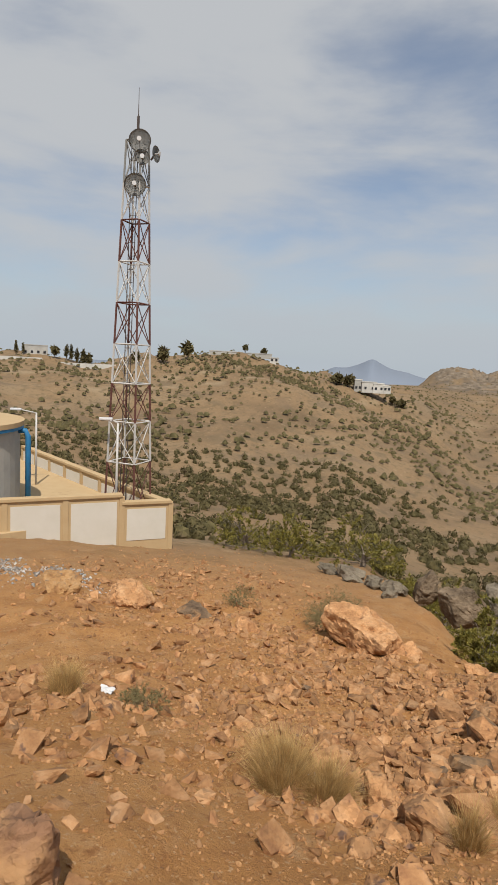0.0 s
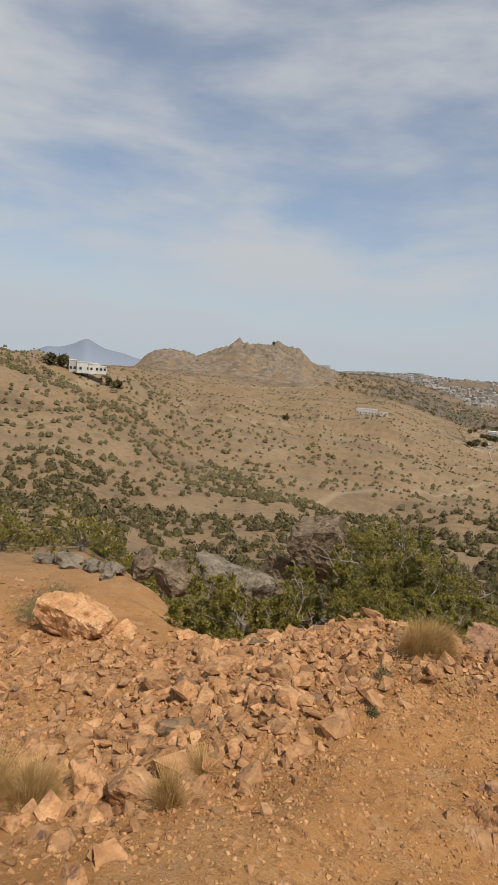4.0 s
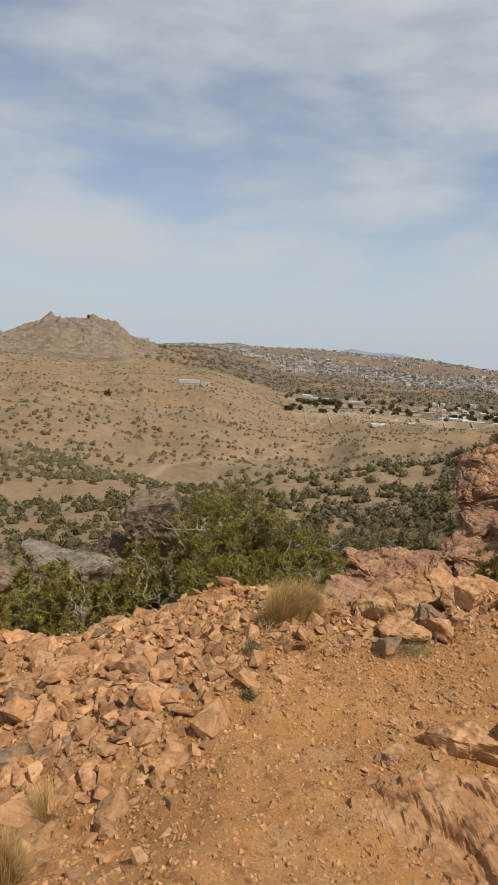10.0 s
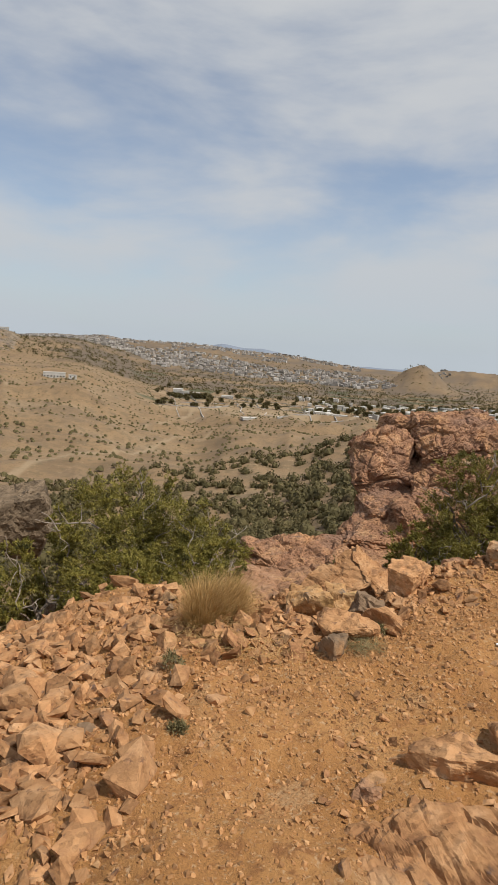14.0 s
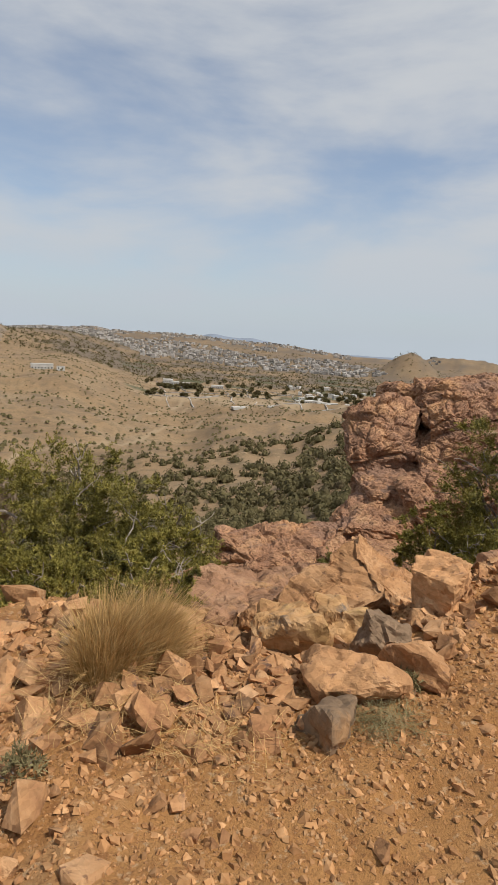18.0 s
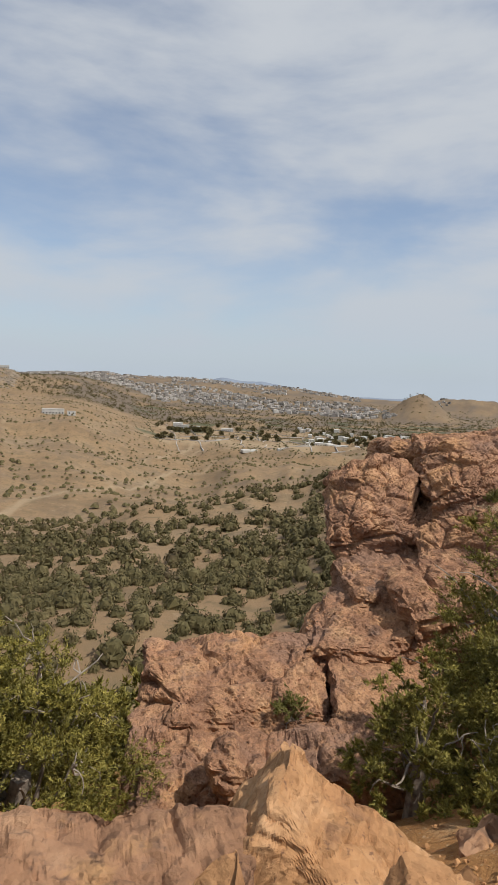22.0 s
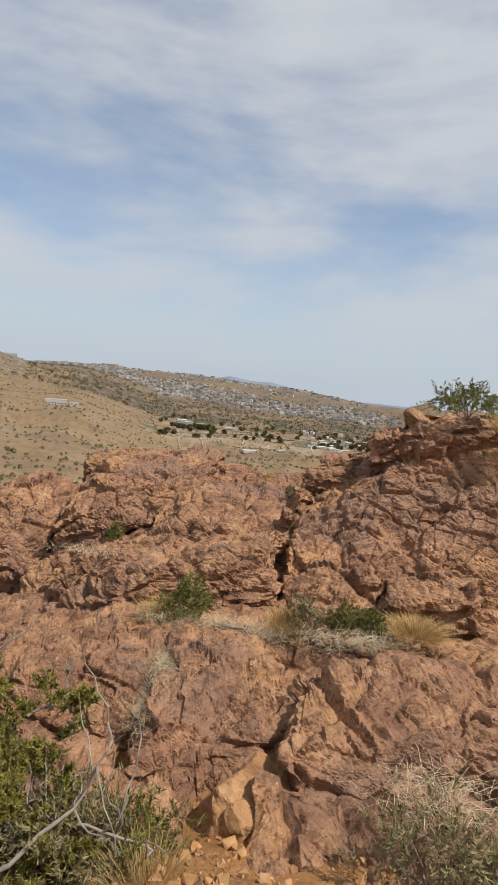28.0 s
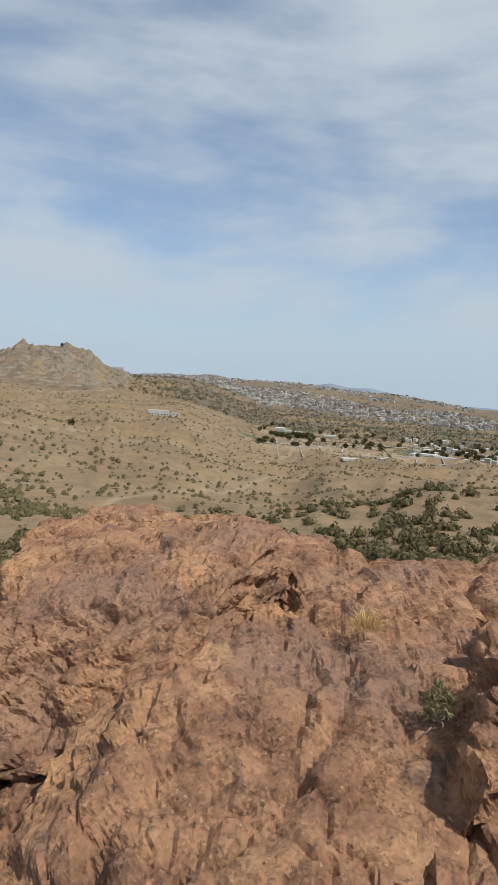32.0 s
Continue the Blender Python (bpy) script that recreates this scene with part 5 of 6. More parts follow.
dead_branch([(3.6, 7.8, -1.9), (3.75, 7.75, -1.6), (3.62, 7.9, -1.3), (3.8, 8.0, -1.1)], 0.013, 6, 6, "bleached dead branch caught in the juniper")
dead_branch([(3.3, 7.35, -2.2), (3.45, 7.3, -1.9), (3.4, 7.4, -1.7)], 0.012, 7, 4, "bleached dead branch caught in the juniper")
dead_branch([(4.0, 7.5, -2.0), (4.3, 7.3, -1.85), (4.6, 7.1, -1.9)], 0.02, 8, 4)
dead_branch([(5.95, 10.7, -1.83), (6.2, 10.55, -1.8), (6.3, 10.4, -1.82)], 0.016, 9, 0, "grey stick on the ledge")


# ---- scrub over the hillsides ----
def scrub():
    rng = np.random.default_rng(8)
    n = 125000
    a = rng.uniform(-40, 92, n)
    r = 22 * (1150 / 22) ** np.sqrt(rng.random(n))
    x, y = -np.sin(np.radians(a)) * r, np.cos(np.radians(a)) * r
    p = np.stack([x, y, 0 * x], 1)
    patch = fractal(p / 38, 3, 0.55, 80)
    band = np.zeros(n)
    for line, width in ((((62, 330), (55, 320), (46, 285), (38, 235), (30, 185), (22, 150)), 26), (((88, 190), (74, 160), (60, 140), (46, 125), (30, 120)), 42), (((30, 130), (18, 150), (8, 165), (0, 160)), 24)):
        band = np.maximum(band, track_line(a, r, line, width))
    right = smoothstep(22, 12, a)
    spur = smoothstep(31, 20, a) * (1 - smoothstep(118, 140, r))
    want = 0.017 + 0.016 * patch + (0.016 + 0.012 * patch) * smoothstep(26, 40, a)
    want = want + 0.15 * band * (0.7 + 0.6 * patch) * (1 - 0.8 * right)
    want = want + (0.16 + 0.20 * patch) * smoothstep(150, 90, r) * (1 - right) + (0.30 + 0.30 * patch) * spur + 0.5 * smoothstep(85, 50, r) * smoothstep(40, 24, a)
    want = want + 0.10 * smoothstep(200, 90, r) * smoothstep(40, 60, a) + 0.03 * right * smoothstep(120, 150, r) * smoothstep(230, 160, r)
    want = np.where(r > 360, (0.014 + 0.012 * patch) * np.where(r > 650, 0.5, 1.0), want)
    # samples thin out with distance: area stands for each one
    area = np.radians(132) * np.log(1150 / 22) * r * r / (2 * np.maximum(np.sqrt(np.log(r / 22) / np.log(1150 / 22)), 0.05) * n)
    keep = rng.random(n) < np.clip(want, 0, 1) * area
    keep &= ~((x < -22) & (r < 52) & (a > 60)) & (np.hypot(x + 4, y) > 21) & ~((x > 1) & (r < 24))
    x, y, r, a = x[keep], y[keep], r[keep], a[keep]
    z = land(x, y)
    for name, pick, tris, thin, core in (("near_scrub", r < 70, 170, 0.15, 0.7), ("middle_scrub", (r >= 70) & (r < 170), 56, 0.24, 0.6), ("far_scrub", r >= 170, 2, 0.3, 1.0)):
        k = int(pick.sum())
        shapes = []
        for s in range(8):
            # body: a lumpy dome
            ring = np.array([[math.cos(w * 1.0472 + 0.5 * row) * wide, math.sin(w * 1.0472 + 0.5 * row) * wide, up] for row, (wide, up) in enumerate(((0.55, -0.15), (0.78, 0.28), (0.5, 0.68))) for w in range(6)] + [[0, 0, 0.85]])
            ring = ring * (core * (1 + 0.28 * rng.uniform(-1, 1, (19, 3))))
            body = [ring[[a0, a1, a2]] for row in ((6,) if tris == 2 else (0, 6)) for w in range(6) for a0, a1, a2 in ((row + w, row + (w + 1) % 6, row + 6 + w), (row + (w + 1) % 6, row + 6 + (w + 1) % 6, row + 6 + w))] + [ring[[12 + w, 12 + (w + 1) % 6, 18]] for w in range(6)]
            q = rng.normal(size=(tris, 3))
            q /= np.linalg.norm(q, axis=1)[:, None]
            q[:, 2] = np.abs(q[:, 2])
            edge = 0.7 + 0.4 * value_noise(q * 2.1 + 9 * s, 90 + s)
            c = q * (rng.random((tris, 1)) ** 0.22) * edge[:, None]
            face = q + rng.normal(size=(tris, 3)) * 0.35
            d1 = np.cross(face, rng.normal(size=(tris, 3)))
            d1 /= np.linalg.norm(d1, axis=1)[:, None]
            d2 = np.cross(d1, face)
            d2 /= np.linalg.norm(d2, axis=1)[:, None]
            leaves = np.stack([c - d1 * thin, c + d1 * thin * 0.8 + d2 * thin * 0.3, c + d2 * thin], 1)
            shapes.append(np.concatenate([leaves, np.array(body)]))
        shapes = np.array(shapes)
        size = rng.uniform(0.6, 1.45, k) * np.where(rng.random(k) < 0.15, 1.4, 1.0) * np.where(r[pick] < 70, 1.0, 1.15)
        v = shapes[rng.integers(0, 8, k)] * (size[:, None, None, None] * np.array([0.9, 0.9, 1.15]))
        w = rng.uniform(0, 6.283, k)
        cw, sw = np.cos(w)[:, None, None], np.sin(w)[:, None, None]
        v = np.stack([v[..., 0] * cw - v[..., 1] * sw, v[..., 0] * sw + v[..., 1] * cw, v[..., 2]], -1)
        v = v + np.stack([x[pick], y[pick], z[pick]], 1)[:, None, None]
        v = v.reshape(-1, 3)
        tagged(new(name, fast_mesh(name, v, np.arange(len(v)).reshape(-1, 3), M_SCRUB)), "olive-green scrub dotted over the hillsides", "scrub", kind="stuff")


scrub()


def straw(x, y, z, spread, blades, seed, label="pale flattened straw in a rock crack", material=None):
    """Loose dry stalks lying about, a few sticking up."""
    rng = np.random.default_rng(seed)
    n = blades
    a = rng.uniform(0, 6.283, n)
    foot = np.stack([rng.normal(0, spread[0] * 0.5, n), rng.normal(0, spread[1] * 0.5, n), rng.uniform(-0.02, 0.05, n)], 1)
    way = np.stack([np.cos(a), np.sin(a), rng.uniform(0.0, 0.5, n) ** 1.5], 1) * rng.uniform(0.06, 0.22, n)[:, None]
    side = np.stack([-np.sin(a), np.cos(a), 0.3 + 0 * a], 1) * rng.uniform(0.0006, 0.0013, n)[:, None]
    bow = np.stack([0 * a, 0 * a, rng.uniform(0.0, 0.03, n)], 1)
    v = np.stack([foot - side, foot + side, foot + way * 0.5 + bow + side, foot + way * 0.5 + bow - side, foot + way], 1).reshape(-1, 3)
    k = 5 * np.arange(n)[:, None]
    faces = np.concatenate([k + np.array([[0, 1, 2]]), k + np.array([[0, 2, 3]]), k + np.array([[3, 2, 4]])])
    ob = new("straw", fast_mesh("straw", v, faces, material or M_HAY))
    ob.matrix_basis = pose(x, y, land_z(x, y) if z is None else z)
    return tagged(ob, label, "grass", kind="stuff")


for k, (x, y, z, sx, sy) in enumerate(((5.55, 10.72, -1.86, 0.3, 0.15), (5.95, 10.66, -1.84, 0.35, 0.14), (6.4, 10.58, -1.82, 0.3, 0.16), (6.85, 10.42, -1.74, 0.3, 0.2), (5.62, 10.1, -1.95, 0.1, 0.3), (5.62, 9.75, -2.08, 0.1, 0.3), (7.15, 10.25, -1.66, 0.3, 0.16), (4.35, 12.2, -1.85, 0.5, 0.15))):
    straw(x, y, z, (sx, sy), 380, 200 + k)
straw(-0.35, 4.05, None, (0.45, 0.25), 500, 210, "dry stalks lying round the grass tuft", M_STRAW)
straw(0.15, 3.8, None, (0.5, 0.25), 260, 211, "dry stalks lying among stones", M_STRAW)
straw(0.95, 3.95, None, (0.2, 0.15), 500, 212, "thin green stalks between the stones", M_SAGE)
straw(-2.6, -0.1, None, (0.7, 0.4), 600, 213, "dry stalks lying round the grass tuft", M_STRAW)
small_bush(7.25, 8.35, -1.95, 0.34, 0.42, 2600, 33, M_SAGE, "pale yellow-green dry scrub at the ledge foot")
small_bush(7.7, 8.0, -1.9, 0.36, 0.42, 2600, 34, M_SAGE, "pale yellow-green dry scrub at the ledge foot")
straw(7.3, 8.7, -1.74, (0.35, 0.25), 500, 214, "pale dry stalks on the ledge")


# ---- boulders and stones ----
def boulder(x, y, z, size, turn=(0, 0, 0), material=None, label="angular orange-brown boulder lying on the slope", res=0.03, jag=0.065, cuts=11, seed=None, cell=0.34, category="boulder"):
    """z is the height of the middle of the block."""
    seed = int(abs(x * 97 + y * 53)) + 3 if seed is None else seed
    me = block_mesh("boulder", size, max(10, min(22, int(max(size) / res))), seed, material or M_STONE, planes=cuts + 3, jag=jag * max(size) ** 0.5, cell=cell * max(size) ** 0.5)
    ob = new("boulder", me)
    ob.matrix_basis = pose(x, y, z, *turn)
    return tagged(ob, label, category)


# the heap of boulders where the path climbs over the rim
boulder(0.56, 4.78, -2.10, (0.55, 0.48, 0.60), (12, 10, -20), M_YELLOW, "yellow-stained block sunk in rubble", seed=21)
boulder(0.92, 5.25, -2.24, (0.46, 0.38, 0.48), (0, 14, 24), M_YELLOW, "yellow-grey lichen-covered block in the heap", seed=23)
boulder(1.12, 4.85, -2.12, (0.42, 0.36, 0.40), (14, 0, 10), M_GREYSTONE, "dark grey block in the heap", seed=25)
boulder(1.66, 5.45, -2.03, (0.55, 0.50, 0.55), (0, -12, 40), M_STONE, "upright orange block in the heap", seed=27)
boulder(0.82, 4.25, -2.02, (0.50, 0.42, 0.36), (8, -6, 14), M_STONE, "flat orange rock on the path edge", seed=29)
boulder(1.17, 4.40, -2.00, (0.36, 0.30, 0.30), (0, 10, -10), M_STONE, "small flat orange rock in the heap", seed=31)
boulder(0.72, 3.92, -2.12, (0.26, 0.25, 0.44), (12, 8, 30), M_GREYSTONE, "dark upright stone on the path", seed=33)
boulder(0.98, 4.28, -2.07, (0.26, 0.22, 0.24), (0, 20, 0), M_GREYSTONE, "small dark stone in the heap", seed=35)
boulder(1.40, 3.22, -2.12, (0.52, 0.30, 0.24), (0, 4, -16), M_STONE, "half-buried orange stone on the path", seed=37)
boulder(0.00, 3.45, -2.26, (0.22, 0.20, 0.22), (10, 0, 40), M_STONE, "small block on the path", seed=39)
boulder(-0.48, 3.00, -2.46, (0.46, 0.30, 0.14), (4, 8, 20), M_STONE, "flat stone set in the path", seed=41)
boulder(1.80, 6.0, -2.15, (0.45, 0.40, 0.36), (0, 8, 12), M_STONE, "orange block at the rim", seed=43)
boulder(2.75, 5.75, -1.75, (0.5, 0.42, 0.36), (10, 0, 50), M_GREYSTONE, "grey-brown block at the rim", seed=45)


def wedge(at, size, turn, material, label, seed, cuts=(), res=0.016, relief=0.75, category="boulder"):
    """A large broken boulder with flat faces and worn edges."""
    ob = new("boulder", crag_mesh("boulder", at, size, turn, res, seed, material, cuts, 40, relief, 4))
    ob.matrix_basis = pose(*at)
    return tagged(ob, label, category)


wedge((1.64, 6.98, -2.93), (1.32, 0.92, 0.84), (8, 30, -10), M_STONE, "large pointed pale orange boulder leaning on the heap", 11, relief=0.5)
wedge((0.34, 6.48, -2.83), (1.72, 1.15, 0.62), (-2, -3, 6), M_REDSTONE, "broad brown slab with an overhanging edge", 14, [((0.0, -0.5, -0.87), (0.0, 5.97, -2.64)), ((-0.5, -0.3, 0.8), (-0.35, 6.1, -2.44))], relief=0.6)
wedge((0.9, 5.74, -2.31), (0.85, 0.62, 0.5), (20, -20, 22), M_STONE, "split tilted block beside the slab", 16, [((-0.3, -0.6, -0.74), (0.55, 5.52, -2.38))], relief=0.6)
# small stones jammed under the slab
for k, (x, y, z, sx, sy, sz) in enumerate(((-0.30, 5.5, -2.38, 0.26, 0.2, 0.18), (-0.14, 5.36, -2.36, 0.2, 0.18, 0.15), (0.07, 5.5, -2.38, 0.27, 0.2, 0.2), (0.31, 5.5, -2.38, 0.22, 0.2, 0.2), (0.45, 5.36, -2.34, 0.2, 0.18, 0.18), (0.6, 5.4, -2.34, 0.17, 0.16, 0.18), (-0.6, 5.3, -2.37, 0.42, 0.32, 0.18), (0.15, 5.2, -2.37, 0.2, 0.16, 0.14), (-0.4, 5.75, -2.52, 0.24, 0.2, 0.2), (0.25, 5.72, -2.52, 0.3, 0.2, 0.2))):
    boulder(x, y, z, (sx, sy, sz), (8 * (k % 3), 10 - 7 * (k % 4), 37 * k), M_REDSTONE if k in (0, 2, 6) else M_STONE, "small broken stone jammed under the slab", seed=141 + 2 * k)
# along the rubble bank
boulder(-0.42, 5.32, -2.46, (0.40, 0.34, 0.28), (6, 8, 30), seed=51)
boulder(-1.56, 3.50, -2.72, (0.40, 0.34, 0.34), (10, 20, 10), seed=53)
boulder(-1.88, 3.28, -2.86, (0.52, 0.36, 0.32), (0, -12, 30), seed=55)
boulder(-2.30, 2.55, -2.95, (0.60, 0.46, 0.36), (8, 14, -20), M_STONE, "lichen-grey rock on the rubble bank", seed=57)
boulder(-1.57, 2.10, -2.86, (0.46, 0.40, 0.30), (0, 10, 10), M_GREYSTONE, "dark hollow-sided rock on the rubble bank", seed=59)
boulder(-3.20, 5.62, -3.34, (0.60, 0.42, 0.36), (0, -4, 16), seed=61)
boulder(-3.95, 4.90, -3.52, (0.46, 0.44, 0.50), (10, 16, 20), M_STONE, "upright orange rock on the bank", seed=63)
boulder(-1.85, 0.85, -2.44, (0.56, 0.50, 0.62), (14, 8, 20), M_STONE, "large upright angular rock in rubble", seed=65)
boulder(-2.25, 0.75, -2.55, (0.42, 0.36, 0.40), (0, 16, -20), seed=67)
boulder(-1.45, 1.15, -2.50, (0.55, 0.40, 0.34), (0, -16, 40), seed=69)
boulder(-1.75, 0.35, -2.34, (0.34, 0.26, 0.30), (20, 0, 10), seed=71)
boulder(-2.55, 0.25, -2.50, (0.36, 0.30, 0.26), (0, 8, 60), seed=73)
boulder(-7.95, 5.9, -4.55, (1.8, 1.2, 1.3), (4, 6, 12), M_STONE, "big orange boulder on the terrace edge", seed=75, res=0.05)
boulder(-7.0, 6.2, -4.75, (0.8, 0.6, 0.7), (10, -8, 30), M_STONE, "orange block beside the big boulder", seed=77)
boulder(-6.2, 5.6, -4.65, (0.85, 0.6, 0.75), (0, 14, -20), seed=79)
boulder(-5.82, 7.15, -4.9, (0.75, 0.70, 0.75), (8, -10, 30), M_STONE, "upright orange boulder at the rim", seed=81)
boulder(-9.4, 3.9, -4.75, (0.8, 0.6, 0.55), (0, 10, 0), seed=83)
boulder(-12.1, 2.05, -4.72, (1.3, 0.9, 0.85), (0, 8, 30), M_STONE, "orange rock on the terrace", seed=85, res=0.05)
boulder(-13.6, 0.9, -4.85, (1.3, 1.0, 1.0), (10, 0, 0), M_YELLOW, "yellowish rock on the terrace", seed=87, res=0.05)
boulder(-11.0, 3.4, -4.9, (1.3, 0.8, 0.4), (0, 4, 10), M_GREYSTONE, "low grey rock on the terrace", seed=89, res=0.05)
boulder(-10.2, 4.1, -4.95, (0.7, 0.5, 0.4), (0, 12, 40), M_GREYSTONE, "dark grey rock on the terrace", seed=91)
boulder(-12.4, 13.0, -6.3, (1.1, 0.9, 1.2), (0, 8, 0), M_DARKROCK, "dark grey boulder at the rim", seed=93, res=0.06)
boulder(-11.0, 13.2, -6.4, (1.9, 1.4, 1.5), (0, -4, 30), M_DARKROCK, "dark weathered boulder at the rim", seed=95, res=0.06)
boulder(-9.6, 14.6, -6.75, (3.2, 2.0, 1.6), (0, 3, 10), M_GREYROCK, "long low grey boulder below the rim", seed=97, res=0.08)
boulder(-17.9, 15.2, -8.9, (0.9, 0.7, 0.5), (0, 4, 10), M_GREYROCK, "pale stone at the track edge", seed=99, res=0.06)
boulder(-19.6, 15.0, -8.9, (1.4, 0.9, 0.7), (0, 4, 30), M_GREYROCK, "pale stone at the track edge", seed=101, res=0.06)
boulder(-21.3, 14.5, -8.9, (1.2, 0.8, 0.6), (0, 4, 0), M_GREYROCK, "pale stone at the track edge", seed=103, res=0.06)
boulder(-10.9, 24.4, -8.0, (2.9, 2.4, 4.2), (6, -8, 20), M_DARKROCK, "tall dark boulder on the slope below", seed=105, res=0.09, jag=0.12, cell=0.6, cuts=6)
boulder(-12.7, 23.6, -10.2, (1.6, 1.6, 3.0), (0, 14, 0), M_DARKROCK, "dark boulder leaning beside a taller one", seed=107, res=0.09, jag=0.1, cell=0.5)
boulder(-1.72, -2.35, -1.32, (0.5, 0.6, 0.6), (0, -10, 20), M_REDSTONE, "brown rock at the start of the path", seed=109)
# bedrock breaking through the path
wedge((1.62, 1.60, -2.45), (2.5, 1.55, 0.95), (8, -9, 14), M_RUBBLE, "orange bedrock hump breaking through the path", 111, [((-0.45, -0.1, 0.88), (0.85, 1.7, -2.02)), ((-0.1, 0.6, 0.8), (1.3, 2.25, -2.0))], 0.014, 0.9, "bedrock")
boulder(1.30, 2.56, -2.10, (0.85, 0.34, 0.46), (4, -10, -14), M_STONE, "thin orange bedrock rib across the path", seed=113, category="bedrock")
boulder(0.78, 2.36, -2.16, (0.30, 0.2, 0.22), (0, 12, 20), M_REDSTONE, "dark stone beside the bedrock rib", seed=117)
boulder(1.95, 2.72, -2.06, (0.9, 0.4, 0.42), (0, 8, -10), M_STONE, "broken grey bedrock rib across the path", seed=115, category="bedrock")
# under the tree and by the ledges
boulder(2.70, 7.0, -2.42, (0.55, 0.45, 0.42), (8, 12, 20), M_REDSTONE, "red-brown rock under the tree", seed=131)
boulder(3.05, 6.95, -2.36, (0.45, 0.40, 0.38), (0, 16, 60), M_REDSTONE, "red-brown rock under the tree", seed=133)
boulder(3.40, 6.85, -2.22, (0.42, 0.36, 0.34), (12, 0, 10), M_REDSTONE, "red-brown rock under the tree", seed=135)
boulder(2.35, 6.95, -2.62, (0.40, 0.36, 0.40), (12, 8, 40), M_REDSTONE, "red-brown rock beside the pointed boulder", seed=137)
boulder(6.42, 8.98, -2.18, (0.62, 0.50, 0.42), (8, 10, 30), M_STONE, "pale orange boulder below the ledge", seed=121)
boulder(6.75, 8.55, -2.28, (0.36, 0.32, 0.30), (0, 18, 10), seed=123)
boulder(2.95, 7.45, -2.75, (0.45, 0.36, 0.34), (0, 10, 0), M_REDSTONE, "red-brown rock under the tree", seed=125)
boulder(3.6, 7.25, -2.35, (0.5, 0.4, 0.36), (14, 0, 30), M_REDSTONE, "red-brown rock under the tree", seed=127)
boulder(4.55, 7.35, -1.98, (0.42, 0.30, 0.22), (0, 6, 20), seed=129)


BLOCKS = [shard_mesh("stone", 560 + k, M_GREYSTONE if k == 5 else M_STONE, 26) for k in range(16)]
STONES = [shard_mesh("stone", 500 + k, M_GREYSTONE if k == 5 else M_STONE) for k in range(16)]


def clear_of_path(x, y):
    """Distance of a spot from the worn path."""
    best = 9.0
    for (ax, ay), (bx, by) in zip(PATHWAY, PATHWAY[1:]):
        t = min(1, max(0, ((x - ax) * (bx - ax) + (y - ay) * (by - ay)) / ((bx - ax) ** 2 + (by - ay) ** 2)))
        best = min(best, math.hypot(x - ax - t * (bx - ax), y - ay - t * (by - ay)))
    return best


PATHWAY = [(1.1, -4.5), (1.1, -2.5), (0.3, -1.2), (0.2, 0.5), (0.2, 2.6), (0.6, 3.6), (1.6, 4.3), (3.2, 4.9), (5.2, 5.6), (6.5, 6.4), (6.45, 8.5)]


def scatter(count, spots, low, high, group, label, seed):
    """Single stones strewn round spots."""
    rng = random.Random(seed)
    made = 0
    while made < count:
        cx, cy, rx, ry = rng.choice(spots)
        x, y = cx + rx * rng.gauss(0, 0.5), cy + ry * rng.gauss(0, 0.5)
        s = low * (high / low) ** (rng.random() ** 2.4)
        if clear_of_path(x, y) < 0.35 + s:
            continue
        made += 1
        ob = new("stone", BLOCKS[rng.randrange(16)])
        ob.matrix_basis = pose(x, y, land_z(x, y) + s * rng.uniform(0.02, 0.22), rng.uniform(-40, 40), rng.uniform(-40, 40), rng.uniform(0, 360)) @ Matrix.Diagonal((s, s, s, 1))
        tagged(ob, label, "stone", group)


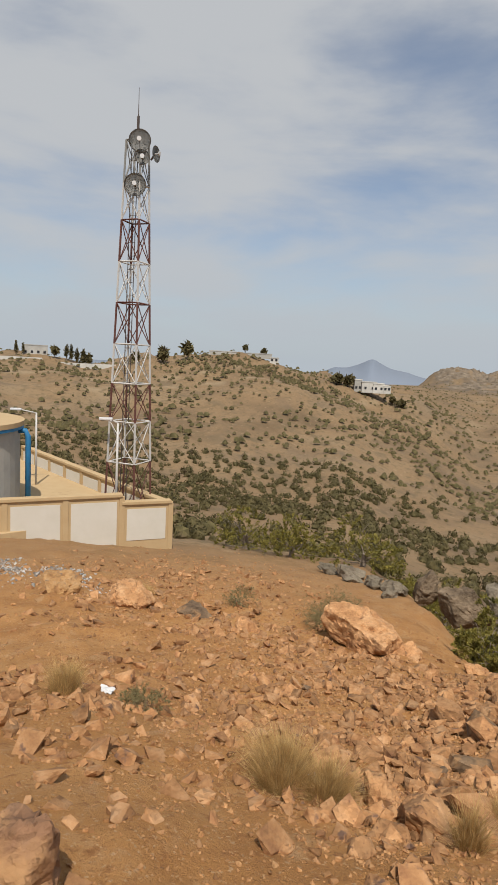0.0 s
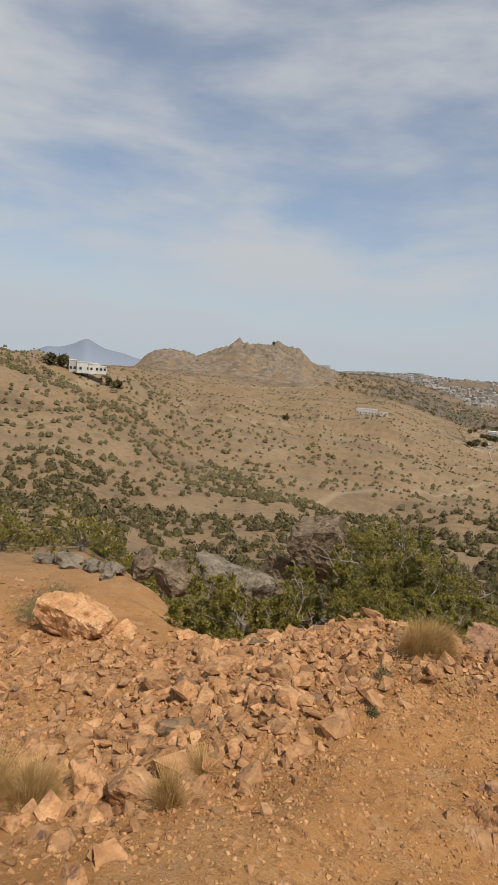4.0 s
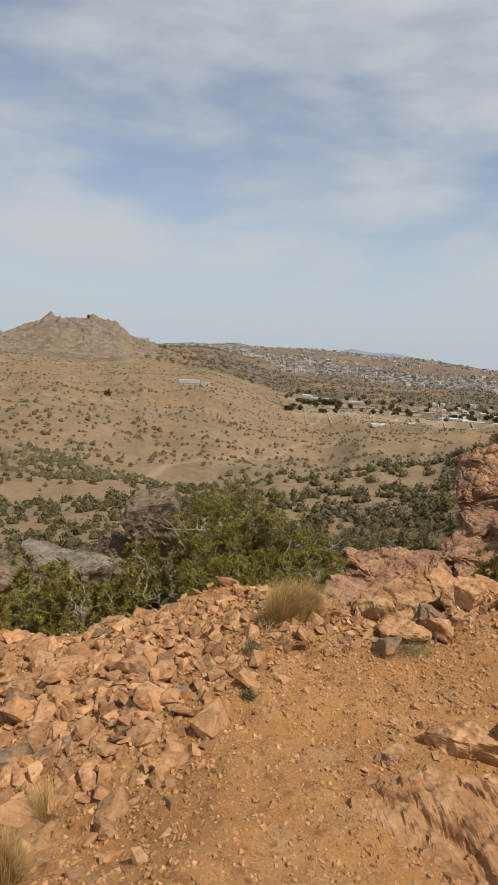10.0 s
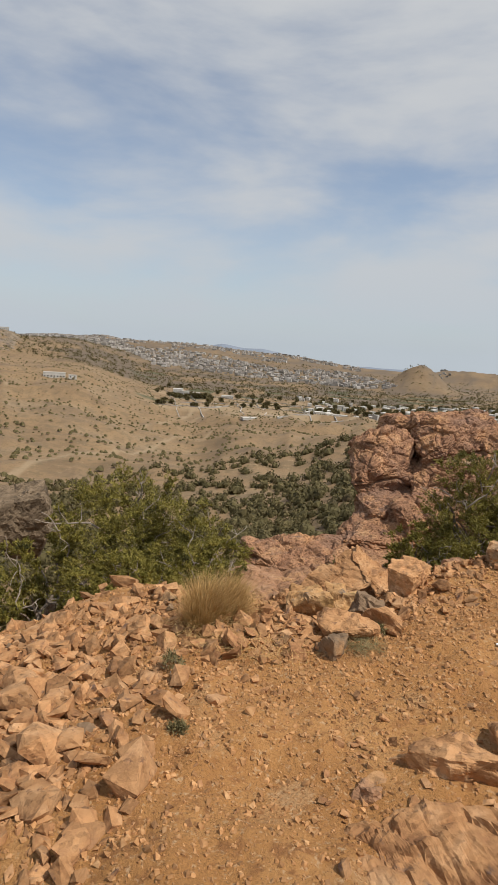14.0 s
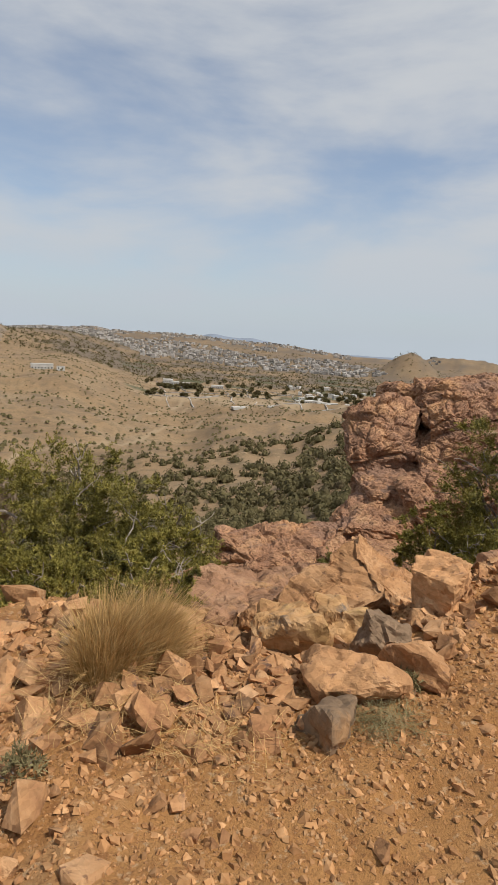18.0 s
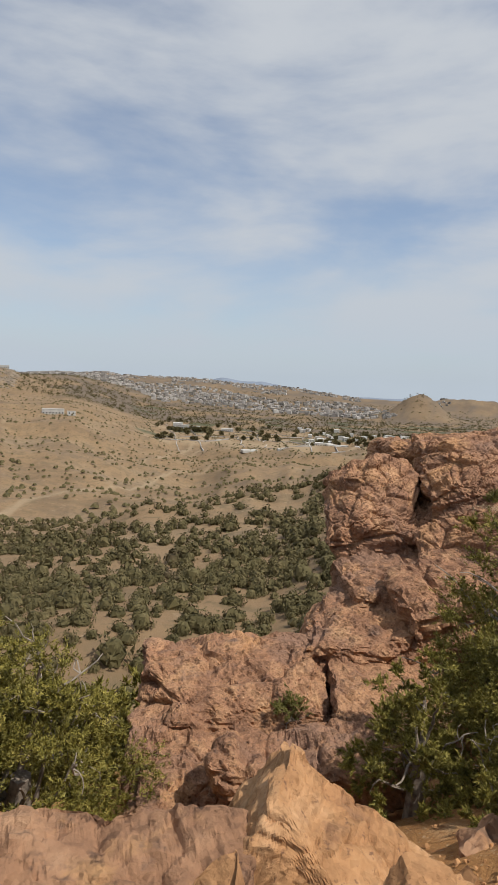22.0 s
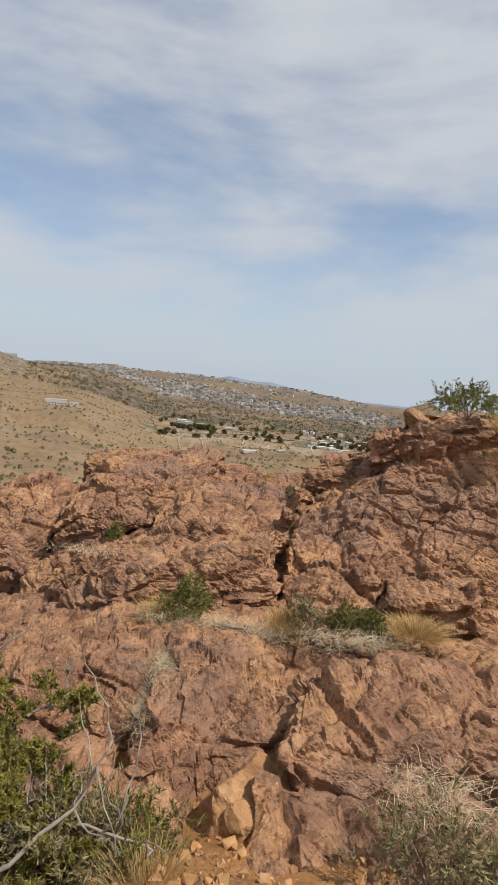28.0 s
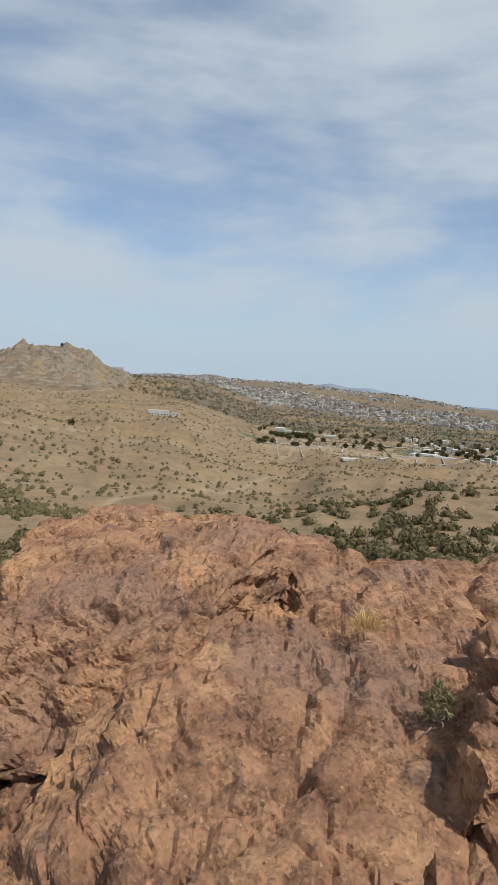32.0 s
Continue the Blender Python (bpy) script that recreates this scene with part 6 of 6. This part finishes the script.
def strew(count, spots, low, high, label, seed, clear=0.3, sink=0.10):
    """Many small stones as one mesh."""
    rng = np.random.default_rng(seed)
    spot = np.array(spots, float)[rng.integers(0, len(spots), count)]
    x, y = spot[:, 0] + spot[:, 2] * rng.normal(0, 0.5, count), spot[:, 1] + spot[:, 3] * rng.normal(0, 0.5, count)
    s = low * (high / low) ** (rng.random(count) ** 1.8)
    keep = np.array([clear_of_path(p, q) > clear + w for p, q, w in zip(x, y, s)])
    x, y, s = x[keep], y[keep], s[keep]
    z = land(x, y) + s * rng.uniform(-0.06, sink + 0.1, len(s))
    kind = rng.integers(0, 16, len(s))
    ang = np.stack([rng.uniform(-0.7, 0.7, len(s)), rng.uniform(-0.7, 0.7, len(s)), rng.uniform(0, 6.283, len(s))], 1)
    c, d = np.cos(ang), np.sin(ang)
    lot, corners, total = [], [], 0
    for k in range(16):
        w = kind == k
        me = STONES[k]
        co, f = np.empty(len(me.vertices) * 3), np.empty(len(me.loops), dtype=np.int32)
        me.vertices.foreach_get("co", co)
        me.loops.foreach_get("vertex_index", f)
        v = np.repeat(co.reshape(1, -1, 3), int(w.sum()), axis=0) * s[w][:, None, None]
        cx, sx, cy, sy, cz, sz = [q[w][:, None] for q in (c[:, 0], d[:, 0], c[:, 1], d[:, 1], c[:, 2], d[:, 2])]
        v = np.stack([v[..., 0], v[..., 1] * cx - v[..., 2] * sx, v[..., 1] * sx + v[..., 2] * cx], -1)
        v = np.stack([v[..., 0] * cy + v[..., 2] * sy, v[..., 1], v[..., 2] * cy - v[..., 0] * sy], -1)
        v = np.stack([v[..., 0] * cz - v[..., 1] * sz, v[..., 0] * sz + v[..., 1] * cz, v[..., 2]], -1)
        v = v + np.stack([x[w], y[w], z[w]], 1)[:, None]
        corners.append((f.reshape(1, -1, 3) + total + len(me.vertices) * np.arange(len(v))[:, None, None]).reshape(-1, 3))
        lot.append(v.reshape(-1, 3))
        total += v.shape[0] * v.shape[1]
    tagged(new("strewn_stones", fast_mesh("strewn_stones", np.concatenate(lot), np.concatenate(corners), M_RUBBLE)), label, "stones", kind="stuff")


RUBBLE = [(-2.3, 3.0, 1.6, 2.2), (-1.9, 4.6, 2.2, 1.4), (-2.6, 1.2, 1.8, 1.8), (-3.8, 3.6, 2.0, 2.4), (-1.5, 2.6, 1.0, 2.0)]
scatter(290, RUBBLE, 0.12, 0.46, "rubble bank", "broken orange stone in the rubble bank", 5)
scatter(60, [(0.3, 5.2, 1.2, 0.9), (1.3, 5.0, 1.1, 1.0), (-0.5, 4.8, 1.0, 0.9)], 0.08, 0.26, "stones of the heap", "broken stone among the boulders", 7)
strew(4200, RUBBLE + [(-4.5, 1.0, 2.4, 2.4), (-5.5, 4.5, 2.5, 2.0)], 0.04, 0.24, "broken stones of the rubble bank", 15)
strew(3600, [(-6.0, 3.5, 4.0, 3.5), (-9, 4, 4, 3), (-13, 2.0, 5, 2.5), (-5, -1, 3, 3), (-16, 6, 5, 4)], 0.03, 0.32, "loose stones on the bare terrace", 6)
strew(2200, [(0.3, 5.0, 1.4, 0.9), (1.3, 4.9, 1.3, 1.0), (-0.7, 4.8, 1.2, 0.9), (2.6, 5.9, 1.2, 0.5), (0.3, 4.2, 0.9, 0.6)], 0.03, 0.17, "broken stones among the boulders", 17, 0.12)
strew(900, [(0.2, 2.0, 3.0, 4.0), (1.5, -1.5, 2, 2), (3.0, 5.6, 2.4, 1.2), (1.4, 2.2, 1.6, 1.2)], 0.02, 0.11, "small stones lying on the path", 8, 0.05)
strew(90, [(5.8, 8.2, 1.6, 1.0), (4.2, 7.0, 1.4, 0.9), (7.2, 8.2, 1.2, 1.2)], 0.03, 0.20, "loose stones by the ledges", 9, 0.05)
for k, (x, y, s) in enumerate(((-17.9, 13.2, 0.7), (-17.0, 13.6, 0.9), (-16.0, 12.9, 0.6), (-14.9, 12.9, 0.8), (-14.3, 12.4, 0.55), (-13.3, 12.5, 0.9), (-12.9, 11.8, 0.5), (-19.0, 14.1, 0.6), (-15.5, 13.5, 0.5))):
    boulder(x, y, land_z(x, y) + s * 0.15, (s * 1.4, s, s * 0.7), (4 * k, 9, 37 * k), M_GREYROCK, "pale grey stone along the terrace rim", seed=140 + k, res=0.05)


def gravel(name, count, spots, low, high, seed, material, label):
    rng = np.random.default_rng(seed)
    spot = np.array(spots)[rng.integers(0, len(spots), count)]
    x = spot[:, 0] + spot[:, 2] * rng.normal(0, 0.55, count)
    y = spot[:, 1] + spot[:, 3] * rng.normal(0, 0.55, count)
    s = low * (high / low) ** (rng.random(count) ** 2.2)
    z = land(x, y) + s * 0.10
    tips = np.array([[1, 0.6, -0.2], [-0.6, 1, -0.2], [-1, -0.6, -0.2], [0.6, -1, -0.2], [0.7, 0.3, 0.75], [-0.3, 0.6, 0.8], [-0.5, -0.5, 0.7]], float)
    v = (tips[None] + rng.uniform(-0.4, 0.4, (count, 7, 3))) * rng.uniform(0.4, 0.6, (count, 7, 1)) * np.array([1, 0.85, 0.85])
    ang = rng.uniform(0, 6.283, count)
    ca, sa = np.cos(ang)[:, None], np.sin(ang)[:, None]
    v = np.stack([v[..., 0] * ca - v[..., 1] * sa, v[..., 0] * sa + v[..., 1] * ca, v[..., 2]], -1) * s[:, None, None]
    v = v + np.stack([x, y, z], 1)[:, None]
    f = np.array([[0, 1, 5], [0, 5, 4], [1, 2, 5], [2, 6, 5], [2, 3, 6], [3, 4, 6], [3, 0, 4], [4, 5, 6]])
    faces = (f[None] + 7 * np.arange(count)[:, None, None]).reshape(-1, 3)
    tagged(new(name, fast_mesh(name, v.reshape(-1, 3), faces, material)), label, "gravel", kind="stuff")


gravel("gravel", 60000, [(0, 1.5, 3.2, 3.6), (-2.0, 2.6, 2.4, 3.0), (-4.5, 2.0, 3.5, 3.5), (0.2, 4.2, 2.2, 1.6), (3.4, 5.4, 2.6, 1.4)], 0.008, 0.046, 12, M_PEBBLE, "loose orange gravel over the path")
gravel("gravel", 11000, [(-7, 3, 5, 4), (-13, 4, 6, 5), (-19, 8, 6, 5), (6.2, 7.6, 1.8, 1.6)], 0.015, 0.09, 13, M_PEBBLE, "loose gravel on the terrace")
gravel("gravel", 2200, [(-17.6, 0.0, 2.2, 0.7), (-15.4, 1.6, 1.6, 0.6), (-19.5, -1.2, 2.0, 0.8)], 0.03, 0.14, 14, M_TOWN, "pale rubble strewn along the foot of the yard wall")


def scrap(x, y, size, material, label, seed, z=None):
    """A crumpled bit of litter."""
    rng = np.random.default_rng(seed)
    g = np.linspace(-0.5, 0.5, 7)
    u, v = np.meshgrid(g, g, indexing="ij")
    top = np.stack([u.ravel(), v.ravel() * 0.7, 0.12 + 0.16 * rng.random(49)], 1) * size
    low = top - (0, 0, 0.03 * size)
    i = (np.arange(6)[:, None] * 7 + np.arange(6)[None]).ravel()
    f = np.stack([i, i + 7, i + 8, i + 1], 1)
    ob = new("litter", fast_mesh("litter", np.concatenate([top, low]), np.concatenate([f, f[:, ::-1] + 49]), material))
    ob.matrix_basis = pose(x, y, land_z(x, y) if z is None else z, 0, 0, 40 * seed)
    tagged(ob, label, "litter")


scrap(-5.75, -0.55, 0.22, M_LITTER, "crumpled white plastic scrap on the ground", 1)
scrap(-3.0, 0.6, 0.10, M_LITTER, "small white paper scrap among stones", 2)
scrap(6.05, 8.05, 0.05, M_BLUE, "small blue plastic scrap on the ground", 3)
scrap(2.05, 3.9, 0.05, M_LITTER, "tiny white scrap on the path", 4)


# ---- houses, town and far trees ----
def polar(bearing, dist):
    b = radians(bearing)
    x, y = -math.sin(b) * dist, math.cos(b) * dist
    return x, y, land_z(x, y)


def house(bearing, dist, size, turn=0.0, label="flat-roofed white house far across the valley", group="", parts=True, lift=0.0):
    x, y, z = polar(bearing, dist)
    sx, sy, sz = size
    ob = empty("house", pose(x, y, z - 1.0 + lift, 0, 0, bearing + turn), label, "house", group)
    part("body", box("body", (sx, sy, sz + 1), (0, 0, 0), M_HOUSE), ob)
    part("parapet", box("parapet", (sx + 0.3, sy + 0.3, 0.5), (0, 0, sz + 1), M_HOUSE), ob)
    if parts:
        n = max(2, int(sx / 3))
        pane = None
        for f in range(max(1, int(sz / 3))):
            for k in range(n):
                w = part("window", pane or box("window", (1.2, 0.3, 1.3), (0, 0, 0), M_WINDOW), ob, "dark window", pose((k + 0.5) * sx / n - sx / 2, -sy / 2, 2.0 + 3 * f))
                pane = w.data
    return ob


for bearing, size in ((47.6, (8, 8, 4.6)), (46.7, (6, 7, 4.0)), (48.6, (4, 6, 5.6)), (45.9, (4, 6, 3.0))):
    house(bearing, 338, size, 10, "white cubic villa on the ridge", "ridge villas", lift=polar(47.6, 338)[2] + 2.5 - polar(bearing, 338)[2])
house(20.6, 655, (22, 10, 5.0), 0, "long white farmhouse on the opposite slope", "farms")
house(19.0, 640, (8, 6, 3.0), 0, "small pale outbuilding on the slope", "farms")
house(2.4, 640, (16, 9, 1.2), 20, "low unfinished pale house footing", "farms", False)
house(-0.6, 660, (6, 5, 2.0), 10, "small pale hut on the slope", "farms", False)
house(78.6, 352, (13, 9, 5.0), 0, "white domed building behind a long wall", "ridge compound")
house(58.0, 350, (14, 6, 1.6), 0, "stone building on the hilltop", "hilltop ruins", False)
house(56.6, 348, (5, 5, 2.6), 0, "small whitewashed house on the hilltop", "hilltop ruins")
house(61.5, 352, (16, 6, 1.2), 0, "low stone wall house on the hilltop", "hilltop ruins", False)
house(25.0, 1270, (26, 12, 8), 0, "white building at the foot of the rocky hill", "edge of town")
house(9.3, 985, (16, 12, 11), 0, "pale three-storey building in the fields", "field buildings")
house(8.6, 975, (12, 10, 8), 0, "pale building beside the grove", "field buildings")
house(7.6, 990, (14, 10, 6), 0, "pale building beside the grove", "field buildings")
house(4.6, 1000, (20, 10, 4), 0, "low pale shed in the fields", "field buildings")
house(-4.6, 850, (22, 10, 4), 4, "long white warehouse at the village edge", "village")
house(-6.3, 830, (20, 10, 4), 2, "long white warehouse at the village edge", "village")


def long_wall(line, height, thick, label):
    pts = [polar(b, d) for b, d in line]
    ob = empty("boundary_wall", pose(*pts[0]), label, "wall")
    for a, b in zip(pts, pts[1:]):
        length = math.hypot(b[0] - a[0], b[1] - a[1])
        m = pose((a[0] + b[0]) / 2 - pts[0][0], (a[1] + b[1]) / 2 - pts[0][1], min(a[2], b[2]) - pts[0][2] - 0.6, 0, 0, math.degrees(math.atan2(b[1] - a[1], b[0] - a[0])))
        part("wall_stretch", box("wall_stretch", (length, thick, height + 0.6), (0, 0, 0), M_HOUSE), ob, "", m)


long_wall([(86, 338), (82, 336), (78, 334), (74, 334), (71.5, 336)], 2.6, 0.4, "long white boundary wall on the ridge")


def far_tree(bearing, dist, height, width, seed, shape="round", group="trees on the skyline"):
    x, y, z = polar(bearing, dist)
    rng = np.random.default_rng(seed)
    name = "cypress" if shape == "tall" else "tree"
    ob = empty(name, pose(x, y, z), "dark slender cypress on the ridge" if shape == "tall" else "dark round-crowned tree on the ridge", "tree", group)
    h = Heap()
    h.add(*tube([(0, 0, -0.5), (0, 0, height * 0.5)], [0.25, 0.15], 6, 0.1, seed))
    part("trunk", h.mesh("trunk", M_BARK), ob)
    n = 260
    q = rng.normal(size=(n, 3))
    q /= np.linalg.norm(q, axis=1)[:, None]
    q *= rng.random((n, 1)) ** 0.4
    q[:, 2] = q[:, 2] * 0.5 + 0.5
    taper = (1.05 - q[:, 2]) ** 0.6 if shape == "tall" else 0.75 + 0.35 * value_noise(q * 2 + seed, seed)
    c = np.stack([q[:, 0] * width / 2 * taper, q[:, 1] * width / 2 * taper, height * (0.12 if shape == "tall" else 0.3) + q[:, 2] * height * (0.88 if shape == "tall" else 0.7)], 1)
    s = width * 0.16
    d1, d2 = rng.normal(size=(n, 3)) * s, rng.normal(size=(n, 3)) * s
    v = np.stack([c - d1, c + d1 * 0.8, c + d2], 1).reshape(-1, 3)
    part("crown", fast_mesh("crown", v, np.arange(len(v)).reshape(-1, 3), M_SCRUB), ob)


for k, (b, d, h, w, s) in enumerate(((80.2, 345, 8, 2.2, "tall"), (79.6, 345, 7, 2, "tall"), (75.9, 342, 8.5, 2.6, "tall"), (75.5, 342, 9.5, 2.8, "tall"), (75.0, 342, 8.5, 3.0, "tall"), (74.4, 342, 9, 4, "tall"), (73.9, 342, 8, 4, "tall"), (76.9, 342, 6, 5, "round"), (70.4, 344, 6.5, 2.2, "tall"), (69.7, 344, 6, 5, "round"), (67.2, 340, 9, 7, "round"), (64.9, 340, 9.5, 7, "round"), (57.6, 352, 5, 4, "round"), (59.4, 352, 4, 3.4, "round"), (50.4, 338, 5, 7, "round"), (49.4, 338, 5.5, 7, "round"), (45.2, 338, 4.5, 4, "round"), (44.4, 335, 3, 6, "round"), (29.9, 1250, 7, 5, "round"), (28.2, 520, 4, 6, "round"))):
    far_tree(b, d, h, w, 700 + k, s)


def town(seed=4):
    rng = np.random.default_rng(seed)
    # the town spread over the plateau, too many houses to count
    n = 3600
    a = rng.uniform(-16, 25, n)
    r = rng.uniform(1560, 2620, n)
    x, y = -np.sin(np.radians(a)) * r, np.cos(np.radians(a)) * r
    dens = fractal(np.stack([x / 230, y / 230, 0 * x], 1), 3, 0.5, 33)
    keep = dens > 0.25 - 0.55 * smoothstep(-14, 6, a)
    a, r, x, y = a[keep], r[keep], x[keep], y[keep]
    z = land(x, y)
    k = len(x)
    size = np.stack([rng.uniform(5, 13, k), rng.uniform(6, 12, k), rng.uniform(2.6, 6.5, k)], 1)
    cube = np.array([[p, q, w] for p in (-0.5, 0.5) for q in (-0.5, 0.5) for w in (-0.6, 1.1)], float)
    v = cube[None] * size[:, None]
    w = np.radians(a + rng.uniform(-25, 25, k))
    cw, sw = np.cos(w)[:, None], np.sin(w)[:, None]
    v = np.stack([v[..., 0] * cw - v[..., 1] * sw, v[..., 0] * sw + v[..., 1] * cw, v[..., 2]], -1) + np.stack([x, y, z], 1)[:, None]
    f = np.array([[0, 1, 3, 2], [4, 6, 7, 5], [0, 4, 5, 1], [2, 3, 7, 6], [0, 2, 6, 4], [1, 5, 7, 3]])
    faces = (f[None] + 8 * np.arange(k)[:, None, None]).reshape(-1, 4)
    tagged(new("distant_town", fast_mesh("distant_town", v.reshape(-1, 3), faces, M_TOWN)), "pale houses of a town spread over the plateau", "town", kind="stuff")
    # trees and heath between them
    n = 7000
    a = rng.uniform(-28, 26, n)
    r = np.where(rng.random(n) < 0.55, rng.uniform(1080, 1500, n), rng.uniform(1500, 2250, n))
    x, y = -np.sin(np.radians(a)) * r, np.cos(np.radians(a)) * r
    z = land(x, y)
    q = rng.normal(size=(n, 9, 3))
    q[..., 2] = np.abs(q[..., 2])
    s = (rng.uniform(1.0, 2.8, n) * np.where(a > 24, 0.8, 1.0))[:, None, None]
    c = q * s * 0.8 + np.stack([x, y, z], 1)[:, None]
    v = np.stack([c - rng.normal(size=c.shape) * s * 0.5, c + rng.normal(size=c.shape) * s * 0.5, c + rng.normal(size=c.shape) * s * 0.5], 2).reshape(-1, 3)
    tagged(new("distant_trees", fast_mesh("distant_trees", v, np.arange(len(v)).reshape(-1, 3), M_SCRUB)), "dark trees and heath round the distant town", "trees", kind="stuff")


def field_walls():
    """Dry-stone walls and hedges that part the plots on the valley floor."""
    rng = np.random.default_rng(19)
    lines = []
    for b in (11.5, 9.6, 7.4, 5.6, 3.4, 1.2, -0.8, -3.0, -5.4, -8.0):
        lines.append([(b + (d - 850) * 0.004 + rng.normal(0, 0.12), d) for d in np.arange(rng.uniform(690, 760), rng.uniform(930, 1080), 22)])
    for d in (715, 745, 790, 825, 880, 925, 985, 1030):
        a0, a1 = sorted(rng.uniform(-10, 13, 2))
        lines.append([(b, d + 30 * math.sin(b * 0.35 + d) + rng.normal(0, 3)) for b in np.arange(a0, max(a1, a0 + 5), 0.8)])
    for k, line in enumerate(lines):
        q = [polar(*c) for c in line]
        h = Heap()
        for (x0, y0, z0), (x1, y1, z1) in zip(q, q[1:]):
            dx, dy = x1 - x0, y1 - y0
            n = math.hypot(dx, dy)
            ox, oy = -dy / n * 0.45, dx / n * 0.45
            v = [(x + sx * ox, y + sx * oy, z + w) for x, y, z in ((x0, y0, z0), (x1, y1, z1)) for sx in (-1, 1) for w in (-0.8, 0.95)]
            h.add(v, [(0, 1, 3, 2), (4, 6, 7, 5), (0, 4, 5, 1), (2, 3, 7, 6), (1, 5, 7, 3), (0, 2, 6, 4)])
        tagged(new("field_wall", h.mesh("field_wall", M_TOWN if k % 3 else M_SCRUB)), "dry-stone field wall on the valley floor", "wall", "field walls")


field_walls()
town()
rng = random.Random(77)
for k in range(150):
    b, d = -2 - 20 * rng.random() ** 0.8, rng.uniform(800, 1130)
    house(b, d, (rng.uniform(5, 11), rng.uniform(6, 10), rng.choice([3.0, 3.2, 3.5, 5.5])), rng.uniform(-30, 30), "pale flat-roofed village house far off", "village", k % 3 == 0)
for k in range(190):
    far_tree(rng.uniform(-22, -3) if k % 4 else rng.uniform(-3, 12), rng.uniform(800, 1150), rng.uniform(4, 7), rng.uniform(5, 10), 900 + k, "round", "trees round the village")
for k in range(26):
    far_tree(rng.uniform(6.2, 10.4), rng.uniform(945, 985), rng.uniform(4, 8), rng.uniform(6, 10), 1000 + k, "round", "grove in the fields")
